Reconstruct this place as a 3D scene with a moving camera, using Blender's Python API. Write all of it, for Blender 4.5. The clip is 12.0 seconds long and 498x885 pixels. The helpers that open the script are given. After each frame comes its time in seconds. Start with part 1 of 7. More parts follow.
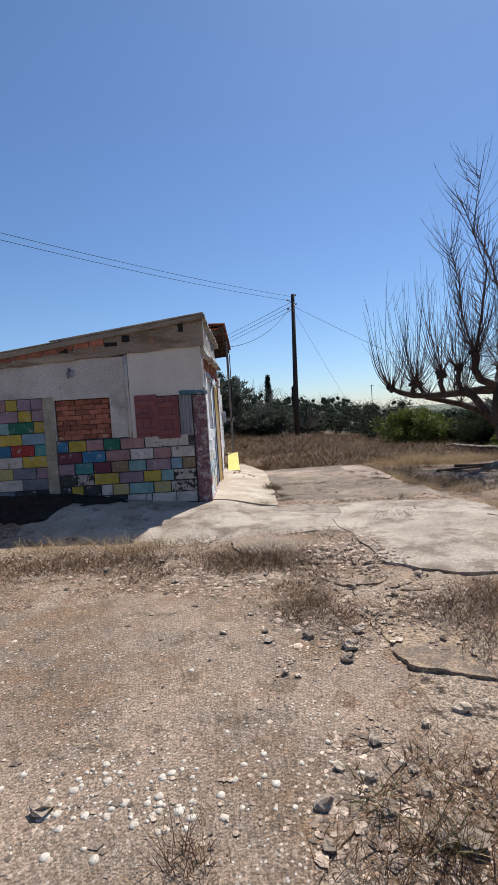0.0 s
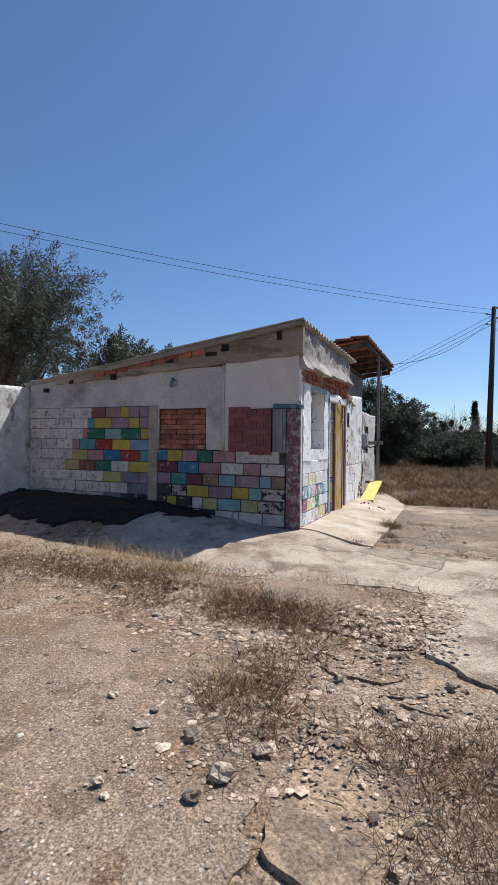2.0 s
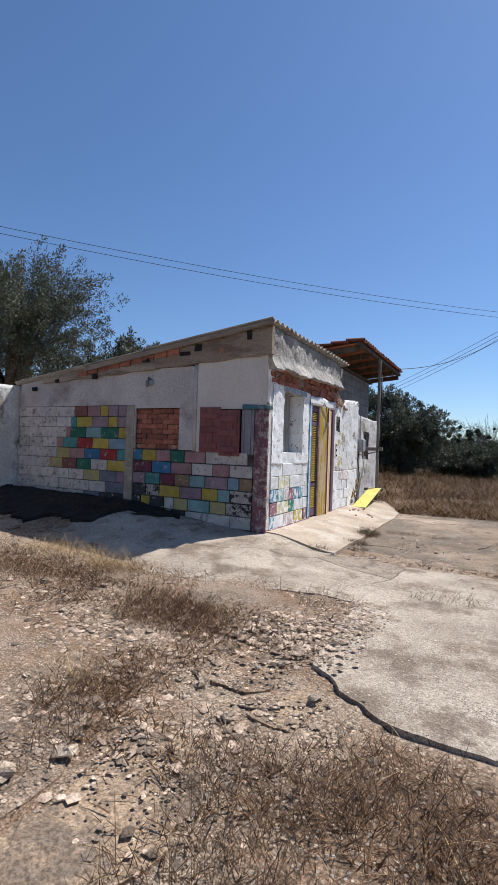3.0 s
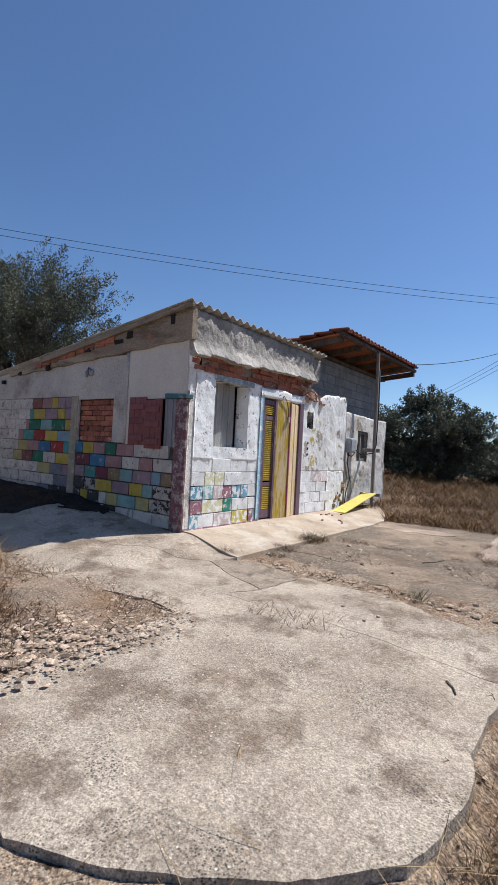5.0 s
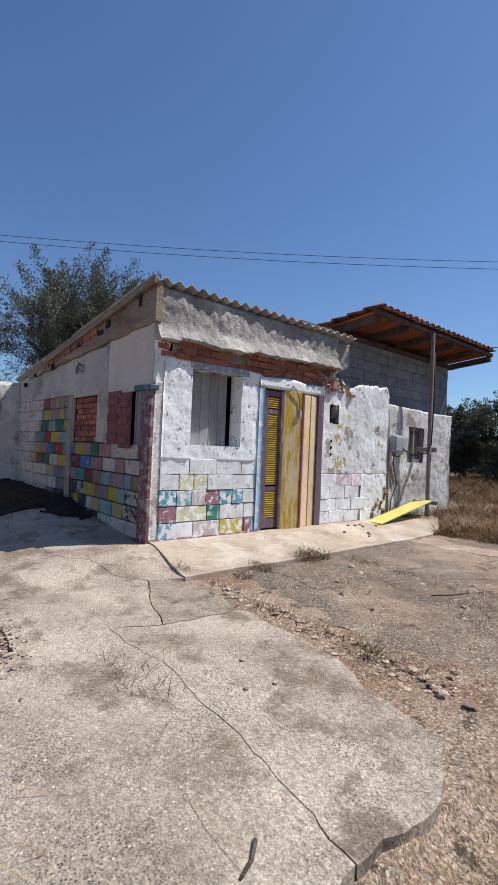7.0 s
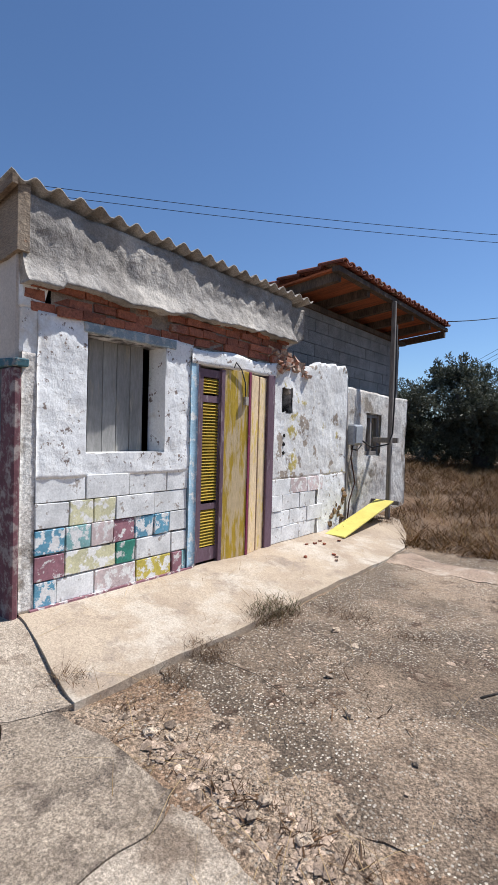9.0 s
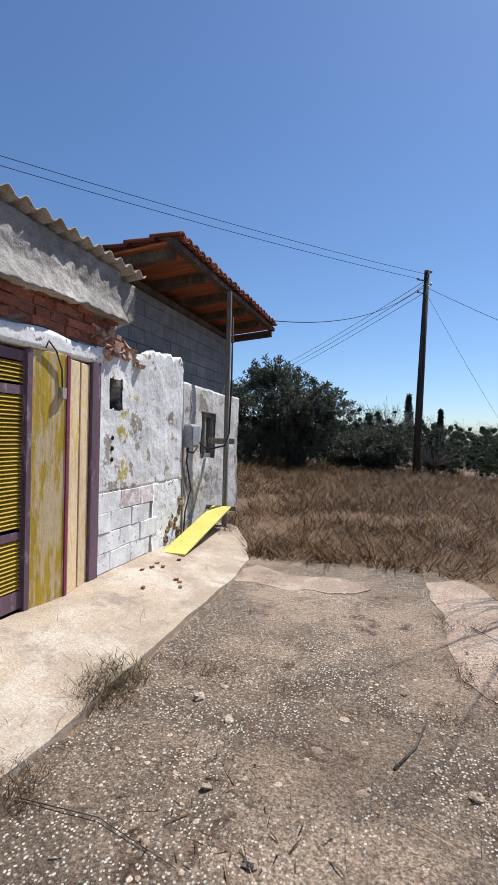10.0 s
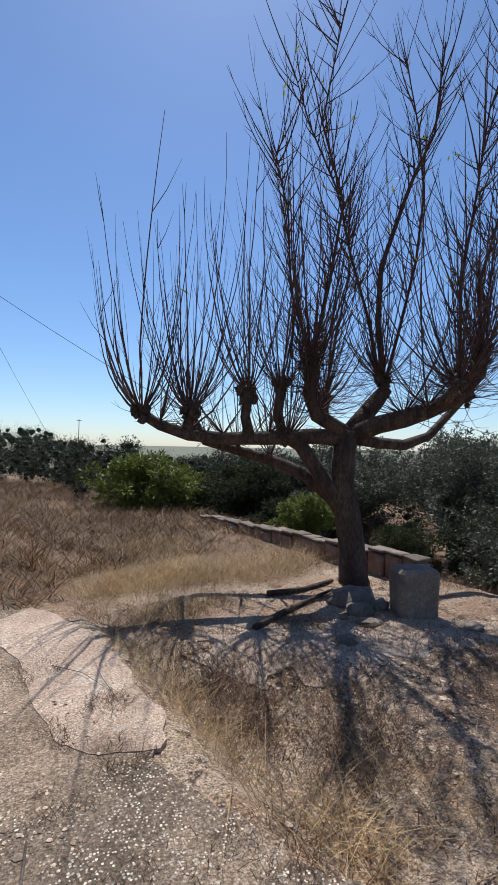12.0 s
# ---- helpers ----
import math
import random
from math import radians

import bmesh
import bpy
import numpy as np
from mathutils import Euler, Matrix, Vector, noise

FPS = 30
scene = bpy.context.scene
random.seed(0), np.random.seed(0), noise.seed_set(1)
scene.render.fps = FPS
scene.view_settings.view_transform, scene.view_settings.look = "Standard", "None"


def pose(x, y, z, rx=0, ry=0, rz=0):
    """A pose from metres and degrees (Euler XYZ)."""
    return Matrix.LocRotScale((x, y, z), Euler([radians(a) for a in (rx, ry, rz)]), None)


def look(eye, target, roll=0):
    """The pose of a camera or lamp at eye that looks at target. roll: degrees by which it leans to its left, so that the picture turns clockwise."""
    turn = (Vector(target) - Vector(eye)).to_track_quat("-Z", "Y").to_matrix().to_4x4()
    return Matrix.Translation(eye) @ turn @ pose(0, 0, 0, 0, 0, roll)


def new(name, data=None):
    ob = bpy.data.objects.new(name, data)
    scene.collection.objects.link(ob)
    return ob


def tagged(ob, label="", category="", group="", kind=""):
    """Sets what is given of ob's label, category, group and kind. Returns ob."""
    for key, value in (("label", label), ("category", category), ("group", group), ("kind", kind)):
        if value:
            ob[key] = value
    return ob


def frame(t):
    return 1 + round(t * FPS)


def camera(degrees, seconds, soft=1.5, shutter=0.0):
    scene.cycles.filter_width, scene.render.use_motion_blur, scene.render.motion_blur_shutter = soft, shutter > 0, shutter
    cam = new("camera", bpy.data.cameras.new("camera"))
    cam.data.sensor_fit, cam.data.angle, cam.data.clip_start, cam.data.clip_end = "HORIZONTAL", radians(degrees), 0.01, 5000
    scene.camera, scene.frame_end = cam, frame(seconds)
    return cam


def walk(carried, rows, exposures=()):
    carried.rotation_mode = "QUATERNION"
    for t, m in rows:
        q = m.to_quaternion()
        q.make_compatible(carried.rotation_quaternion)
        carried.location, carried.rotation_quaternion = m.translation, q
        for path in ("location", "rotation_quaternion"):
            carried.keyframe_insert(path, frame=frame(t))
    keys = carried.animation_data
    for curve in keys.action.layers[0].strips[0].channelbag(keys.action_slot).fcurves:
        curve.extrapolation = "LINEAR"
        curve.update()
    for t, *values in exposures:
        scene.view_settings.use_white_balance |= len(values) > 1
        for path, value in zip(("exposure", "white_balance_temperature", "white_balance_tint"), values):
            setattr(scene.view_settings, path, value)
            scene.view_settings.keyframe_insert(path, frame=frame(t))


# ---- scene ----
cam = camera(55.5, 12.0)
PATH = [
    (0, (-0.011, -0.243, 1.592), (-0.007, 1.754, 1.474), -3.6),
    (0.5, (0.045, -0.009, 1.545), (-0.266, 1.965, 1.459), -3.0),
    (1, (0.523, 0.341, 1.5), (-0.039, 2.26, 1.456), -1.6),
    (1.5, (1.044, 0.718, 1.502), (0.327, 2.585, 1.489), -0.3),
    (2, (1.507, 0.964, 1.469), (0.696, 2.792, 1.468), 0.6),
    (2.5, (1.94, 1.239, 1.43), (1.054, 3.032, 1.439), 1.2),
    (3, (2.37, 1.518, 1.412), (1.427, 3.281, 1.434), 1.9),
    (3.5, (2.79, 1.824, 1.426), (1.795, 3.558, 1.452), 2.6),
    (5.5, (4.144, 3.666, 1.297), (2.858, 5.196, 1.337), 2.9),
    (6, (4.343, 4.143, 1.327), (2.947, 5.575, 1.376), 2.8),
    (6.5, (4.465, 4.631, 1.313), (2.953, 5.939, 1.369), 2.8),
    (8.5, (3.157, 5.964, 1.398), (1.655, 7.283, 1.358), 1.1),
    (9, (2.775, 6.259, 1.569), (1.5, 7.799, 1.522), 1.6),
    (9.5, (2.402, 6.588, 1.613), (1.424, 8.332, 1.569), 1.8),
    (10, (2.064, 6.962, 1.597), (1.468, 8.871, 1.564), 1.5),
    (10.5, (1.788, 7.356, 1.625), (1.645, 9.35, 1.604), 1.5),
    (11, (1.721, 7.61, 1.641), (2.069, 9.579, 1.636), 1.5),
    (11.5, (1.767, 7.626, 1.676), (2.559, 9.463, 1.678), 1.6),
    (12, (1.858, 7.575, 1.696), (3.0, 9.217, 1.712), 1.2),
]
walk(cam, [(t, look(eye, target, roll)) for t, eye, target, roll in PATH],
     exposures=[(0.0, 0.12, 5850, 10), (3.5, 0.2, 5850, 10), (6.5, 0.1, 5850, 10), (8.5, 0.2, 5850, 10), (12.0, 0.2, 5850, 10)])

# ---- world, sun, exposure ----
SUN = Vector((1.05, 1.85, 3.42)).normalized()
world = bpy.data.worlds.new("world")
scene.world = world
world.use_nodes = True
wn = world.node_tree.nodes
sky = wn.new("ShaderNodeTexSky")
sky.sky_type = "NISHITA"
sky.sun_disc = False
sky.sun_elevation = math.asin(SUN.z)
sky.sun_rotation = math.atan2(SUN.x, SUN.y)
sky.air_density, sky.dust_density, sky.ozone_density = 1.0, 0.27, 5.5
wn["Background"].inputs["Strength"].default_value = 0.098
world.node_tree.links.new(sky.outputs["Color"], wn["Background"].inputs["Color"])
sun = new("sun", bpy.data.lights.new("sun", "SUN"))
sun.data.energy, sun.data.angle, sun.data.color = 5.4, radians(0.5), (1.0, 0.93, 0.82)
sun.matrix_world = look((0, 0, 40), Vector((0, 0, 40)) - SUN)


# ---- materials ----
def material(name):
    m = bpy.data.materials.new(name)
    m.use_nodes = True
    return m, m.node_tree.nodes, m.node_tree.links, m.node_tree.nodes["Principled BSDF"]


def noise_node(n, l, scale, detail=5.0, rough=0.6, vec=None, stretch=None, distortion=0.0):
    if vec is None:
        vec = n.new("ShaderNodeNewGeometry").outputs["Position"]
    if stretch:
        mp = n.new("ShaderNodeMapping")
        mp.inputs["Scale"].default_value = stretch
        l.new(vec, mp.inputs["Vector"])
        vec = mp.outputs["Vector"]
    t = n.new("ShaderNodeTexNoise")
    t.inputs["Scale"].default_value, t.inputs["Detail"].default_value = scale, detail
    t.inputs["Roughness"].default_value, t.inputs["Distortion"].default_value = rough, distortion
    l.new(vec, t.inputs["Vector"])
    return t.outputs["Fac"]


def ramp(n, l, fac, lo, hi):
    r = n.new("ShaderNodeMapRange")
    r.inputs["From Min"].default_value, r.inputs["From Max"].default_value = lo, hi
    l.new(fac, r.inputs["Value"])
    return r.outputs["Result"]


def blend(n, l, fac, a, b, mode="MIX"):
    m = n.new("ShaderNodeMix")
    m.data_type, m.blend_type = "RGBA", mode
    for sock, v in ((m.inputs[0], fac), (m.inputs[6], a), (m.inputs[7], b)):
        if hasattr(v, "node"):
            l.new(v, sock)
        elif isinstance(v, (int, float)):
            sock.default_value = v
        else:
            sock.default_value = (*v, 1.0)
    return m.outputs[2]


def surface(name, c1, c2, scale=3.0, c3=None, c3_scale=0.6, c3_range=(0.55, 0.65), grain=60.0, grain_amt=0.35,
            rough=0.9, bump=0.5, bump_scale=30.0, bump_dist=0.01, vary=0.0, island=False, cracks=0.0, specks=None,
            stretch=None, metal=0.0, c4=None, c4_scale=9.0, c4_range=(0.58, 0.64), mottle=0.0, pits=0.0, chips=None):
    """Grain, stains and relief at two or more scales, in world metres."""
    m, n, l, p = material(name)
    col = blend(n, l, ramp(n, l, noise_node(n, l, scale, stretch=stretch), 0.4, 0.6), c1, c2)
    if c3:
        col = blend(n, l, ramp(n, l, noise_node(n, l, c3_scale, 7.0, 0.65, stretch=stretch), *c3_range), col, c3)
    if c4:
        col = blend(n, l, ramp(n, l, noise_node(n, l, c4_scale, 8.0, 0.7), *c4_range), col, c4)
    g = noise_node(n, l, grain, 3.0, 0.7, stretch=stretch)
    col = blend(n, l, grain_amt, col, blend(n, l, ramp(n, l, g, 0.38, 0.62), (0.3, 0.3, 0.3), (1.4, 1.4, 1.4)), "MULTIPLY")
    if mottle:
        q = ramp(n, l, noise_node(n, l, 42.0, 9.0, 0.75), 0.38, 0.62)
        col = blend(n, l, mottle, col, blend(n, l, q, (0.36, 0.33, 0.30), (1.22, 1.21, 1.20)), "MULTIPLY")
    if pits:
        v = n.new("ShaderNodeTexVoronoi")
        v.inputs["Scale"].default_value = 75.0
        l.new(n.new("ShaderNodeNewGeometry").outputs["Position"], v.inputs["Vector"])
        spot = n.new("ShaderNodeMath")
        spot.operation = "MULTIPLY"
        l.new(ramp(n, l, v.outputs["Distance"], 0.42, 0.22), spot.inputs[0])
        l.new(ramp(n, l, noise_node(n, l, 1.1, 9.0, 0.75), 0.47, 0.60), spot.inputs[1])
        col = blend(n, l, spot.outputs[0], col, (pits, pits * 0.86, pits * 0.75))
    if specks:
        v = n.new("ShaderNodeTexVoronoi")
        v.inputs["Scale"].default_value = specks[1]
        l.new(n.new("ShaderNodeNewGeometry").outputs["Position"], v.inputs["Vector"])
        near = ramp(n, l, v.outputs["Distance"], specks[2] + 0.06, specks[2])
        mask = n.new("ShaderNodeMath")
        mask.operation = "MULTIPLY"
        l.new(near, mask.inputs[0])
        l.new(ramp(n, l, noise_node(n, l, 1.3), 0.45, 0.6), mask.inputs[1])
        col = blend(n, l, mask.outputs[0], col, specks[0])
    if chips:
        v = n.new("ShaderNodeTexVoronoi")
        v.inputs["Scale"].default_value = chips[1]
        l.new(n.new("ShaderNodeNewGeometry").outputs["Position"], v.inputs["Vector"])
        sep = n.new("ShaderNodeSeparateColor")
        l.new(v.outputs["Color"], sep.inputs["Color"])
        some = n.new("ShaderNodeMath")
        some.operation = "GREATER_THAN"
        some.inputs[1].default_value = chips[2]
        l.new(sep.outputs[0], some.inputs[0])
        both = n.new("ShaderNodeMath")
        both.operation = "MULTIPLY"
        l.new(some.outputs[0], both.inputs[0])
        wob = n.new("ShaderNodeMath")
        wob.operation = "MULTIPLY_ADD"
        wob.inputs[1].default_value = 0.5
        l.new(noise_node(n, l, chips[1] * 1.6, 2.0), wob.inputs[0])
        l.new(v.outputs["Distance"], wob.inputs[2])
        l.new(ramp(n, l, wob.outputs[0], 0.66, 0.56), both.inputs[1])
        thin = n.new("ShaderNodeMath")
        thin.operation = "MULTIPLY"
        l.new(both.outputs[0], thin.inputs[0])
        l.new(ramp(n, l, noise_node(n, l, 0.7, 6.0, 0.75), 0.40, 0.52), thin.inputs[1])
        tone = blend(n, l, sep.outputs[1], tuple(c * 0.45 for c in chips[0]), chips[0])
        col = blend(n, l, thin.outputs[0], col, tone)
    h = noise_node(n, l, bump_scale, 6.0, 0.65)
    if cracks:
        warp = n.new("ShaderNodeVectorMath")
        warp.operation = "ADD"
        nz = n.new("ShaderNodeTexNoise")
        nz.inputs["Scale"].default_value, nz.inputs["Detail"].default_value = 1.7, 6.0
        sc = n.new("ShaderNodeVectorMath")
        sc.operation = "SCALE"
        sc.inputs["Scale"].default_value = 0.7
        pos = n.new("ShaderNodeNewGeometry").outputs["Position"]
        l.new(pos, nz.inputs["Vector"])
        l.new(nz.outputs["Color"], sc.inputs[0])
        l.new(pos, warp.inputs[0])
        l.new(sc.outputs[0], warp.inputs[1])
        v = n.new("ShaderNodeTexVoronoi")
        v.feature = "DISTANCE_TO_EDGE"
        v.inputs["Scale"].default_value = cracks
        l.new(warp.outputs[0], v.inputs["Vector"])
        line = ramp(n, l, v.outputs["Distance"], 0.0034, 0.0008)
        gate = n.new("ShaderNodeMath")
        gate.operation = "MULTIPLY"
        l.new(line, gate.inputs[0])
        l.new(ramp(n, l, noise_node(n, l, 0.9), 0.47, 0.55), gate.inputs[1])
        col = blend(n, l, gate.outputs[0], col, (0.07, 0.055, 0.045))
    if vary or island:
        src = n.new("ShaderNodeNewGeometry").outputs["Random Per Island"] if island else n.new("ShaderNodeObjectInfo").outputs["Random"]
        r = n.new("ShaderNodeMapRange")
        r.inputs["To Min"].default_value, r.inputs["To Max"].default_value = 1 - vary, 1 + vary
        l.new(src, r.inputs["Value"])
        col = blend(n, l, 1.0, col, r.outputs["Result"], "MULTIPLY")
    l.new(col, p.inputs["Base Color"])
    p.inputs["Roughness"].default_value, p.inputs["Metallic"].default_value = rough, metal
    p.inputs["Specular IOR Level"].default_value = 0.3
    if bump:
        b = n.new("ShaderNodeBump")
        b.inputs["Strength"].default_value, b.inputs["Distance"].default_value = bump, bump_dist
        l.new(h, b.inputs["Height"])
        l.new(b.outputs["Normal"], p.inputs["Normal"])
    return m


def foliage(name, c1, c2, rough=0.6, through_light=0.25):
    """Leaf or straw: colour varies leaf by leaf, and some light passes through."""
    m, n, l, p = material(name)
    src = n.new("ShaderNodeNewGeometry").outputs["Random Per Island"]
    col = blend(n, l, src, c1, c2)
    col = blend(n, l, 0.5, col, blend(n, l, ramp(n, l, noise_node(n, l, 1.4, 3.0), 0.3, 0.7), (0.6, 0.6, 0.6), (1.25, 1.25, 1.25)), "MULTIPLY")
    l.new(col, p.inputs["Base Color"])
    p.inputs["Roughness"].default_value = rough
    p.inputs["Specular IOR Level"].default_value = 0.3 if rough < 0.9 else 0.1
    if through_light:
        t = n.new("ShaderNodeBsdfTranslucent")
        l.new(col, t.inputs["Color"])
        mx = n.new("ShaderNodeMixShader")
        mx.inputs[0].default_value = through_light
        l.new(p.outputs[0], mx.inputs[1])
        l.new(t.outputs[0], mx.inputs[2])
        l.new(mx.outputs[0], n["Material Output"].inputs["Surface"])
    return m


M_DIRT = surface("dirt", (0.40, 0.265, 0.17), (0.25, 0.155, 0.09), 2.2, (0.55, 0.415, 0.295), 1.1, (0.45, 0.55), 70, 0.8,
                 bump=1.0, bump_scale=38, bump_dist=0.03, c4=(0.13, 0.085, 0.058), c4_scale=6, c4_range=(0.55, 0.62), mottle=0.85, pits=0.05,
                 chips=((0.66, 0.55, 0.43), 46.0, 0.6))
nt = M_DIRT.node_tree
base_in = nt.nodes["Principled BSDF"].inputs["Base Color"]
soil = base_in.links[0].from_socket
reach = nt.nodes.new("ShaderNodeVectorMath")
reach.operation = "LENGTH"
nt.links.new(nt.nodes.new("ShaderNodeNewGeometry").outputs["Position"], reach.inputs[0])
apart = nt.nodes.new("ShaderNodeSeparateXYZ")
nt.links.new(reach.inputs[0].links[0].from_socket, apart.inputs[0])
# the colour blends to a darker brown from y 12.7 on
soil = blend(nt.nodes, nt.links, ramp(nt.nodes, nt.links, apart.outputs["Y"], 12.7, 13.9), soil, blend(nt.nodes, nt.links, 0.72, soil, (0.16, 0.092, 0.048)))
# past 30 m it blends to a dull grey-green
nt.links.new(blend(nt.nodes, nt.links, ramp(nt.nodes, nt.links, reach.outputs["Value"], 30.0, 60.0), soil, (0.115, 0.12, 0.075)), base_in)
M_CONCRETE = surface("weathered_concrete", (0.61, 0.51, 0.40), (0.45, 0.365, 0.28), 1.3, (0.27, 0.20, 0.14), 1.5, (0.51, 0.62), 110, 0.5,
                     bump=1.0, bump_scale=60, bump_dist=0.014, c4=(0.29, 0.225, 0.17), c4_scale=3.0, c4_range=(0.56, 0.66), mottle=0.6, pits=0.09,
                     specks=((0.72, 0.65, 0.55), 26.0, 0.10))
M_CONC_OLD = surface("old_gritty_concrete", (0.27, 0.20, 0.14), (0.185, 0.138, 0.098), 1.4, (0.42, 0.312, 0.22), 0.5, (0.48, 0.58), 80, 0.75,
                     bump=1.0, bump_scale=60, bump_dist=0.018, c4=(0.13, 0.08, 0.052), c4_scale=2.4, c4_range=(0.56, 0.64), mottle=0.75, pits=0.035,
                     chips=((0.80, 0.71, 0.58), 62.0, 0.45))
M_CONC_PINK = surface("pale_dusty_concrete", (0.46, 0.33, 0.23), (0.30, 0.23, 0.168), 0.9, (0.31, 0.20, 0.12), 1.0, (0.49, 0.60), 85, 0.8,
                     bump=1.0, bump_scale=50, bump_dist=0.018, specks=((0.66, 0.61, 0.54), 30.0, 0.14), c4=(0.23, 0.165, 0.11), c4_scale=3.2, c4_range=(0.53, 0.63), mottle=0.6, pits=0.07,
                     chips=((0.66, 0.55, 0.43), 50.0, 0.86))
M_EDGING = surface("pale_broken_edging", (0.57, 0.435, 0.33), (0.46, 0.34, 0.255), 1.6, (0.27, 0.195, 0.14), 1.3, (0.53, 0.63), 85, 0.6,
                   bump=1.0, bump_scale=40, bump_dist=0.015, mottle=0.7, pits=0.08, c4=(0.62, 0.53, 0.43), c4_scale=3.0, c4_range=(0.55, 0.66))
M_STAINED = surface("stained_concrete", (0.46, 0.375, 0.285), (0.35, 0.28, 0.21), 3.0, (0.18, 0.14, 0.108), 2.4, (0.50, 0.60), 90, 0.6,
                    bump=1.0, bump_scale=55, bump_dist=0.012, mottle=0.7, pits=0.06)
M_STRIP = surface("pale_screed", (0.50, 0.40, 0.295), (0.41, 0.32, 0.235), 1.8, (0.58, 0.50, 0.405), 1.1, (0.50, 0.60), 80, 0.3,
                  bump=0.7, bump_scale=40, bump_dist=0.012, c4=(0.34, 0.27, 0.21), c4_scale=3, c4_range=(0.54, 0.66), mottle=0.2)
M_TAN = surface("tan_limestone", (0.44, 0.315, 0.205), (0.33, 0.235, 0.155), 4, (0.22, 0.165, 0.12), 2.0, (0.50, 0.6), 60, 0.6, mottle=0.5, bump=0.9, bump_scale=25, bump_dist=0.02)
M_STONE = surface("pale_stone", (0.50, 0.395, 0.29), (0.35, 0.265, 0.19), 9, None, grain=80, grain_amt=0.5, bump=0.9, bump_scale=40, bump_dist=0.015, vary=0.35)
M_GRAVEL = surface("gravel", (0.48, 0.36, 0.265), (0.27, 0.195, 0.14), 9, None, grain=80, grain_amt=0.5, bump=0.6, bump_scale=60, vary=0.6, island=True)
M_LICHEN = surface("white_lichen", (0.66, 0.58, 0.47), (0.50, 0.42, 0.33), 20, None, grain=90, grain_amt=0.3, bump=0.4, bump_scale=70)
M_WHITE = surface("whitewashed_plaster", (0.86, 0.85, 0.835), (0.79, 0.78, 0.765), 2.5, (0.66, 0.61, 0.55), 1.6, (0.57, 0.67), 45, 0.12,
                  bump=0.5, bump_scale=8, bump_dist=0.03, c4=(0.24, 0.19, 0.165), c4_scale=14, c4_range=(0.60, 0.615))
M_FLAT = surface("cream_plaster", (0.60, 0.535, 0.465), (0.53, 0.465, 0.405), 1.2, (0.45, 0.41, 0.38), 0.9, (0.58, 0.7), 60, 0.15, bump=0.3, bump_scale=20)
M_GREY = surface("grey_render", (0.41, 0.375, 0.34), (0.26, 0.235, 0.21), 2.5, (0.56, 0.51, 0.45), 1.4, (0.52, 0.62), 60, 0.25, mottle=0.25,
                 bump=0.7, bump_scale=9, bump_dist=0.05, c4=(0.20, 0.17, 0.145), c4_scale=4, c4_range=(0.58, 0.7))
M_OLDWALL = surface("flaking_plaster", (0.77, 0.74, 0.69), (0.62, 0.57, 0.52), 2.2, (0.30, 0.255, 0.21), 1.6, (0.545, 0.62), 45, 0.35, mottle=0.35,
                    bump=0.7, bump_scale=7, bump_dist=0.04, c4=(0.45, 0.32, 0.2), c4_scale=2.2, c4_range=(0.64, 0.74))
M_BEAM = surface("stained_beam", (0.35, 0.275, 0.20), (0.24, 0.185, 0.135), 1.5, (0.16, 0.115, 0.08), 1.7, (0.54, 0.64), 50, 0.4,
                 bump=0.8, bump_scale=18, bump_dist=0.02, stretch=(0.5, 1, 2.5), c4=(0.33, 0.16, 0.09), c4_scale=2.5, c4_range=(0.6, 0.68))
M_MORTAR = surface("dark_joint", (0.045, 0.04, 0.038), (0.10, 0.09, 0.085), 8, None, grain=60, grain_amt=0.4, bump=0.5)
M_BRICK = surface("red_brick", (0.36, 0.13, 0.075), (0.27, 0.10, 0.065), 8, (0.45, 0.33, 0.25), 3, (0.6, 0.7), 50, 0.45, bump=0.8, bump_scale=40, bump_dist=0.01, vary=0.3)
M_BLOCK = surface("grey_blockwork", (0.27, 0.255, 0.245), (0.20, 0.19, 0.185), 3, (0.33, 0.31, 0.29), 1.0, (0.55, 0.7), 60, 0.35, bump=0.6, bump_scale=45, bump_dist=0.01, vary=0.08)
M_TILE = surface("clay_tile", (0.27, 0.09, 0.056), (0.18, 0.065, 0.046), 6, (0.3, 0.2, 0.14), 3, (0.55, 0.65), 50, 0.4, bump=0.4, vary=0.25)
M_EAVE = surface("orange_boarding", (0.36, 0.105, 0.04), (0.22, 0.068, 0.028), 3, (0.08, 0.04, 0.024), 2, (0.54, 0.64), 50, 0.4, bump=0.4, stretch=(0.4, 4, 1))
M_DARKWOOD = surface("weathered_timber", (0.12, 0.085, 0.062), (0.07, 0.05, 0.038), 5, None, grain=60, grain_amt=0.5, bump=0.6, bump_scale=40, stretch=(1, 1, 0.2))
M_SHEET = surface("corrugated_cement", (0.40, 0.36, 0.31), (0.30, 0.265, 0.23), 3, (0.2, 0.17, 0.14), 1.5, (0.55, 0.68), 60, 0.4, bump=0.5)
M_POLE = surface("creosoted_pole", (0.075, 0.058, 0.045), (0.045, 0.036, 0.03), 6, None, grain=40, grain_amt=0.5, stretch=(1, 1, 0.1), bump=0.6)
M_GREYPOST = surface("weathered_post", (0.27, 0.245, 0.225), (0.18, 0.16, 0.145), 5, None, grain=40, grain_amt=0.5, stretch=(1, 1, 0.12), bump=0.5)
M_WIRE = surface("cable", (0.03, 0.03, 0.032), (0.05, 0.05, 0.05), 3, None, bump=0)
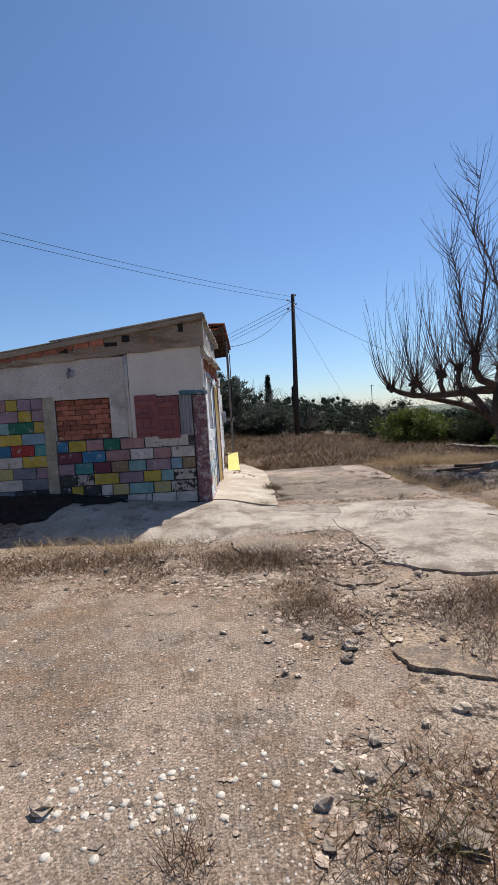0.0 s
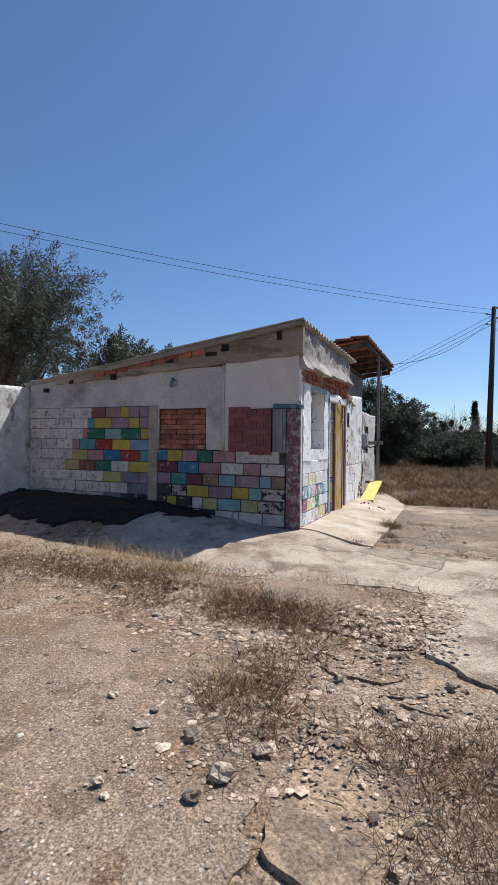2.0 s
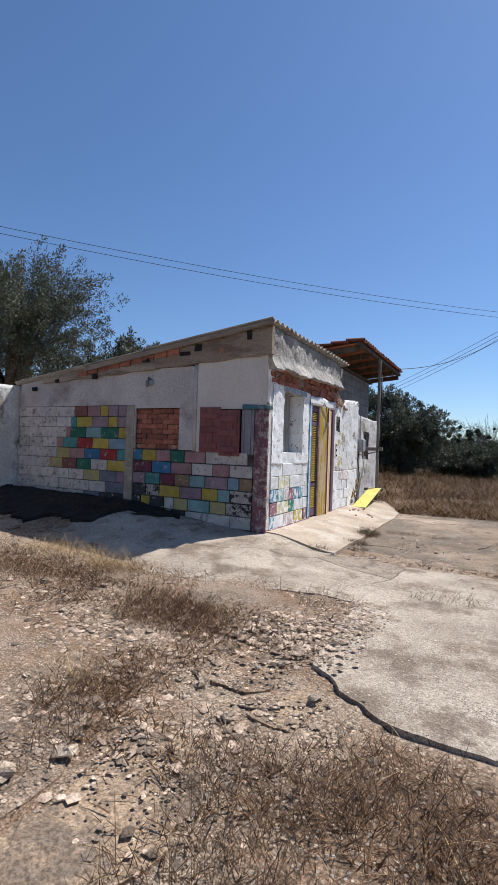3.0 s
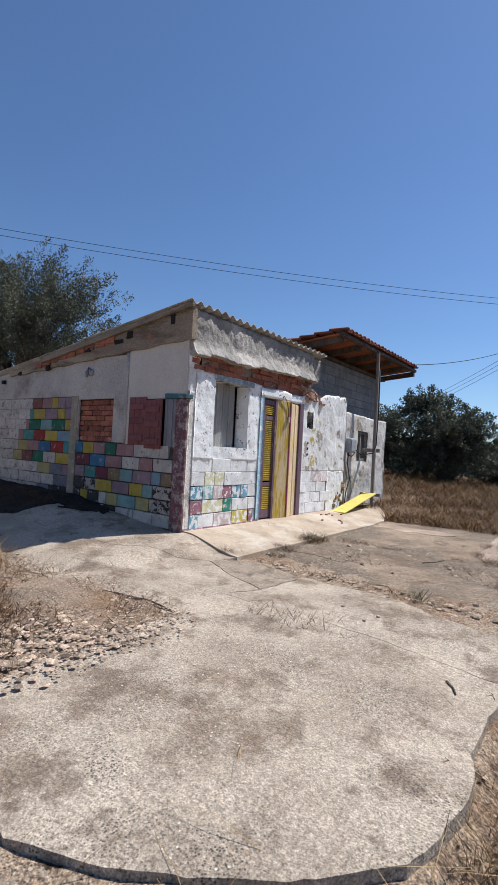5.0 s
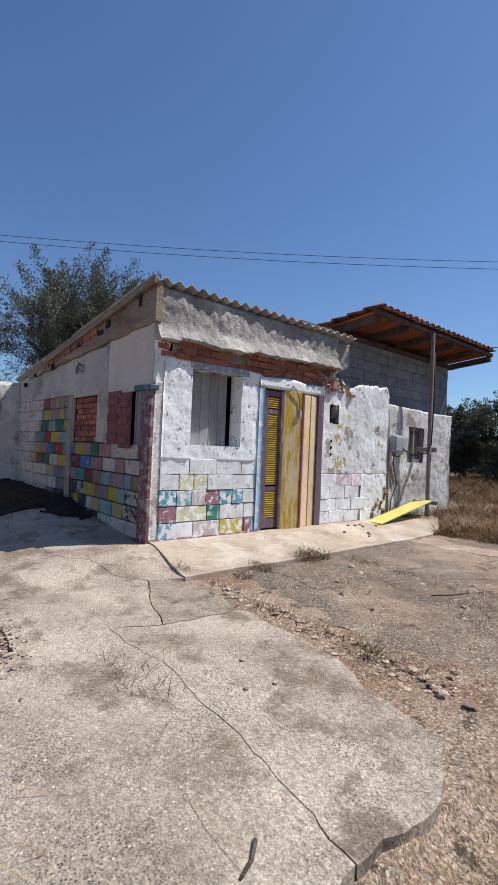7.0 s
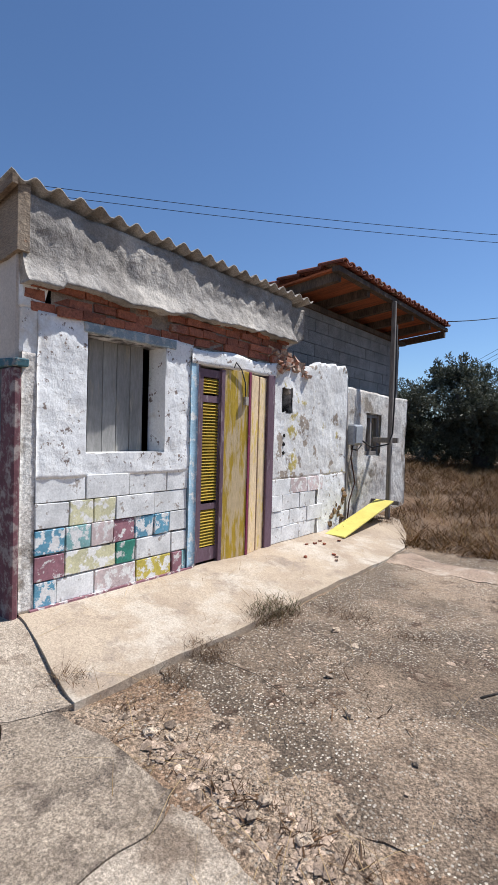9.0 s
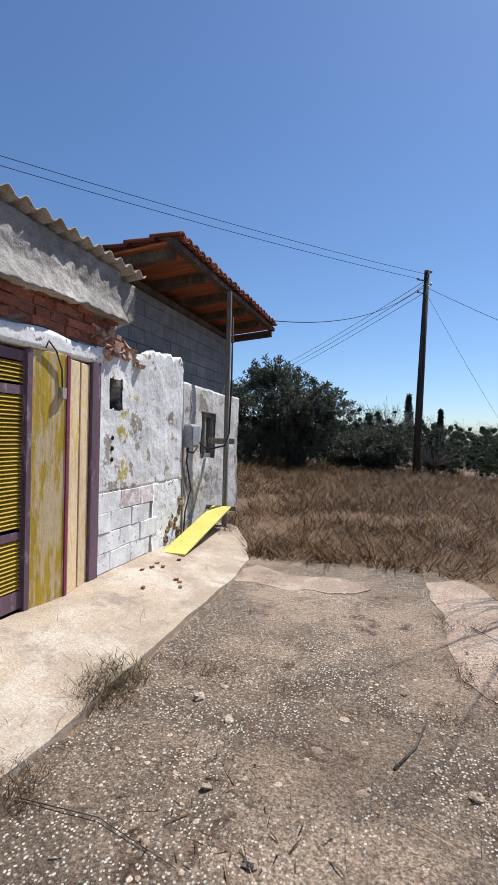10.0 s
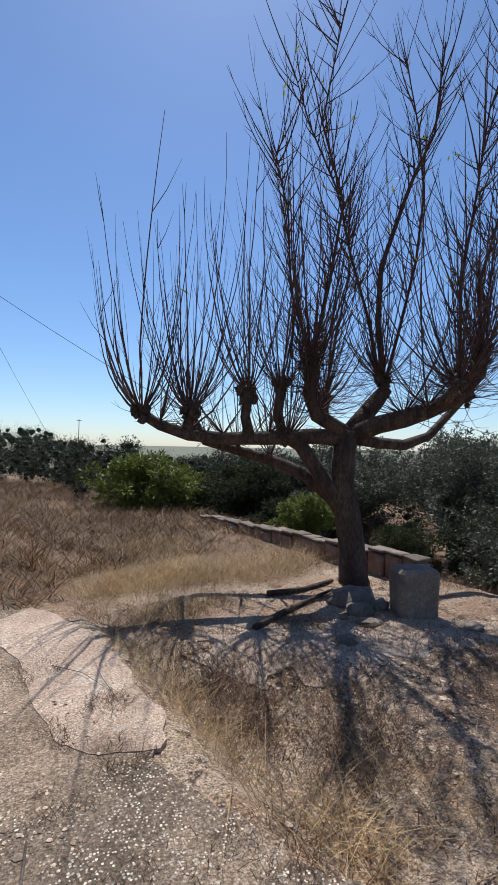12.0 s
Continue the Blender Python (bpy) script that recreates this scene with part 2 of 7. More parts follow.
M_BARK = surface("mulberry_bark", (0.10, 0.068, 0.05), (0.05, 0.035, 0.028), 7, (0.13, 0.10, 0.065), 2.5, (0.57, 0.66), 40, 0.55, bump=1.0, bump_scale=30, bump_dist=0.03, stretch=(1, 1, 0.35))
M_TWIG = surface("bare_shoots", (0.10, 0.055, 0.042), (0.06, 0.036, 0.03), 9, None, grain=60, grain_amt=0.3, bump=0)
M_OLIVEBARK = surface("olive_bark", (0.13, 0.105, 0.085), (0.07, 0.056, 0.046), 6, None, grain=30, grain_amt=0.5, bump=1, bump_scale=18, bump_dist=0.03)
M_OLIVE = foliage("olive_leaves", (0.05, 0.058, 0.034), (0.16, 0.165, 0.115), through_light=0.14)
M_SHRUB = foliage("shrub_leaves", (0.035, 0.042, 0.020), (0.075, 0.084, 0.044), 0.95, through_light=0.2)
# shrub green lightened and greyed slightly: distance haze mixed into the leaf colour
M_FARWOOD = foliage("hazed_leaves", (0.040, 0.048, 0.029), (0.080, 0.088, 0.057), 0.95, through_light=0.2)
M_GREEN = foliage("citrus_leaves", (0.07, 0.095, 0.016), (0.21, 0.235, 0.045))
M_LIME = foliage("young_leaves", (0.32, 0.36, 0.05), (0.45, 0.42, 0.07))
M_CYPRESS = foliage("cypress_sprays", (0.016, 0.024, 0.014), (0.04, 0.05, 0.028))
M_STRAW = foliage("golden_straw", (0.27, 0.165, 0.07), (0.54, 0.385, 0.185), through_light=0.15)
M_WEED = foliage("brown_weeds", (0.05, 0.025, 0.008), (0.21, 0.105, 0.028), through_light=0.1)
M_WEEDDARK = foliage("withered_weeds", (0.05, 0.024, 0.011), (0.17, 0.088, 0.036), through_light=0.12)
M_WEEDGREEN = foliage("green_weeds", (0.055, 0.055, 0.022), (0.17, 0.145, 0.06), through_light=0.12)
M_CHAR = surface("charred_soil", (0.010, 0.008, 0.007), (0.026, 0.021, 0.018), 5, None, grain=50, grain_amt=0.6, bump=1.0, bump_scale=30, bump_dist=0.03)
M_YELLOWBOARD = surface("yellow_board", (0.70, 0.60, 0.15), (0.62, 0.52, 0.12), 3, (0.7, 0.62, 0.3), 3, (0.6, 0.72), 50, 0.12, rough=0.6, bump=0.2)
M_METER = surface("grey_enamel", (0.36, 0.37, 0.39), (0.30, 0.31, 0.33), 4, (0.22, 0.15, 0.1), 6, (0.66, 0.72), 40, 0.2, rough=0.5, bump=0.15)
M_RUST = surface("rusty_iron", (0.13, 0.06, 0.04), (0.08, 0.045, 0.035), 12, None, grain=60, grain_amt=0.4, bump=0.6)
M_CERAMIC = surface("insulator", (0.4, 0.36, 0.32), (0.3, 0.27, 0.24), 9, None, bump=0, rough=0.3)
# near-black colour standing in for the unlit inside of openings and holes
M_BLACK = surface("unlit_black", (0.012, 0.01, 0.01), (0.02, 0.017, 0.016), 6, None, bump=0.3)


def paint(name, c, wear=(0.33, 0.29, 0.27), amount=(0.58, 0.68), rough=0.75, stretch=None, black=False):
    c2 = tuple(v * 0.78 for v in c)
    return surface(name, c, c2, 5, wear, 12.0, amount, 55, 0.18, rough, 0.35, 16, 0.012, vary=0.1, stretch=stretch,
                   c4=(0.03, 0.027, 0.027) if black else None, c4_scale=13, c4_range=(0.5, 0.54))


# side-wall paints, darkened to hold that wall's shade; W is the front's white
PAINT = {
    "y": paint("yellow_paint", (0.437, 0.320, 0.054)), "Y": paint("pale_yellow_paint", (0.403, 0.336, 0.139)),
    "g": paint("green_paint", (0.029, 0.136, 0.085)), "t": paint("teal_paint", (0.076, 0.240, 0.223)),
    "T": paint("pale_teal_paint", (0.202, 0.320, 0.308)), "b": paint("blue_paint", (0.050, 0.160, 0.277)),
    "B": paint("pale_blue_paint", (0.210, 0.296, 0.362)), "r": paint("red_paint", (0.302, 0.036, 0.031)),
    "R": paint("brick_red_paint", (0.210, 0.080, 0.062)), "m": paint("maroon_paint", (0.143, 0.040, 0.058)),
    "p": paint("pink_paint", (0.336, 0.184, 0.177)), "P": paint("mauve_paint", (0.277, 0.184, 0.208)),
    "k": paint("blackened_paint", (0.042, 0.040, 0.042), (0.35, 0.33, 0.31), (0.58, 0.66)),
    "K": paint("speckled_paint", (0.420, 0.368, 0.323), black=True), "o": paint("olive_brown_paint", (0.235, 0.160, 0.092)),
    "w": paint("shaded_white_paint", (0.55, 0.49, 0.44), (0.22, 0.185, 0.165), (0.55, 0.64)), "d": paint("dingy_blue_paint", (0.168, 0.168, 0.200)),
    "W": paint("bright_white_paint", (0.85, 0.84, 0.82), (0.40, 0.35, 0.31), (0.60, 0.64)),
}
WORN_TEAL = paint("worn_teal_on_white", (0.28, 0.50, 0.50), (0.8, 0.79, 0.77), (0.49, 0.54))
WORN_BLUE = paint("worn_blue_on_white", (0.16, 0.38, 0.52), (0.8, 0.79, 0.77), (0.50, 0.54))
WORN_PINK = paint("worn_mauve_on_white", (0.33, 0.16, 0.19), (0.72, 0.68, 0.66), (0.54, 0.59))
WORN_YELLOW = paint("worn_yellow_on_white", (0.64, 0.52, 0.10), (0.8, 0.79, 0.75), (0.49, 0.54))
WORN_GREEN = paint("worn_green_on_white", (0.06, 0.27, 0.20), (0.6, 0.6, 0.57), (0.57, 0.62))
FRONT = {"c": paint("faded_lemon_on_white", (0.70, 0.66, 0.42), (0.82, 0.80, 0.76), (0.50, 0.56)),
         "q": paint("faded_rose_on_white", (0.70, 0.57, 0.55), (0.82, 0.80, 0.77), (0.50, 0.56)), "w": PAINT["W"], "t": WORN_TEAL, "b": WORN_BLUE, "p": WORN_PINK, "y": WORN_YELLOW, "g": WORN_GREEN}
M_PURPLE = paint("purple_frame_paint", (0.17, 0.105, 0.135), (0.34, 0.28, 0.29), (0.57, 0.68), stretch=(1, 1, 0.3))
M_PLUM = paint("plum_column_paint", (0.15, 0.065, 0.075), (0.30, 0.25, 0.23), (0.50, 0.62))
M_LOUVRE = paint("ochre_louvre_paint", (0.50, 0.33, 0.03), (0.30, 0.2, 0.06), (0.6, 0.7))
M_OCHRE = paint("ochre_panel_paint", (0.52, 0.35, 0.035), (0.56, 0.43, 0.25), (0.46, 0.54), stretch=(1, 1, 0.15))
M_PEACH = paint("peach_plank", (0.72, 0.55, 0.34), (0.62, 0.45, 0.10), (0.55, 0.62), stretch=(1, 1, 0.3))
M_MAGENTA = paint("magenta_edge", (0.30, 0.06, 0.12), (0.3, 0.2, 0.2), (0.6, 0.7))
M_SKYTRIM = paint("sky_blue_trim", (0.38, 0.55, 0.68), (0.72, 0.72, 0.7), (0.52, 0.6))
M_SHUTTER = paint("oxblood_shutter", (0.215, 0.075, 0.072), (0.26, 0.15, 0.13), (0.6, 0.72))
M_LINTEL = paint("blue_grey_lintel", (0.30, 0.36, 0.39), (0.50, 0.48, 0.45), (0.5, 0.6))
M_TEALWOOD = paint("teal_timber", (0.07, 0.16, 0.19), (0.25, 0.24, 0.22), (0.56, 0.64))
M_PLANKGREY = paint("grey_window_board", (0.30, 0.29, 0.275), (0.38, 0.34, 0.28), (0.56, 0.68), stretch=(1, 1, 0.2))
M_PLANKBLUE = paint("slate_board", (0.24, 0.23, 0.25), (0.32, 0.29, 0.275), (0.56, 0.68), stretch=(1, 1, 0.2))
M_PILASTER = paint("khaki_pilaster", (0.31, 0.265, 0.195), (0.42, 0.37, 0.31), (0.55, 0.66))


# ---- building helpers ----
class Geo:
    """Collects vertices and faces for one mesh."""

    def __init__(self):
        self.v, self.f = [], []

    def add(self, verts, faces):
        k = len(self.v)
        self.v.extend(verts)
        self.f.extend([tuple(i + k for i in face) for face in faces])
        return self

    def box(self, x0, x1, y0, y1, z0, z1, jitter=0.0, cham=0.0):
        j = lambda: random.uniform(-jitter, jitter)
        vs = [(x + j(), y + j(), z + j()) for x in (x0, x1) for y in (y0, y1) for z in (z0, z1)]
        return self.add(vs, [(0, 1, 3, 2), (4, 6, 7, 5), (0, 4, 5, 1), (2, 3, 7, 6), (0, 2, 6, 4), (1, 5, 7, 3)])

    def tube(self, path, radii, sides=6, cap=True):
        rings, up = [], Vector((0.31, 0.2, 0.93)).normalized()
        pts = [Vector(p) for p in path]
        for i, p in enumerate(pts):
            d = (pts[min(i + 1, len(pts) - 1)] - pts[max(i - 1, 0)]).normalized()
            a = d.cross(up)
            if a.length < 1e-3:
                a = d.cross(Vector((1, 0, 0)))
            a.normalize()
            b = d.cross(a)
            r = radii[i] if hasattr(radii, "__len__") else radii
            rings.append([p + (a * math.cos(t) + b * math.sin(t)) * r for t in (2 * math.pi * k / sides for k in range(sides))])
        vs = [tuple(v) for ring in rings for v in ring]
        fs = [(i * sides + k, i * sides + (k + 1) % sides, (i + 1) * sides + (k + 1) % sides, (i + 1) * sides + k)
              for i in range(len(pts) - 1) for k in range(sides)]
        if cap:
            fs += [tuple(range(sides))[::-1], tuple((len(pts) - 1) * sides + k for k in range(sides))]
        return self.add(vs, fs)

    def blob(self, c, r, seed=0, rings=5, seg=8, amp=0.25, flat=1.0):
        vs = [(c[0], c[1], c[2] + r * flat)]
        for i in range(1, rings):
            t = math.pi * i / rings
            for k in range(seg):
                a = 2 * math.pi * k / seg
                d = Vector((math.sin(t) * math.cos(a), math.sin(t) * math.sin(a), math.cos(t)))
                q = r * (1 + amp * 2 * noise.noise(d * 1.6 + Vector((seed * 7.3, seed * 3.1, 0))))
                vs.append((c[0] + d.x * q, c[1] + d.y * q, c[2] + d.z * q * flat))
        vs.append((c[0], c[1], c[2] - r * flat))
        last = len(vs) - 1
        fs = [(0, 1 + k, 1 + (k + 1) % seg) for k in range(seg)]
        for i in range(rings - 2):
            fs += [(1 + i * seg + k, 1 + (i + 1) * seg + k, 1 + (i + 1) * seg + (k + 1) % seg, 1 + i * seg + (k + 1) % seg) for k in range(seg)]
        b = 1 + (rings - 2) * seg
        fs += [(last, b + (k + 1) % seg, b + k) for k in range(seg)]
        return self.add(vs, fs)

    def mesh(self, name, mat, smooth=False, bevel=0.0):
        me = bpy.data.meshes.new(name)
        me.from_pydata(self.v, [], self.f)
        if bevel:
            bm = bmesh.new()
            bm.from_mesh(me)
            bmesh.ops.bevel(bm, geom=bm.edges[:], offset=bevel, segments=1, affect="EDGES")
            bm.to_mesh(me)
            bm.free()
        me.materials.append(mat)
        if smooth:
            me.polygons.foreach_set("use_smooth", [True] * len(me.polygons))
        me.update()
        return me


def part(name, geo, mat, parent=None, label="", smooth=False, bevel=0.0):
    me = geo.mesh(name, mat, smooth, bevel) if isinstance(geo, Geo) else geo
    ob = new(name, me)
    if parent is not None:
        ob.parent = parent
    if label:
        ob["label"] = label
    return ob


def thing(name, label, category, group="", kind="", at=(0, 0, 0)):
    ob = new(name)
    ob.location = at
    return tagged(ob, label, category, group, kind)


def quick_mesh(name, verts, faces, mat, smooth=False):
    """A mesh from arrays: verts (n, 3), faces (m, 3 or 4)."""
    me = bpy.data.meshes.new(name)
    k = faces.shape[1]
    me.vertices.add(len(verts))
    me.vertices.foreach_set("co", np.ascontiguousarray(verts, dtype=np.float32).ravel())
    me.loops.add(faces.size)
    me.loops.foreach_set("vertex_index", np.ascontiguousarray(faces, dtype=np.int32).ravel())
    me.polygons.add(len(faces))
    me.polygons.foreach_set("loop_start", np.arange(0, faces.size, k, dtype=np.int32))
    if smooth:
        me.polygons.foreach_set("use_smooth", np.ones(len(faces), dtype=bool))
    me.materials.append(mat)
    me.update(calc_edges=True)
    return me


def lattice(x, y, seed):
    xi, yi = np.floor(x).astype(np.int64), np.floor(y).astype(np.int64)
    fx, fy = x - xi, y - yi
    fx, fy = fx * fx * (3 - 2 * fx), fy * fy * (3 - 2 * fy)

    def h(a, b):
        n = (a * 374761393 + b * 668265263 + seed * 974634777) & 0xFFFFFFFF
        n = ((n ^ (n >> 13)) * 1274126177) & 0xFFFFFFFF
        return ((n ^ (n >> 16)) & 0xFFFF) / 65535.0 * 2 - 1

    return (h(xi, yi) * (1 - fx) + h(xi + 1, yi) * fx) * (1 - fy) + (h(xi, yi + 1) * (1 - fx) + h(xi + 1, yi + 1) * fx) * fy


def fbm(x, y, scale, seed=0, octaves=4):
    x, y = np.asarray(x, float) * scale, np.asarray(y, float) * scale
    out, amp = 0.0, 1.0
    for o in range(octaves):
        out = out + amp * lattice(x, y, seed + o)
        x, y, amp = x * 2.03 + 11.7, y * 2.03 + 5.3, amp * 0.5
    return out / 1.9


def ease(v, a, b):
    t = np.clip((np.asarray(v, float) - a) / (b - a), 0, 1)
    return t * t * (3 - 2 * t)


def height(x, y):
    """The lie of the land."""
    x, y = np.asarray(x, float), np.asarray(y, float)
    z = 0.0 * x
    z = z + (0.14 + 0.26 * ease(-x, 0.8, 3.8) + 0.10 * ease(-x, 3.8, 6.5)) * ease(y, 5.9, 7.6) * ease(-x, -0.3, 0.6)
    z = z + 0.10 * ease(y, 13, 17) * (1 - ease(x, 3, 6))
    z = z - 0.13 * ease(x, 3.12, 3.45) * ease(y, 7.5, 9)
    z = z - 0.09 * ease(x, 3.45, 3.6) * (1 - ease(y, 7.3, 8.2)) * ease(y, 4.0, 4.8)
    edge = x - (7.8 - (y - 12.3) * 0.03)
    z = z - 0.75 * ease(edge, 0.0, 1.6) * ease(y, -2, 4)
    far = np.hypot(x, y - 8)
    z = z - 0.055 * np.maximum(0, np.minimum(far - 28, 220)) * (0.35 + 0.65 * ease(x - 0.25 * y, -6, 10))
    way = np.degrees(np.arctan2(x - 2, y - 8))
    z = z + 4.6 * np.exp(-((far - 130) / 42.0) ** 2) * (1 - ease(way, 5, 21)) * ease(y, 0, 30)
    rough = np.clip(1.2 - far / 40, 0.0, 1)
    return z + (0.022 * fbm(x, y, 0.9, 3) + 0.012 * fbm(x, y, 4.5, 9)) * rough + 0.25 * fbm(x, y, 0.08, 21, 2) * ease(far, 16, 40)


def inside(px, py, poly):
    px, py = np.asarray(px), np.asarray(py)
    hit = np.zeros(px.shape, bool)
    for (x0, y0), (x1, y1) in zip(poly, poly[1:] + poly[:1]):
        cross = ((y0 > py) != (y1 > py)) & (px < (x1 - x0) * (py - y0) / (y1 - y0 + 1e-12) + x0)
        hit ^= cross
    return hit


# ---- ground ----
def spread(a, b, step, reach, grow=1.16):
    mid = list(np.arange(a, b, step))
    lo, hi, d = [], [], step
    p, q = a, mid[-1]
    while p > -reach:
        d *= grow
        p, q = p - d, q + d
        lo.append(p)
        hi.append(q)
    return np.array(lo[::-1] + mid + hi)


gx, gy = spread(-6.6, 9.5, 0.065, 3500), spread(-1.5, 16.0, 0.065, 3500)
GX, GY = np.meshgrid(gx, gy)
GZ = height(GX, GY) + 0.016 * fbm(GX, GY, 11, 40, 2) * (np.hypot(GX, GY - 8) < 25)
gi = np.arange(GX.size).reshape(GX.shape)
quads = np.stack([gi[:-1, :-1], gi[:-1, 1:], gi[1:, 1:], gi[1:, :-1]], -1).reshape(-1, 4)
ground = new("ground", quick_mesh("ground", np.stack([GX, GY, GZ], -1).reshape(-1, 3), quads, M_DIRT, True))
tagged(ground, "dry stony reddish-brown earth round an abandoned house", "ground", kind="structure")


def slab(name, poly, top, thick, mat, label, jag=0.03, step=0.11, seed=1, rough=0.010):
    """A cast slab with broken edges: a triangulated, uneven top and a skirt round it."""
    from mathutils import geometry
    ring = []
    for (x0, y0), (x1, y1) in zip(poly, poly[1:] + poly[:1]):
        n = max(1, int(math.hypot(x1 - x0, y1 - y0) / 0.045))
        for k in range(n):
            t = k / n
            x, y = x0 + (x1 - x0) * t, y0 + (y1 - y0) * t
            ring.append((x + jag * float(fbm(x, y, 3.1, seed)) * 1.6, y + jag * float(fbm(x, y, 3.1, seed + 50)) * 1.6))
    xs, ys = [p[0] for p in poly], [p[1] for p in poly]
    qx, qy = np.meshgrid(np.arange(min(xs), max(xs), step), np.arange(min(ys), max(ys), step))
    qx, qy = qx + 0.3 * step * fbm(qx, qy, 9, 2, 1), qy + 0.3 * step * fbm(qx, qy, 9, 5, 1)
    keep = inside(qx, qy, ring)
    pts = [Vector(p) for p in ring] + [Vector((a, b)) for a, b in zip(qx[keep], qy[keep])]
    n = len(ring)
    v2, _, f2, _, _, _ = geometry.delaunay_2d_cdt(pts, [(i, (i + 1) % n) for i in range(n)], [], 1, 1e-4)
    vx, vy = np.array([v.x for v in v2]), np.array([v.y for v in v2])
    vz = top(vx, vy) + rough * fbm(vx, vy, 1.3, seed) + 0.4 * rough * fbm(vx, vy, 6, seed + 3)
    g = Geo()
    faces = [tuple(f) for f in f2]
    g.add(list(zip(vx, vy, vz)), faces)
    rim = {}
    for f in faces:
        for a, b in zip(f, f[1:] + f[:1]):
            rim[(a, b)] = rim.get((a, b), 0) + 1
    edges = [(a, b) for (a, b) in rim if (b, a) not in rim]
    for a, b in edges:
        low = [(vx[i], vy[i], vz[i] - thick) for i in (a, b)]
        hi = [(vx[i], vy[i], vz[i]) for i in (a, b)]
        g.add([hi[0], hi[1], low[1], low[0]], [(3, 2, 1, 0)])
    ob = part(name, g, mat)
    return tagged(ob, label, "pavement", kind="structure")


def level(z):
    return lambda x, y: z + 0 * x


SLAB_A = [(1.34, 4.46), (1.56, 4.25), (1.74, 4.16), (1.9, 4.02), (2.09, 3.98), (2.39, 3.98), (2.75, 4.15), (3.15, 4.42), (3.45, 4.75), (3.51, 5.03), (3.49, 5.35), (3.47, 5.57), (3.46, 5.93), (3.44, 6.34),
          (3.05, 6.41), (2.73, 6.46), (2.38, 6.45), (1.86, 6.52), (1.46, 6.51), (1.13, 6.55), (1.18, 5.9), (1.21, 5.45)]
SLAB_A2 = [(3.444, 6.346), (3.46, 6.71), (3.41, 7.01), (3.29, 7.18), (3.1, 7.22), (2.8, 7.29), (2.41, 7.45), (2.0, 7.5), (1.58, 7.55), (1.33, 7.54), (1.346, 7.48), (1.376, 7.09), (1.326, 6.89),
           (1.135, 6.556), (1.46, 6.516), (1.86, 6.526), (2.38, 6.456), (2.73, 6.466), (3.05, 6.416)]
SLAB_HOUSE = [(-4.5, 7.4), (-4.4, 6.9), (-2.7, 6.05), (-1.2, 5.72), (0.0, 5.8), (0.8, 5.92), (1.174, 5.9), (1.124, 6.55), (1.316, 6.888), (0.966, 7.02), (0.29, 7.278), (-0.06, 7.094), (-0.41, 7.044), (-0.61, 6.874), (-1.2, 6.794), (-2.4, 6.714)]
SLAB_APRON = [(-4.6, 7.8), (-4.5, 7.41), (-2.4, 6.72), (-1.2, 6.8), (-0.61, 6.88), (-0.41, 7.05), (-0.06, 7.1), (0.284, 7.286), (0.39, 7.565), (0.43, 7.70), (-0.66, 7.90)]
SLAB_C = [(0.45, 8.22), (0.8, 8.06), (1.43, 8.02), (2.12, 8.0), (2.55, 7.82), (3.3, 7.5), (3.32, 8.79), (3.26, 8.91), (3.16, 9.14), (3.08, 9.37), (3.0, 9.64), (2.88, 9.93), (2.98, 10.05), (3.06, 10.4), (3.06, 11.1), (3.02, 11.8), (2.9, 12.55), (2.76, 12.66), (2.55, 12.84), (1.5, 12.9), (0.36, 12.65), (0.435, 11.8), (0.465, 9.0)]
SLAB_C2 = [(2.43, 12.46), (2.83, 12.72), (3.03, 12.4), (3.1, 11.84), (3.15, 11.2), (3.15, 10.8), (3.13, 10.5), (3.14, 10.3), (3.05, 10.04), (2.96, 9.97), (2.79, 10.03), (2.64, 10.13), (2.53, 10.34), (2.48, 11.25)]
SLAB_START = [(-3.4, -1.4), (-3.2, 3.0), (-2.2, 3.7), (-1.0, 4.05), (0.2, 3.7), (0.6, 3.3), (0.74, 2.9), (0.88, 2.5), (0.55, 1.8), (0.2, 1.35), (-0.1, 0.6), (-0.2, -1.4)]
SLAB_STRIP = [(-0.68, 7.84), (0.42, 7.66), (0.45, 9.0), (0.42, 10.0), (0.42, 11.8), (0.34, 12.6), (0.1, 13.3), (-0.3, 14.0), (-0.75, 14.1)]
SLAB_TAN = [(0.80, 3.42), (0.82, 2.85), (0.92, 2.5), (1.3, 2.35), (1.42, 2.9), (1.12, 3.35)]
SLAB_MID = [(0.58, 4.16), (0.7, 4.39), (1.16, 4.33), (1.22, 4.11), (1.1, 3.92), (0.78, 3.95)]
SLAB_SHARD = [(1.27, 3.92), (1.43, 4.24), (1.51, 3.99), (1.5, 3.7), (1.26, 3.75)]
slab("pavement_1", SLAB_A, lambda x, y: 0.034 - 0.022 * (1 - ease(x, 1.4, 2.3)), 0.15, M_CONCRETE, "large mottled grey concrete slab with broken edges", seed=2, jag=0.045, rough=0.010)
slab("pavement_2", SLAB_A2, lambda x, y: 0.034 - 0.022 * (1 - ease(x, 1.4, 2.3)), 0.15, M_CONCRETE, "cracked-off concrete slab with a broken lip", seed=2, jag=0.045, rough=0.010)
slab("pavement_3", SLAB_HOUSE, lambda x, y: height(x, y) + 0.023 - 0.011 * ease(x, 0.2, 1.1) - 0.035 * (1 - ease(y - 5.8 - 0.33 * np.maximum(0, -1.2 - x), 0.0, 0.5)) * (1 - ease(x, 0.0, 0.6)), 0.10, M_CONCRETE, "pale concrete apron with thin cracks", seed=2, jag=0.045)
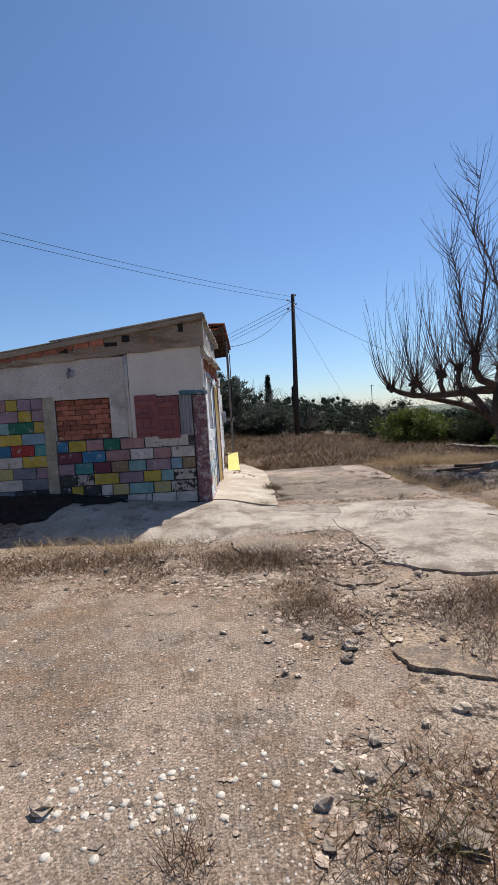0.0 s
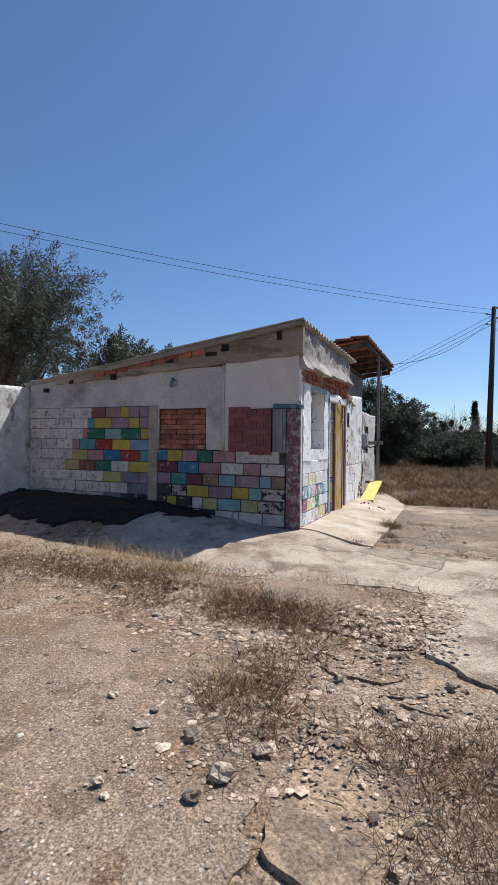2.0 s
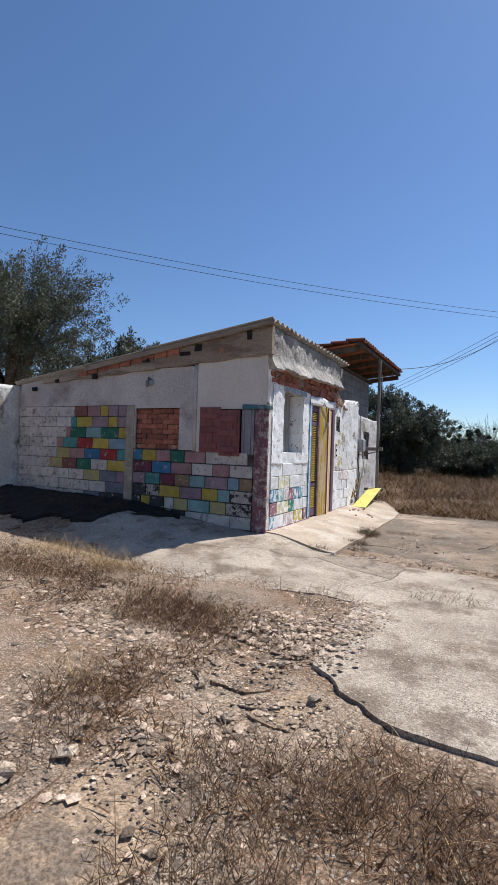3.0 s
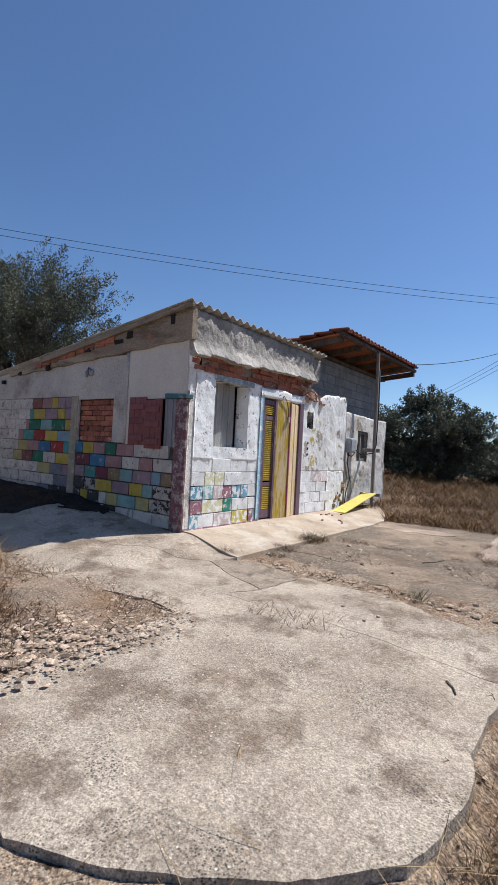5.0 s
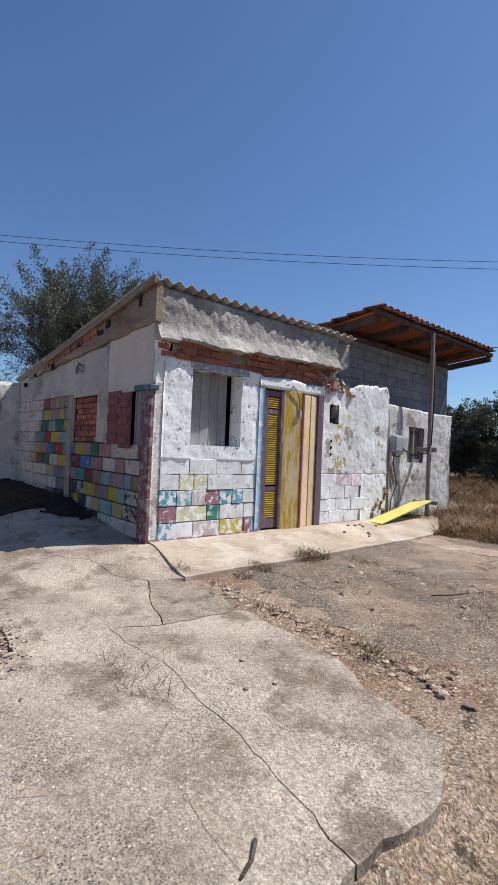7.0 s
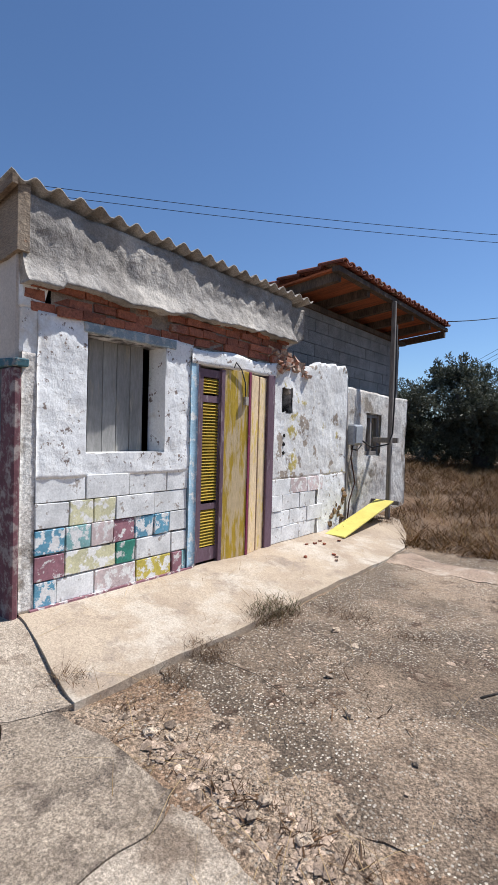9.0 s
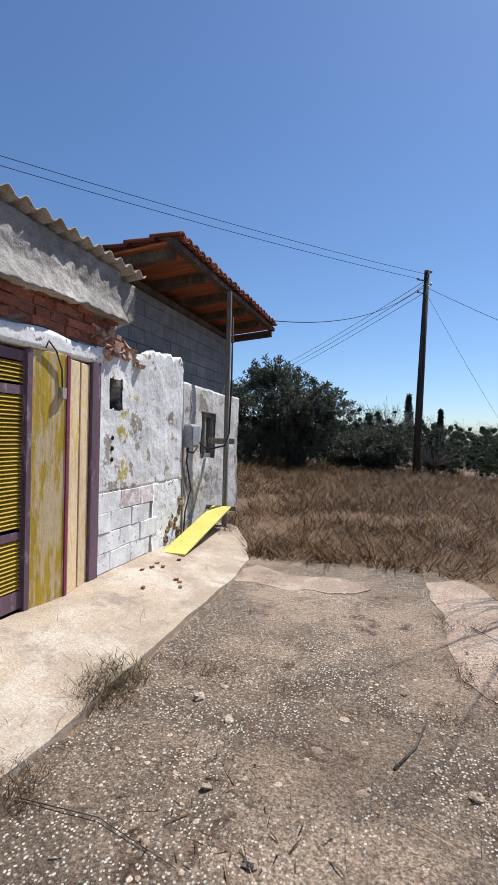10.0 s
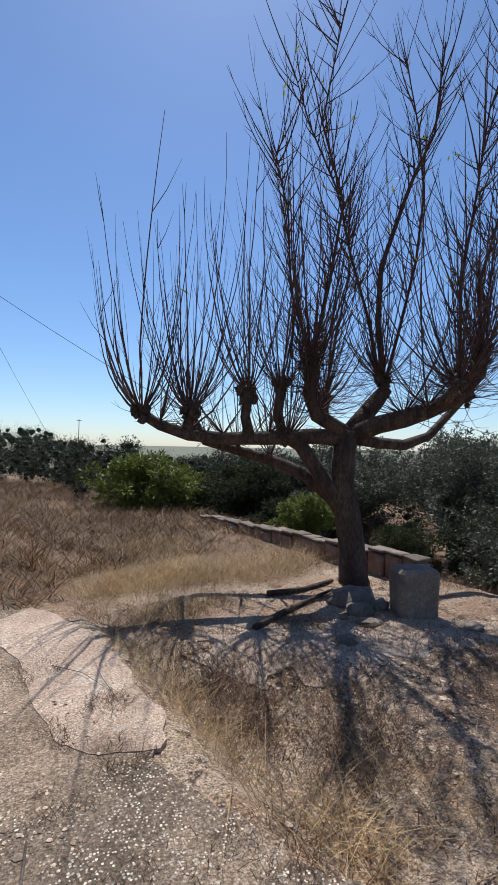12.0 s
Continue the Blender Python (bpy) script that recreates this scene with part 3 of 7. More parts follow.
slab("pavement_12", SLAB_APRON, lambda x, y: height(x, y) + 0.023 - 0.011 * ease(x, 0.2, 1.1), 0.10, M_CONCRETE, "pale concrete apron at the house corner", seed=2, jag=0.045)
slab("pavement_13", SLAB_SHARD, lambda x, y: height(x, y) + 0.014, 0.10, M_TAN, "broken tan slab shard among weeds", seed=13, jag=0.05, rough=0.02)
slab("pavement_9", SLAB_C2, level(0.023), 0.10, M_EDGING, "pale broken concrete edging along the yard slab", seed=6, jag=0.05, rough=0.010)
slab("pavement_4", SLAB_C, lambda x, y: 0.018 - 0.034 * (1 - ease(y, 7.8, 8.5)), 0.10, M_CONC_OLD, "worn gritty concrete yard slab with a ragged edge", seed=6, jag=0.05)
slab("pavement_5", SLAB_START, level(0.016), 0.09, M_CONC_PINK, "old gritty concrete slab spotted with lichen", seed=8, jag=0.09, rough=0.016)
slab("pavement_6", SLAB_STRIP, lambda x, y: 0.175 - 0.125 * ease(x, -0.6, 0.42), 0.14, M_STRIP, "cream cement walkway along the front wall", seed=10, jag=0.015, rough=0.007)
SLAB_D = [(0.294, 7.29), (0.97, 7.027), (1.318, 6.897), (1.37, 7.09), (1.34, 7.48), (1.27, 7.59), (0.74, 7.61), (0.4, 7.56)]
slab("pavement_10", SLAB_D, lambda x, y: height(x, y) + 0.023 - 0.011 * ease(x, 0.2, 1.1), 0.09, M_STAINED, "dark stained slab fragment between the slabs", seed=2, jag=0.045, rough=0.014)
slab("pavement_7", SLAB_TAN, lambda x, y: height(x, y) + 0.014, 0.12, M_TAN, "broken tan slab tilted beside weeds", seed=12, jag=0.09, rough=0.03)
slab("pavement_8", SLAB_MID, lambda x, y: height(x, y) + 0.016, 0.10, M_CONC_PINK, "broken pink-grey slab among weeds", seed=14, jag=0.06, rough=0.025)
SLAB_E = [(-0.25, 5.3), (0.2, 4.72), (1.0, 4.5), (1.335, 4.47), (1.205, 5.45), (1.17, 5.89), (0.8, 5.91), (0.0, 5.79), (-0.3, 5.76)]
slab("pavement_11", SLAB_E, lambda x, y: height(x, y) + 0.023 - 0.011 * ease(x, 0.2, 1.1) - 0.03 * (1 - ease(y, 4.7, 5.4)), 0.09, M_CONC_PINK, "crumbling pale slab remains under gravel", seed=23, jag=0.10, rough=0.022)
SLAB_ROCK = [(3.85, 10.6), (4.0, 11.45), (4.8, 11.35), (5.6, 11.0), (6.55, 10.7), (6.65, 10.2), (5.6, 10.0), (5.0, 10.15), (4.4, 10.15)]
slab("pavement_15", SLAB_ROCK, lambda x, y: height(x, y) + 0.010, 0.08, M_EDGING, "bare pale rock showing through the soil", seed=37, jag=0.25, rough=0.03)
SLAB_PALE = [(0.46, 11.75), (0.47, 12.45), (0.8, 12.3), (1.42, 12.25), (1.78, 11.95), (1.6, 11.74), (1.0, 11.65)]
slab("pavement_14", SLAB_PALE, level(0.024), 0.02, M_EDGING, "thin remains of a pale screed", seed=31, jag=0.12, rough=0.006)
SLABS = [SLAB_E, SLAB_D, SLAB_C, SLAB_A, SLAB_A2, SLAB_HOUSE, SLAB_APRON, SLAB_SHARD, SLAB_C2, SLAB_START, SLAB_STRIP, SLAB_TAN, SLAB_MID, SLAB_PALE]
TOPS = [0.010, 0.012, 0.018, 0.030, 0.030, 0.15, 0.15, 0.014, 0.026, 0.016, 0.13, 0.014, 0.016, 0.024]


# the soil lies a little lower under the slabs
under = np.zeros(GX.shape, bool)
for poly in SLABS:
    if poly in (SLAB_C, SLAB_C2, SLAB_START, SLAB_PALE):
        continue
    under |= inside(GX, GY, poly)
ground.data.vertices.foreach_set("co", np.stack([GX, GY, GZ - 0.012 * under], -1).astype(np.float32).ravel())
ground.data.update()


def footings(x, y):
    """The height of whatever lies underfoot."""
    x, y = np.asarray(x, float), np.asarray(y, float)
    land = height(x, y)
    z = land.copy()
    for poly, t in zip(SLABS, TOPS):
        top = land + 0.023 if poly in (SLAB_HOUSE, SLAB_APRON) else 0.175 - 0.125 * ease(x, -0.6, 0.42) if poly is SLAB_STRIP else t
        z = np.where(inside(x, y, poly), np.maximum(land, top), z)
    return z


def footing(x, y):
    return float(footings(np.array([x]), np.array([y]))[0])


# ---- house ----
house = thing("house", "single-storey abandoned house with painted blockwork and a lean-to roof", "house", at=(0, 0, 0))
WX, WY = -0.68, 7.82     # front and painted faces


def clad(x0, x1, z0, z1, holes, face, back, axis="x"):
    """One connected coat with openings: u runs along the wall, w up, between two depths."""
    us = sorted({x0, x1, *[h[i] for h in holes for i in (0, 1) if x0 < h[i] < x1]})
    ws = sorted({z0, z1, *[h[i] for h in holes for i in (2, 3) if z0 < h[i] < z1]})
    solid = lambda i, k: 0 <= i < len(us) - 1 and 0 <= k < len(ws) - 1 and not any(
        h[0] < (us[i] + us[i + 1]) / 2 < h[1] and h[2] < (ws[k] + ws[k + 1]) / 2 < h[3] for h in holes)
    nu, nw = len(us), len(ws)
    P = (lambda u, d, w: (u, d, w)) if axis == "x" else (lambda u, d, w: (d, u, w))
    V = [P(u, d, w) for d in (face, back) for u in us for w in ws]
    at = lambda i, k, b: b * nu * nw + i * nw + k
    F = []
    for i in range(nu - 1):
        for k in range(nw - 1):
            if not solid(i, k):
                continue
            F.append((at(i, k, 0), at(i + 1, k, 0), at(i + 1, k + 1, 0), at(i, k + 1, 0)))
            F.append((at(i, k, 1), at(i, k + 1, 1), at(i + 1, k + 1, 1), at(i + 1, k, 1)))
            if not solid(i - 1, k):
                F.append((at(i, k, 0), at(i, k + 1, 0), at(i, k + 1, 1), at(i, k, 1)))
            if not solid(i + 1, k):
                F.append((at(i + 1, k, 0), at(i + 1, k, 1), at(i + 1, k + 1, 1), at(i + 1, k + 1, 0)))
            if not solid(i, k - 1):
                F.append((at(i, k, 0), at(i, k, 1), at(i + 1, k, 1), at(i + 1, k, 0)))
            if not solid(i, k + 1):
                F.append((at(i, k + 1, 0), at(i + 1, k + 1, 0), at(i + 1, k + 1, 1), at(i, k + 1, 1)))
    used = sorted({v for f in F for v in f})
    slot = {v: i for i, v in enumerate(used)}
    return Geo().add([V[v] for v in used], [tuple(slot[v] for v in f) for f in F])


def roof_z(x):
    return 3.33 + (x + 0.62) * 0.125


# painted side wall: a core of masonry with openings
side_holes = [(-3.25, -2.31, 1.34, 2.03), (-1.88, -0.95, 1.31, 2.0)]
core = clad(-6.3, -0.70, 0.0, 2.62, side_holes, WY + 0.03, WY + 0.24)
core.add([(-6.3, WY + 0.03, 2.62), (-0.7, WY + 0.03, 2.62), (-0.7, WY + 0.03, 3.24), (-6.3, WY + 0.24, 2.62), (-0.7, WY + 0.24, 2.62), (-0.7, WY + 0.24, 3.24)],
         [(0, 1, 2), (5, 4, 3), (0, 2, 5, 3), (1, 4, 5, 2), (0, 3, 4, 1)])
side_wall = part("wall", core, M_MORTAR, house, "painted blockwork side wall")

# off-white plaster with stains; its base is also greyed for the wall's shade
M_GREYED = surface("shade_greyed_plaster", (0.55, 0.495, 0.445), (0.455, 0.40, 0.36), 1.4, (0.26, 0.215, 0.185), 1.0, (0.52, 0.66), 50, 0.25, bump=0.6, bump_scale=14, bump_dist=0.02, mottle=0.25)
part("plaster", clad(-6.3, -3.45, 2.09, 2.66, [], WY - 0.004, WY + 0.03), M_GREYED, side_wall, "stained off-white plaster")
part("plaster", clad(-3.45, -2.02, 1.34, 2.70, [(-3.25, -2.31, 1.30, 2.03)], WY - 0.004, WY + 0.03), M_GREYED, side_wall, "stained off-white plaster")
part("plaster", clad(-1.96, -0.72, 1.32, 2.86, [(-1.88, -0.70, 1.30, 2.0)], WY - 0.012, WY + 0.03), M_FLAT, side_wall, "smooth cream plaster field")
edge = Geo().tube([(-2.0, WY - 0.005, 1.33), (-1.985, WY - 0.006, 1.7), (-2.005, WY - 0.004, 2.2), (-1.99, WY - 0.003, 2.72)], 0.035, 7)
part("plaster_ridge", edge, M_GREYED, side_wall, smooth=True)

# beam band under the roof
band, n = Geo(), 24
for i in range(n + 1):
    x = -5.6 + 4.95 * i / n
    lo = 2.80 + (x + 0.7) * 0.055 + 0.012 * math.sin(x * 9)
    hi = max(roof_z(x) - 0.04, lo + 0.02)
    o = WY - 0.045 + 0.008 * math.sin(x * 7)
    band.v += [(x, o, lo), (x, o, hi), (x, WY + 0.05, hi), (x, WY + 0.05, lo)]
    if i:
        k = 4 * i
        band.f += [(k - 4 + a, k - 4 + (a + 1) % 4, k + (a + 1) % 4, k + a) for a in range(4)]
band.f += [(0, 1, 2, 3), (4 * n + 3, 4 * n + 2, 4 * n + 1, 4 * n)]
part("beam", band, M_BEAM, side_wall, "stained concrete ring beam under the roof")
# raised black blocks whose colour gives the dark of empty sockets
for x, z, w, h in ((-1.02, 3.12, 0.09, 0.16), (-1.95, 2.98, 0.12, 0.10), (-2.2, 2.9, 0.2, 0.07), (-5.85, 2.43, 0.10, 0.07), (-3.0, 2.84, 0.14, 0.06), (-4.2, 2.62, 0.12, 0.09), (-5.2, 2.58, 0.1, 0.06)):
    part("painted_socket_hole", Geo().box(x - w / 2, x + w / 2, WY - 0.062, WY - 0.03, z - h / 2, z + h / 2, 0.012), M_BLACK, side_wall)
for i in range(9):
    x = -3.75 - 0.26 * i + 1.2
    part("brick", Geo().box(x, x + 0.23, WY - 0.065, WY - 0.02, roof_z(x) - 0.19, roof_z(x) - 0.09, 0.006), M_BRICK, side_wall)

# bare wall lamp stub
lamp = thing("wall_lamp", "broken blue-grey lamp fitting on the side wall", "lamp")
part("backplate", Geo().blob((-2.92, WY - 0.02, 2.46), 0.05, 3), M_METER, lamp, smooth=True)
part("lamp_arm", Geo().tube([(-2.92, WY - 0.01, 2.50), (-2.93, WY - 0.07, 2.54), (-2.94, WY - 0.09, 2.47), (-2.94, WY - 0.09, 2.38)], [0.02, 0.02, 0.03, 0.018], 6), M_PLANKBLUE, lamp, smooth=True)


def course(parent, axis, start, widths, z0, h, face, mats, gap=0.010, jit=0.003):
    """One course of blocks: widths run along the axis from start, each with its colour."""
    u = start
    for w, c in zip(widths, mats):
        lo, hi = (u, u + w) if w > 0 else (u + w, u)
        u += w
        if c == " ":
            continue
        d = random.uniform(-jit, jit)
        lo, hi = lo + gap * 0.5, hi - gap * 0.5
        g = Geo()
        if axis == "x":
            g.box(lo, hi, face - 0.006 + d, face + 0.05, z0 + gap * 0.5, z0 + h - gap * 0.5, 0.004)
        else:
            g.box(face - 0.05, face + 0.008 + d, lo, hi, z0 + gap * 0.5, z0 + h - gap * 0.5, 0.005)
        mat = (PAINT if axis == "x" else FRONT)[c]
        part("block", g, mat, parent, bevel=0.004)


H = 0.195
ROWS_RIGHT = [("b.2 y.3 p.3 g.28 p.42 w.75", 0), ("m.42 b.4 p.42 w.4 p.3 w.41", 0), ("P.28 t.32 m.3 o.3 T.3 P.42 B.2 o.23", 0),
              ("k.3 K.3 y.42 P.42 y.3 T.22 K.39", 0), ("k.2 y.2 k.3 w.2 Y.28 T.42 Y.3 K.45", 0), ("k.42 w.42 k.3 w.42 w.42 w.37", 0)]
ROWS_LEFT = ["P.2 P.23 y.2 p.33 R.33", "P.2 y.23 P.4 y.4 t.15", "y.18 g.42 T.38 g.4 p.12", "B.4 y.4 r.4 t.38 p.17", "t.2 r.4 b.4 p.38 Y.36",
             "y.42 w.4 g.38 R.38 Y.35", "P.2 d.4 Y.4 w.4 w.38", "d.45 w.4 w.42 w.4", "k.2 k.4 d.4 w.42 w.4", "k.4 d.4 w.4 w.4"]
for k, (row, _) in enumerate(ROWS_RIGHT):
    cells = [(c[0], float(c[1:])) for c in row.split()]
    course(side_wall, "x", -3.27, [w for _, w in cells], 1.33 - H * (k + 1), H, WY, [c for c, _ in cells], gap=0.017)
for k, row in enumerate(ROWS_LEFT):
    cells = [(c[0], float(c[1:])) for c in row.split()]
    end = -3.45 - sum(w for _, w in cells)
    while end > -6.0:
        cells.append(("w", 0.40))
        end -= 0.40
    cells.append(("w", end + 6.3))
    many = len(row.split())
    course(side_wall, "x", -3.45, [-w for _, w in cells[:many]], 2.085 - H * (k + 1), H, WY, [c for c, _ in cells[:many]], gap=0.011)
    course(side_wall, "x", -3.45 - sum(w for _, w in cells[:many]), [-w for _, w in cells[many:]], 2.085 - H * (k + 1), H, WY, [c for c, _ in cells[many:]], gap=0.005)
part("pilaster", Geo().box(-3.45, -3.27, WY - 0.02, WY + 0.05, 0.1, 2.09, 0.004), M_PILASTER, side_wall, "khaki painted pilaster", bevel=0.008)

# bricked-up opening
recess = part("brick_infill", Geo().box(-3.25, -2.31, WY + 0.07, WY + 0.2, 1.34, 2.03), surface("infill_mortar", (0.2, 0.09, 0.06), (0.12, 0.06, 0.045), 6), side_wall, "bricked-up opening in rough red brick")
for r in range(8):
    z, x = 1.345 + r * 0.085, -3.25 - (0.11 if r % 2 else 0.0)
    while x < -2.32:
        a, b = max(x, -3.245), min(x + 0.215, -2.315)
        if b - a > 0.04:
            part("brick", Geo().box(a, b, WY + 0.045 + random.uniform(-0.012, 0.012), WY + 0.1, z, z + 0.072, 0.006), M_BRICK, recess)
        x += 0.225

# corner column, teal timber, boards, closed shutter
part("column", Geo().box(-0.90, -0.676, WY - 0.032, WY + 0.022, 0.08, 1.99, 0.006), M_PLUM, house, "peeling plum-painted corner column", bevel=0.012)
part("corner_stub", Geo().box(-0.86, -0.672, WY + 0.005, WY + 0.17, 2.07, 2.42, 0.03).box(-0.86, -0.69, WY + 0.005, WY + 0.25, 2.42, 2.68, 0.02), M_WHITE, house, bevel=0.02)
part("lintel", Geo().box(-1.12, -0.655, WY - 0.045, WY + 0.07, 2.0, 2.062, 0.016), M_TEALWOOD, house, "teal painted timber lintel end", bevel=0.008)
side_window = thing("window_1", "side window with one oxblood shutter closed and slate boards behind", "window", kind="structure")
for i in range(4):
    part("board", Geo().box(-1.14 + i * 0.055, -1.09 + i * 0.055, WY + 0.0 + 0.006 * (i % 2), WY + 0.03, 1.31, 1.99, 0.003), M_PLANKBLUE, side_window)
# black sheet behind the boards: the room's darkness as colour
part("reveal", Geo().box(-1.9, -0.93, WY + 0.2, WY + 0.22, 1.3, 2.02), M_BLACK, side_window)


def shutter_leaf(w, h, parent):
    g = Geo()
    for i in range(3):
        g.box(w * i / 3 + 0.003, w * (i + 1) / 3 - 0.003, 0, 0.022, 0, h)
    leaf = part("shutter", g, M_SHUTTER, parent, "oxblood plank shutter")
    for z in (0.10, h * 0.5, h - 0.14):
        part("cleat", Geo().box(0.03, w - 0.04, -0.022, 0.0, z - 0.045, z + 0.045, 0.003), M_SHUTTER, leaf, bevel=0.006)
    return leaf


for x, dz, turn in ((-1.89, 0.0, 0.0), (-1.52, -0.045, -5.0)):
    shutter_leaf(0.38, 0.71, side_window).matrix_basis = pose(x, WY - 0.03, 1.32 + dz, 0, 0, turn)

# ---- front wall ----
M_BROWNSTONE = surface("brown_rubble_stone", (0.33, 0.22, 0.12), (0.22, 0.145, 0.085), 9, bump=0.8, bump_scale=30, bump_dist=0.015, vary=0.3)
FRONT["d"] = paint("worn_grey_on_white", (0.42, 0.42, 0.44), (0.8, 0.79, 0.77), (0.47, 0.55))
front_holes = [(8.37, 9.19, 1.35, 2.33), (9.60, 10.80, 0.0, 2.24), (11.05, 11.28, 1.82, 2.13)]
core = clad(7.98, 12.75, 0.0, 2.40, [h if h[2] else (h[0], h[1], -1.0, h[3]) for h in front_holes], WX - 0.03, WX - 0.26, "y")
core.box(WX - 0.24, WX - 0.05, 7.86, 11.2, 2.40, 3.2)
M_JOINT = surface("smeared_joint", (0.62, 0.58, 0.54), (0.06, 0.05, 0.048), 7.0, None, grain=60, grain_amt=0.3, bump=0.6, bump_scale=30)
front_wall = part("wall", core, M_JOINT, house, "whitewashed front wall")


def rough_face(y0, y1, zlo, zhi, x, amp, step=0.04, depth=0.06, seed=1, scale=3.0, lean=lambda y, z: 0.0, holes=()):
    """A thick, uneven plaster coat on the front: a grid that swells in and out, closed at its rim."""
    ny, nz = max(2, int((y1 - y0) / step)), max(2, int((max(zhi(y0), zhi(y1)) - min(zlo(y0), zlo(y1))) / step))
    ys = np.linspace(y0, y1, ny + 1)
    V, F = [], []
    for i, y in enumerate(ys):
        a, b = zlo(y), zhi(y)
        for k in range(nz + 1):
            z = a + (b - a) * k / nz
            o = amp * float(fbm(y, z, scale, seed)) + 0.3 * amp * float(fbm(y, z, scale * 5, seed + 7)) + lean(y, z)
            V.append((x + o, y, z))
    nv = len(V)
    V += [(x - depth, v[1], v[2]) for v in V]
    w = nz + 1
    for i in range(ny):
        for k in range(nz):
            yc, zc = (V[i * w + k][1] + V[(i + 1) * w + k + 1][1]) / 2, (V[i * w + k][2] + V[(i + 1) * w + k + 1][2]) / 2
            if any(h[0] < yc < h[1] and h[2] < zc < h[3] for h in holes):
                continue
            F.append((i * w + k, (i + 1) * w + k, (i + 1) * w + k + 1, i * w + k + 1))
    for i in range(ny):
        for k in (0, nz):
            q = (i * w + k, (i + 1) * w + k, (i + 1) * w + k + nv, i * w + k + nv)
            F.append(q if k else q[::-1])
    for k in range(nz):
        for i in (0, ny):
            q = (i * w + k, i * w + k + 1, i * w + k + 1 + nv, i * w + k + nv)
            F.append(q if i else q[::-1])
    return Geo().add(V, F)


def flat(z):
    return lambda y: z


# lower blockwork: dark joints, worn colours
FRONT_ROWS = [(1.0, "w.41 w.41 w.42 w.26"), (0.8, "w.27 c.21 c.21 w.41 w.40"), (0.6, "b.24 t.22 q.21 p.22 b.21 b.18 w.22"),
              (0.4, "p.24 c.46 g.2 w.41 w.19"), (0.2, "b.18 w.32 q.41 y.40 p.13 t.06")]
for z, row in FRONT_ROWS:
    cells = [(c[0], float(c[1:])) for c in row.split()]
    k = (9.50 - 7.955) / sum(w for _, w in cells)
    course(front_wall, "y", 7.955, [w * k for _, w in cells], z - 0.02, 0.2, WX - 0.012, [c for c, _ in cells], gap=0.013 if z < 0.7 else 0.009, jit=0.008)
part("skirting", Geo().box(WX - 0.05, WX + 0.012, 7.93, 9.58, 0.1, 0.185, 0.006), FRONT["p"], front_wall, "mauve painted foot of the wall")
part("plaster", rough_face(7.955, 9.54, lambda y: 1.165 + 0.012 * float(fbm(y, 0, 6, 8)), flat(2.42), WX - 0.002, 0.017, step=0.027, seed=24, scale=4.5, holes=[(8.37, 9.19, 1.35, 2.33)]),
     M_WHITE, front_wall, "thick lumpy whitewashed plaster round the window", smooth=True)
part("plaster_edge", rough_face(7.845, 7.955, flat(0.18), flat(2.1), WX - 0.012, 0.012, step=0.025, seed=5), M_OLDWALL, front_wall, smooth=True)
part("plaster", rough_face(9.50, 9.60, flat(0.18), flat(2.3), WX + 0.012, 0.008, seed=15), M_SKYTRIM, front_wall, "sky-blue painted door surround", smooth=True)
part("lintel", Geo().box(WX - 0.2, WX + 0.015, 8.33, 9.30, 2.33, 2.415, 0.006), M_LINTEL, front_wall, "blue-grey timber lintel", bevel=0.006)
part("lintel", rough_face(9.50, 10.92, flat(2.235), lambda y: 2.39 + 0.02 * math.sin(y * 7), WX + 0.02, 0.012, seed=22, depth=0.2), M_WHITE, front_wall, "whitewashed door lintel", smooth=True)
# exposed brick band
for r in range(4):
    y = 7.9 - (0.1 if r % 2 else 0.0)
    while y < 10.95:
        w = 0.20 + random.uniform(-0.02, 0.03)
        z = 2.415 + r * 0.085 + random.uniform(-0.006, 0.006)
        if random.random() > 0.06:
            part("brick", Geo().box(WX - 0.1, WX + 0.005 + random.uniform(-0.025, 0.03), max(y, 7.86), y + w - 0.012, z, z + 0.072, 0.008), M_BRICK, front_wall)
        y += w
part("mortar", Geo().box(WX - 0.12, WX - 0.02, 7.87, 10.95, 2.4, 2.75), surface("brick_mortar", (0.36, 0.29, 0.23), (0.25, 0.2, 0.16), 6, bump=1, bump_dist=0.02), front_wall)


def eave_low(y):
    return 2.64 + 0.06 * float(ease(y, 8.8, 10.8)) + 0.03 * float(fbm(y, 0.0, 2.0, 31)) + 0.03 * float(fbm(y, 2.0, 9.0, 32)) - (0.05 if y < 8.1 else 0.0)


part("parapet", rough_face(7.83, 11.22, eave_low, lambda y: 3.235, WX + 0.01, 0.034, step=0.026, depth=0.2, seed=41, scale=5.5,
                           lean=lambda y, z: 0.11 * max(0.0, 1 - (z - eave_low(y)) / 0.22) ** 1.3 - 0.02 * max(0.0, (z - 2.9) / 0.3)), M_GREY, house, "rough grey rendered parapet", smooth=True)
part("parapet", rough_face(11.2, 11.6, lambda y: 2.62 + 0.5 * (y - 11.2), flat(3.2), WX - 0.07, 0.03, depth=0.15, seed=44), M_GREY, house, "rough grey rendered parapet end", smooth=True)
for i in range(26):
    y, z = random.uniform(12.25, 12.74), random.uniform(0.2, 0.75)
    if z < 0.2 + (y - 12.2) * 1.1:
        part("stone", Geo().blob((WX - 0.022, y, z), random.uniform(0.035, 0.06), i + 50, 4, 7, 0.35), M_BROWNSTONE, front_wall)
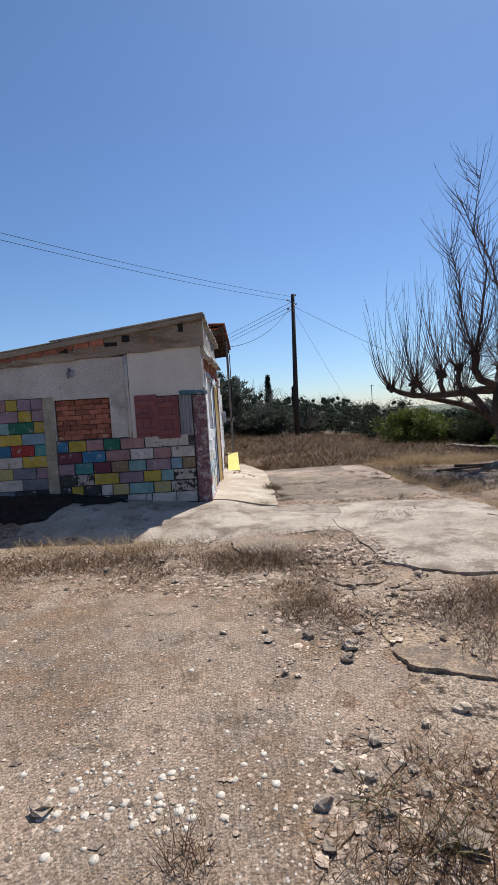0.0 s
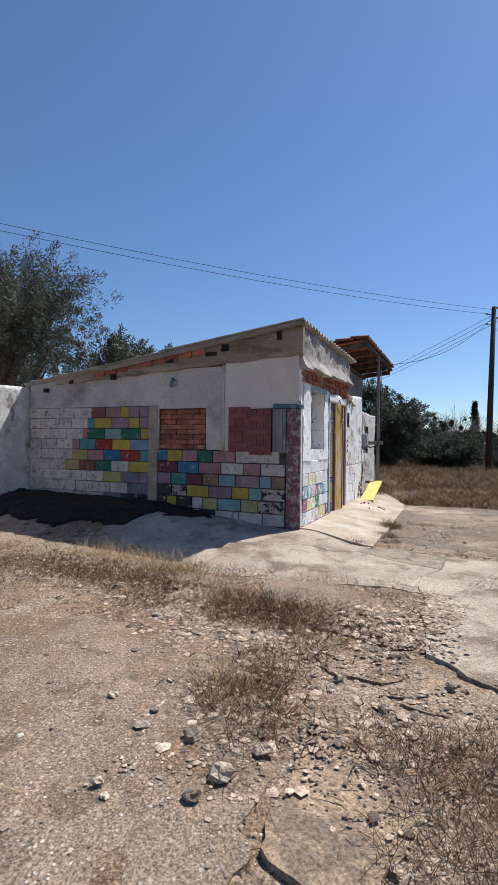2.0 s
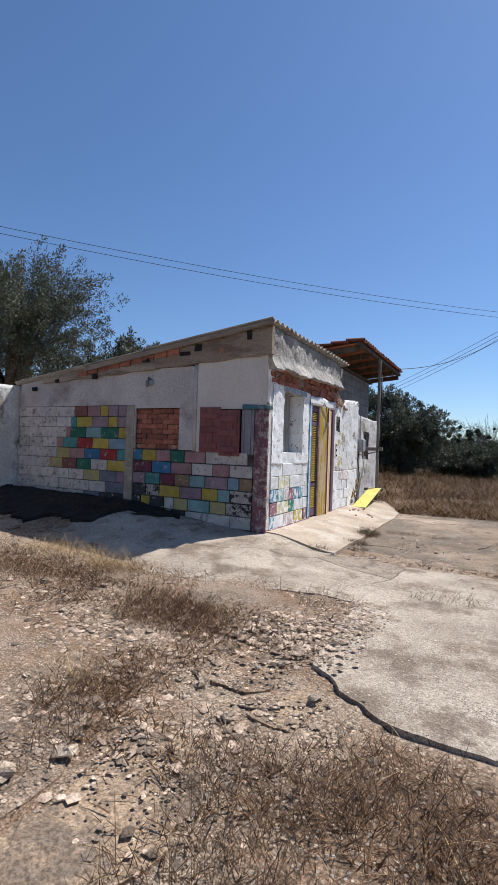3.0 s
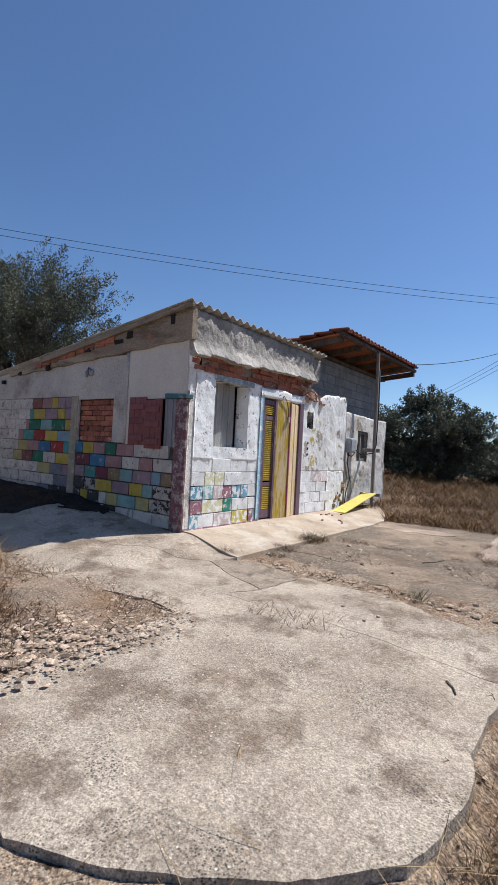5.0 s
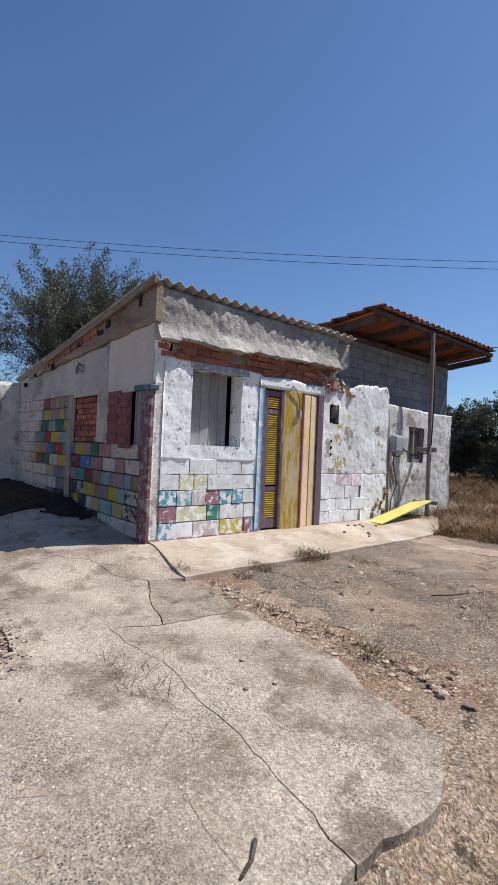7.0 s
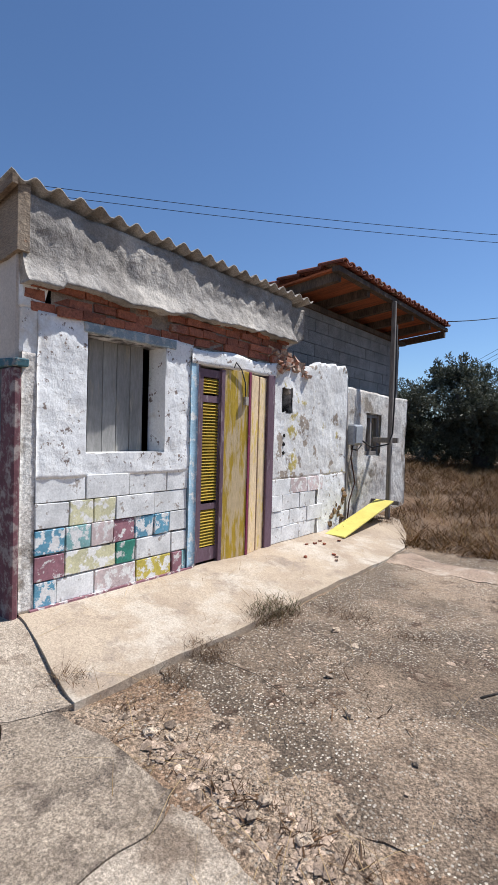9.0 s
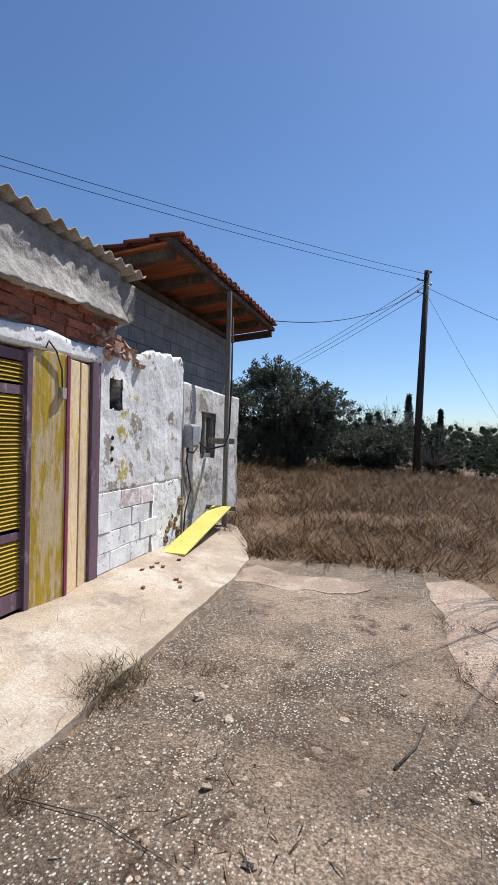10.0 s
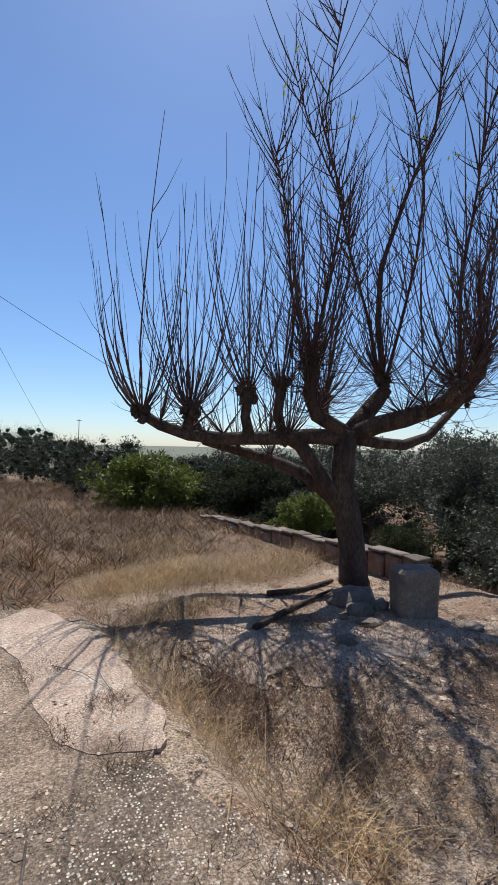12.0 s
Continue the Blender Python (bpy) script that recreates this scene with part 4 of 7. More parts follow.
# rubble where the band breaks off
M_RUBBLE = surface("broken_brick", (0.36, 0.17, 0.11), (0.42, 0.33, 0.26), 14, bump=0.6, vary=0.3)
for i in range(46):
    y, z = random.uniform(10.8, 11.62), random.uniform(2.36, 2.60)
    w, d, h = random.uniform(0.04, 0.09), random.uniform(0.03, 0.06), random.uniform(0.015, 0.035)
    f = part("brick_fragment", Geo().box(-w, w, -d, d, -h, h, 0.014), M_RUBBLE, house)
    f.matrix_basis = pose(WX - 0.06 + random.uniform(-0.07, 0.06), y, z - 0.16 * abs(y - 11.15), random.uniform(-35, 35), random.uniform(-35, 35), random.uniform(0, 180))


def ragged(y):
    return 2.36 + 0.22 * float(ease(y, 11.5, 12.0)) - 0.15 * float(ease(y, 12.66, 12.78)) + 0.05 * float(fbm(y, 3.0, 5, 77)) + 0.06 * float(fbm(y, 7.0, 14, 78))


part("plaster", rough_face(10.87, 12.76, flat(0.98), ragged, WX - 0.004, 0.020, step=0.032, depth=0.1, seed=51, scale=4.2, holes=[(11.05, 11.28, 1.82, 2.13)]),
     surface("patchy_whitewash", (0.85, 0.835, 0.81), (0.74, 0.72, 0.69), 2.5, (0.36, 0.30, 0.245), 3.4, (0.57, 0.60), 45, 0.15, mottle=0.2, bump=0.5, bump_scale=9, bump_dist=0.03,
             c4=(0.50, 0.40, 0.12), c4_scale=2.6, c4_range=(0.60, 0.66)), house, "patchy whitewash with ochre stains", smooth=True)
for r in range(4):
    y = 10.9
    while y < 11.9:
        w = 0.4 if (y > 10.95 or r % 2) else 0.22
        course(front_wall, "y", y, [w], 0.18 + r * 0.2, 0.2, WX - 0.008, [random.choice("wwwdwbwtdwcwwq")], gap=0.008, jit=0.004)
        y += w
part("plaster", rough_face(11.98, 12.76, flat(0.15), flat(0.99), WX - 0.002, 0.02, step=0.032, depth=0.1, seed=53, scale=4.2), M_WHITE, front_wall, "thick whitewash over rubble", smooth=True)
niche = thing("window_2", "small dark arched vent hole in the front wall", "window", kind="structure")
# black box whose colour makes the vent's shaded inside
part("dark_backing", Geo().box(WX - 0.3, WX - 0.16, 11.0, 11.33, 1.78, 2.18), M_BLACK, niche)
part("arch", Geo().box(WX - 0.12, WX - 0.02, 11.04, 11.09, 2.06, 2.15, 0.01).box(WX - 0.12, WX - 0.02, 11.24, 11.29, 2.06, 2.15, 0.01), M_OLDWALL, niche, bevel=0.015)
# black lumps on the plaster, coloured to look like shaded holes
for z in (1.53, 1.42, 1.31):
    part("vent_hole", Geo().blob((WX - 0.012, 11.12, z), 0.026, int(z * 10), 5, 8, 0.1), M_BLACK, front_wall)

# window with grey boards
window_front = thing("window_3", "deep window opening boarded with grey planks, left ajar", "window", kind="structure")
for i in range(5):
    y = 8.36 + i * 0.145
    part("board", Geo().box(-0.92, -0.895, y, y + 0.140, 1.35, 2.33, 0.003), M_PLANKGREY, window_front, bevel=0.003)
# black panel behind the planks, coloured as the unlit room
part("dark_backing", Geo().box(-1.2, -1.18, 8.3, 9.3, 1.3, 2.4), M_BLACK, window_front)
part("window_sill", Geo().box(WX - 0.26, WX - 0.014, 8.372, 9.188, 1.325, 1.352, 0.004), M_WHITE, window_front)
for a, b in ((8.34, 8.372), (9.188, 9.22)):
    part("reveal", Geo().box(WX - 0.26, WX - 0.012, a, b, 1.34, 2.34), M_WHITE, window_front)
part("frame", Geo().box(-0.93, -0.885, 8.365, 8.40, 1.35, 2.33), M_GREYPOST, window_front)

# folding door
door = thing("door_1", "old folding door with ochre louvres, purple frame and bare planks", "door", kind="structure")
part("jamb", Geo().box(-0.80, WX + 0.02, 10.745, 10.88, 0.15, 2.25, 0.004), M_PURPLE, door, "purple-brown door jamb", bevel=0.006)
part("jamb", Geo().box(-0.80, WX - 0.005, 9.595, 9.635, 0.18, 2.24, 0.003), M_PURPLE, door, bevel=0.004)
# black panel behind the door leaves for the unlit interior
part("dark_backing", Geo().box(-1.0, -0.985, 9.5, 10.9, 0.1, 2.3), M_BLACK, door)
lz = 0.20
louvre = part("louvre_leaf", Geo().box(-0.745, -0.70, 9.635, 9.70, lz, 2.2).box(-0.745, -0.70, 9.93, 9.99, lz, 2.2).box(-0.745, -0.70, 9.70, 9.93, lz, lz + 0.14)
              .box(-0.745, -0.70, 9.70, 9.93, 0.74, 0.80).box(-0.745, -0.70, 9.70, 9.93, 1.86, 1.93).box(-0.745, -0.70, 9.70, 9.93, 2.12, 2.2), M_PURPLE, door, "purple louvre frame")
slat = Geo().add([(-0.016, 0, 0.014), (0.016, 0, -0.014), (0.016, 0.23, -0.014), (-0.016, 0.23, 0.014), (-0.012, 0, 0.019), (0.02, 0, -0.009), (0.02, 0.23, -0.009), (-0.012, 0.23, 0.019)],
                 [(3, 2, 1, 0), (4, 5, 6, 7), (0, 1, 5, 4), (2, 3, 7, 6), (1, 2, 6, 5), (0, 4, 7, 3)]).mesh("slat", M_LOUVRE)
z = 0.365
while z < 2.11:
    if not (0.72 < z < 0.82 or 1.84 < z < 1.95):
        s = part("slat", slat, None, louvre)
        s.location = (-0.72, 9.70, z)
    z += 0.032
leaf_b = part("plank_leaf", Geo().box(0, 0.035, 0, 0.36, 0.0, 2.06), M_OCHRE, door, "ochre-stained board leaf", bevel=0.004)
leaf_b.matrix_basis = pose(-0.715, 9.99, 0.17, 0, 0, -9)
strip_b = part("stile", Geo().box(0, 0.045, 0.362, 0.385, 0.0, 2.06), M_MAGENTA, door, "magenta door edge")
strip_b.matrix_basis = pose(-0.715, 9.99, 0.17, 0, 0, -9)
stile = part("stile", Geo().box(-0.004, 0.05, -0.045, 0.0, 0.0, 2.05), M_PURPLE, door)
stile.matrix_basis = pose(-0.715, 10.0, 0.17, 0, 0, -9)
for y, w, x, m in ((10.385, 0.165, -0.655, M_PEACH), (10.575, 0.165, -0.69, M_PEACH)):
    q = part("plank", Geo().box(0, 0.03, 0, w, 0.0, 2.03), m, door, "bare peach-coloured plank", bevel=0.004)
    q.matrix_basis = pose(x, y, 0.175, 0, 0, 10)
for y, x in ((10.555, -0.70), (10.735, -0.735)):
    part("stile", Geo().box(x, x + 0.03, y, y + 0.018, 0.18, 2.2), M_MAGENTA, door)
# loose cable with a connector over the door
cable = thing("loose_cable", "black cable with a connector dangling over the door", "cable")
part("wire", Geo().tube([(WX + 0.04, 10.1, 2.25), (WX + 0.05, 10.12, 2.31), (WX + 0.06, 10.2, 2.24), (WX + 0.06, 10.27, 2.1), (WX + 0.06, 10.28, 1.95)], 0.007, 5), M_WIRE, cable, smooth=True)
part("connector", Geo().box(WX + 0.045, WX + 0.08, 10.26, 10.31, 1.86, 1.95, 0.005), M_CERAMIC, cable)

# lower end wall, set back a little
EX = -0.80
end_holes = [(13.62, 14.22, 1.22, 1.92)]
endg = clad(12.75, 15.4, 0.0, 2.2, end_holes, EX - 0.04, EX - 0.26, "y")
endg.box(-4.5, EX - 0.2, 15.2, 15.38, 0.0, 2.2)
end_wall = part("wall", endg, M_OLDWALL, house, "low end wall with flaking plaster")
part("plaster", rough_face(12.75, 15.4, flat(0.12), lambda y: 2.31 - 0.04 * float(ease(y, 13, 15)) + 0.02 * float(fbm(y, 1, 3, 5)), EX + 0.01, 0.03, step=0.04, depth=0.24, seed=61, scale=2.2,
                           holes=end_holes), M_OLDWALL, end_wall, "flaking grey-white plaster", smooth=True)
window_end = thing("window_4", "small barred window with a weathered timber frame", "window", kind="structure")
# black panel in the barred opening; its colour is the indoor shade
part("dark_backing", Geo().box(EX - 0.24, EX - 0.22, 13.55, 14.3, 1.15, 2.0), M_BLACK, window_end)
for a, b, c, d in ((13.62, 13.68, 1.22, 1.92), (14.16, 14.22, 1.22, 1.92), (13.68, 14.16, 1.86, 1.92), (13.68, 14.16, 1.22, 1.28), (13.89, 13.95, 1.28, 1.86)):
    part("frame", Geo().box(EX - 0.10, EX - 0.04, a, b, c, d, 0.003), M_GREYPOST, window_end, bevel=0.004)
part("pane", Geo().box(EX - 0.12, EX - 0.11, 13.68, 13.90, 1.28, 1.86), M_OLDWALL, window_end, "pale board in the frame")
pipe = thing("drainpipe", "dark down-pipe and cable on the end wall", "pipe")
part("pipe", Geo().tube([(EX + 0.05, 12.86, 2.2), (EX + 0.06, 12.85, 1.4), (EX + 0.05, 12.88, 0.7), (EX + 0.06, 12.87, 0.16)], 0.035, 7), M_GREYPOST, pipe, smooth=True)
part("cable", Geo().tube([(EX + 0.06, 13.1, 1.42), (EX + 0.05, 13.05, 1.2), (EX + 0.06, 13.2, 0.8), (EX + 0.06, 13.02, 0.5), (EX + 0.06, 12.98, 0.17)], 0.012, 5), M_RUST, pipe, smooth=True)
meter = thing("meter_box", "grey electric meter box on the end wall", "meter box")
part("case", Geo().box(EX + 0.02, EX + 0.2, 12.86, 13.14, 1.40, 1.72), M_METER, meter, bevel=0.02)
part("cover", Geo().box(EX + 0.2, EX + 0.215, 12.89, 13.11, 1.43, 1.69), M_METER, meter, bevel=0.006)
part("conduit", Geo().tube([(EX + 0.1, 12.95, 1.41), (EX + 0.1, 12.96, 1.34), (EX + 0.13, 13.1, 1.32), (EX + 0.13, 13.25, 1.40), (EX + 0.1, 13.3, 1.5)], 0.012, 6), M_WIRE, meter, smooth=True)

# lean-to roof of corrugated sheets
roof = part("roof", Geo().box(-6.3, -0.75, 8.0, 12.4, 2.40, 2.44), M_DARKWOOD, house, "corrugated cement lean-to roof")
wave, per = 0.028, 0.177
for s in range(5):
    y0, y1 = 7.72 + s * 0.76, 7.72 + (s + 1) * 0.76 + 0.06
    ys = np.arange(y0, y1 + 1e-6, per / 8)
    for a, b, lift in ((-0.61, -3.2, 0.0), (-3.05, -6.4, -0.025)):
        xs = np.linspace(a, b, 6)
        g = Geo()
        for x in xs:
            for y in ys:
                g.v.append((x + 0.015 * math.sin(s * 5 + a), y, roof_z(x) - 0.02 + lift - 0.03 * (s % 2) * 0.2 + wave * math.cos(2 * math.pi * (y - 7.72) / per) - 0.02 * ease(y, 8, 12)))
        k, w = len(g.v), len(ys)
        g.v += [(p[0], p[1], p[2] - 0.009) for p in g.v]
        for i in range(len(xs) - 1):
            for j in range(w - 1):
                q = (i * w + j, i * w + j + 1, (i + 1) * w + j + 1, (i + 1) * w + j)
                g.f += [q, tuple(v + k for v in q[::-1])]
        for j in range(w - 1):
            g.f += [(j, j + k, j + 1 + k, j + 1), ((len(xs) - 1) * w + j, (len(xs) - 1) * w + j + 1, (len(xs) - 1) * w + j + 1 + k, (len(xs) - 1) * w + j + k)]
        for i in range(len(xs) - 1):
            g.f += [(i * w, (i + 1) * w, (i + 1) * w + k, i * w + k), (i * w + w - 1, i * w + w - 1 + k, (i + 1) * w + w - 1 + k, (i + 1) * w + w - 1)]
        part("roof_sheet", g, M_SHEET, roof, smooth=True)
verge = Geo()
verge.add([(-0.6, WY - 0.10, roof_z(-0.6) - 0.10), (-4.4, WY - 0.10, roof_z(-4.4) - 0.14), (-4.4, WY - 0.10, roof_z(-4.4) - 0.05), (-0.6, WY - 0.10, roof_z(-0.6) - 0.035),
           (-0.6, WY - 0.06, roof_z(-0.6) - 0.10), (-4.4, WY - 0.06, roof_z(-4.4) - 0.14), (-4.4, WY - 0.06, roof_z(-4.4) - 0.05), (-0.6, WY - 0.06, roof_z(-0.6) - 0.035)],
          [(0, 3, 2, 1), (4, 5, 6, 7), (0, 1, 5, 4), (3, 7, 6, 2), (0, 4, 7, 3), (1, 2, 6, 5)])
part("verge_board", verge, M_BEAM, roof, "weathered verge board")
part("wall", Geo().box(-6.3, -6.1, 8.06, 12.4, 0.0, 2.55).box(-6.1, -0.95, 12.2, 12.4, 0.0, 2.38), M_OLDWALL, house, "rear wall")

# yard wall that runs forward from the house
yard_wall = part("wall_west", rough_face(3.0, 7.92, flat(0.2), lambda y: 2.52 - 0.12 * (7.8 - y) * 0.3, 0.0, 0.03, step=0.08, depth=0.25, seed=71, scale=1.5), M_OLDWALL, smooth=True)
yard_wall.location.x = -6.36
tagged(yard_wall, "whitewashed yard wall with black mould stains", "wall", kind="structure")

# ---- taller house behind, with a tiled roof ----
upper = thing("tiled_house", "bare grey blockwork house with an overhanging clay-tile roof", "house")
UX = -1.32
uwall = part("wall", Geo().box(UX - 0.2, UX - 0.02, 11.0, 16.2, 0.0, 3.62).box(-5.0, UX - 0.2, 16.0, 16.2, 0.0, 3.3).box(-5.0, UX - 0.2, 12.45, 12.65, 0.0, 3.3), M_MORTAR, upper, "unpainted grey blockwork")
for r in range(9):
    y, z = 11.0 - (0.2 if r % 2 else 0.0), 1.8 + r * 0.2
    while y < 16.2:
        a, b = max(y, 11.0), min(y + 0.4, 16.2)
        if b - a > 0.05:
            part("block", Geo().box(UX - 0.05, UX + random.uniform(-0.003, 0.003), a + 0.004, b - 0.004, z + 0.004, min(z + 0.196, 3.6), 0.002), M_BLOCK, uwall)
        y += 0.4


def tz(x):
    return 3.90 + (x + 0.44) * 0.10


troof = part("roof", Geo().add([(-0.48, 12.02, tz(-0.48) - 0.06), (-0.48, 16.66, tz(-0.48) - 0.06), (-5.4, 16.66, tz(-5.4) - 0.06), (-5.4, 12.02, tz(-5.4) - 0.06),
                               (-0.48, 12.02, tz(-0.48) - 0.03), (-0.48, 16.66, tz(-0.48) - 0.03), (-5.4, 16.66, tz(-5.4) - 0.03), (-5.4, 12.02, tz(-5.4) - 0.03)],
                              [(0, 3, 2, 1), (4, 5, 6, 7), (0, 1, 5, 4), (2, 3, 7, 6), (0, 4, 7, 3), (1, 2, 6, 5)]), M_EAVE, upper, "orange boarded eave under clay tiles")
tile = Geo()
for i in range(7):
    a = math.pi * i / 6
    for x, k in ((0.0, 1.0), (-0.42, 0.85)):
        tile.v.append((x, 0.085 * k * math.cos(a), 0.055 * k * math.sin(a)))
        tile.v.append((x, 0.071 * k * math.cos(a), 0.055 * k * math.sin(a) - 0.014))
for i in range(6):
    b = i * 4
    tile.f += [(b, b + 4, b + 6, b + 2), (b + 1, b + 3, b + 7, b + 5), (b, b + 1, b + 5, b + 4), (b + 2, b + 6, b + 7, b + 3)]
tile_mesh = tile.mesh("tile", M_TILE)
pan_mesh = Geo().add([(v[0], v[1], 0.02 - v[2] * 0.8) for v in tile.v], [f[::-1] for f in tile.f]).mesh("tile", M_TILE)
for i in range(22):
    y = 12.10 + i * 0.21
    for j in range(5):
        for me, dy, dz in ((tile_mesh, 0, 0.012), (pan_mesh, 0.105, 0.0)):
            t = part("tile", me, None, troof)
            x = -0.42 - j * 0.36
            t.matrix_basis = pose(x + random.uniform(-0.012, 0.012), y + dy, tz(x) + dz + 0.012, 0, 5.7 - 3.0, random.uniform(-2, 2))
rest = Geo()
for i in range(44):
    y = 12.10 + i * 0.105
    rest.tube([(-2.2, y, tz(-2.2) + 0.02), (-5.4, y, tz(-5.4) + 0.02)], 0.07, 6)
tagged(part("tiles", rest, M_TILE, troof), kind="stuff")
for i in range(6):
    y = 12.15 + i * 0.92
    part("rafter", Geo().add([(-0.55, y - 0.05, tz(-0.55) - 0.19), (-3.2, y - 0.05, tz(-3.2) - 0.19), (-3.2, y + 0.05, tz(-3.2) - 0.19), (-0.55, y + 0.05, tz(-0.55) - 0.19),
                             (-0.55, y - 0.05, tz(-0.55) - 0.06), (-3.2, y - 0.05, tz(-3.2) - 0.06), (-3.2, y + 0.05, tz(-3.2) - 0.06), (-0.55, y + 0.05, tz(-0.55) - 0.06)],
                            [(0, 3, 2, 1), (4, 5, 6, 7), (0, 1, 5, 4), (2, 3, 7, 6), (0, 4, 7, 3), (1, 2, 6, 5)]), M_DARKWOOD, upper)
part("eave_beam", Geo().box(-0.58, -0.47, 12.0, 16.7, tz(-0.5) - 0.10, tz(-0.5) - 0.03), M_DARKWOOD, upper, "weathered eave board")
part("wall_plate", Geo().box(UX - 0.1, UX + 0.06, 12.0, 16.4, 3.52, 3.60), M_DARKWOOD, upper)

# post and bracket, yellow board
post = thing("roof_post", "weathered grey post propping the tiled eave", "post")
part("shaft", Geo().box(-0.495, -0.43, 13.84, 13.905, 0.0, tz(-0.46) - 0.10, 0.006), M_GREYPOST, post, bevel=0.008)
part("bracket", Geo().box(EX, -0.36, 13.93, 13.99, 1.44, 1.53), M_GREYPOST, post, "grey cross bar from wall to post", bevel=0.006)
part("bracket", Geo().box(EX, -0.30, 13.93, 13.99, 0.40, 0.47), M_GREYPOST, post, "low cross bar", bevel=0.006)
part("cable", Geo().tube([(-0.40, 13.86, 3.4), (-0.40, 13.87, 2.4), (-0.41, 13.84, 1.6), (-0.46, 13.8, 1.42), (-0.62, 13.5, 1.36), (-0.68, 13.2, 1.5)], 0.014, 6), M_WIRE, post, smooth=True)
board = part("plank", Geo().box(-0.15, 0.15, 0, 1.80, -0.012, 0.012), M_YELLOWBOARD, bevel=0.004)
board.matrix_basis = pose(-0.42, 12.02, 0.165, 10.0, 0, 2)
tagged(board, "yellow painted board leaning on the low bar of the post", "board")

# ---- utility pole and wires ----
pole = thing("utility_pole", "dark wooden utility pole with insulators in dry grass", "utility pole")
PB = Vector((2.80, 26.5, float(height(2.8, 26.5))))
part("pole", Geo().tube([PB + Vector((0, 0, -0.3)), PB + Vector((0.06, 0, 3)), PB + Vector((0.18, 0, 8.0))], [0.15, 0.14, 0.10], 10), M_POLE, pole, smooth=True)
for k in range(4):
    z = 7.85 - 0.24 * k
    part("insulator", Geo().tube([PB + Vector((0.1, -0.02, z)), PB + Vector((-0.12 if k % 2 else 0.30, -0.1, z + 0.02))], [0.02, 0.02], 5)
         .blob(tuple(PB + Vector((-0.14 if k % 2 else 0.33, -0.1, z + 0.06))), 0.055, k), M_CERAMIC, pole, smooth=True)


def wire(a, b, sag, r=0.008, label="thin black overhead power cable"):
    a, b = Vector(a), Vector(b)
    pts = [a.lerp(b, i / 28) - Vector((0, 0, 4 * sag * (i / 28) * (1 - i / 28))) for i in range(29)]
    w = part("overhead_cable", Geo().tube(pts, r, 5), M_WIRE, smooth=True)
    return tagged(w, label, "cable", group="overhead cables")


top = PB + Vector((0.15, -0.05, 7.85))
far_end = top + Vector((math.cos(radians(231)), math.sin(radians(231)), 0)) * 45
wire(top, (far_end.x, far_end.y, 9.2), 1.05)
wire(top - Vector((0, 0, 0.24)), (far_end.x + 0.3, far_end.y, 8.95), 1.05)
for k in range(3):
    wire(top - Vector((0.1, 0, 0.30 + 0.22 * k)), (-22.0, 62.0, 5.9 - 0.4 * k), 0.8, 0.011)
wire(top - Vector((0, 0, 0.35)), (-0.5, 16.6, 4.0), 0.5, 0.010, "slack black service cable to the tiled roof")
wire(top - Vector((0, 0, 0.5)), (14.0, 20.5, 0.3), 0.25, 0.009, "black stay cable slanting down to the field")
wire(top - Vector((0, 0, 0.7)), (11.5, 44.0, -1.0), 0.3, 0.007, "thin stay cable behind the pole")


far_pole = thing("utility_pole", "slim distant utility pole on the wooded ridge", "utility pole")
fz = float(height(40.6, 152.0))
part("pole", Geo().tube([(40.6, 152.0, fz - 0.5), (40.6, 152.0, 8.7)], [0.14, 0.10], 6), M_POLE, far_pole)
part("crossarm", Geo().box(39.9, 41.3, 151.94, 152.06, 8.2, 8.34), M_POLE, far_pole)

# ---- vegetation ----
def blades(name, x, y, z, h, width, lean, mat, curl=0.5, seed=1):
    """One mesh of dry stalks: each a bent, tapering strip."""
    rng = np.random.default_rng(seed)
    n = len(x)
    az, ln = rng.uniform(0, 2 * np.pi, n), 0.35 * lean + np.abs(rng.normal(0, 0.7 * lean, n))
    face = az + rng.uniform(-1.5, 1.5, n) + np.pi / 2
    dx, dy = np.cos(az), np.sin(az)
    wx, wy = np.cos(face) * width, np.sin(face) * width
    V = np.empty((n, 7, 3))
    for i, (t, k) in enumerate(((0.0, 1.0), (0.4, 0.8), (0.75, 0.5))):
        out = h * (ln * t + curl * ln * t * t)
        up = h * t * np.sqrt(np.maximum(0.1, 1 - (0.6 * ln * t) ** 2))
        for s in (0, 1):
            q = (s * 2 - 1) * k * 0.5
            V[:, i * 2 + s] = np.stack([x + dx * out + wx * q, y + dy * out + wy * q, z + up - 0.01], -1)
    out = h * (ln + curl * ln)
    V[:, 6] = np.stack([x + dx * out, y + dy * out, z + h * np.sqrt(np.maximum(0.08, 1 - np.minimum(0.95, 0.6 * ln) ** 2))], -1)
    b = (np.arange(n) * 7)[:, None]
    F = np.concatenate([b + f for f in ([[0, 1, 3]], [[0, 3, 2]], [[2, 3, 5]], [[2, 5, 4]], [[4, 5, 6]])], 0)
    return quick_mesh(name, V.reshape(-1, 3), F, mat)


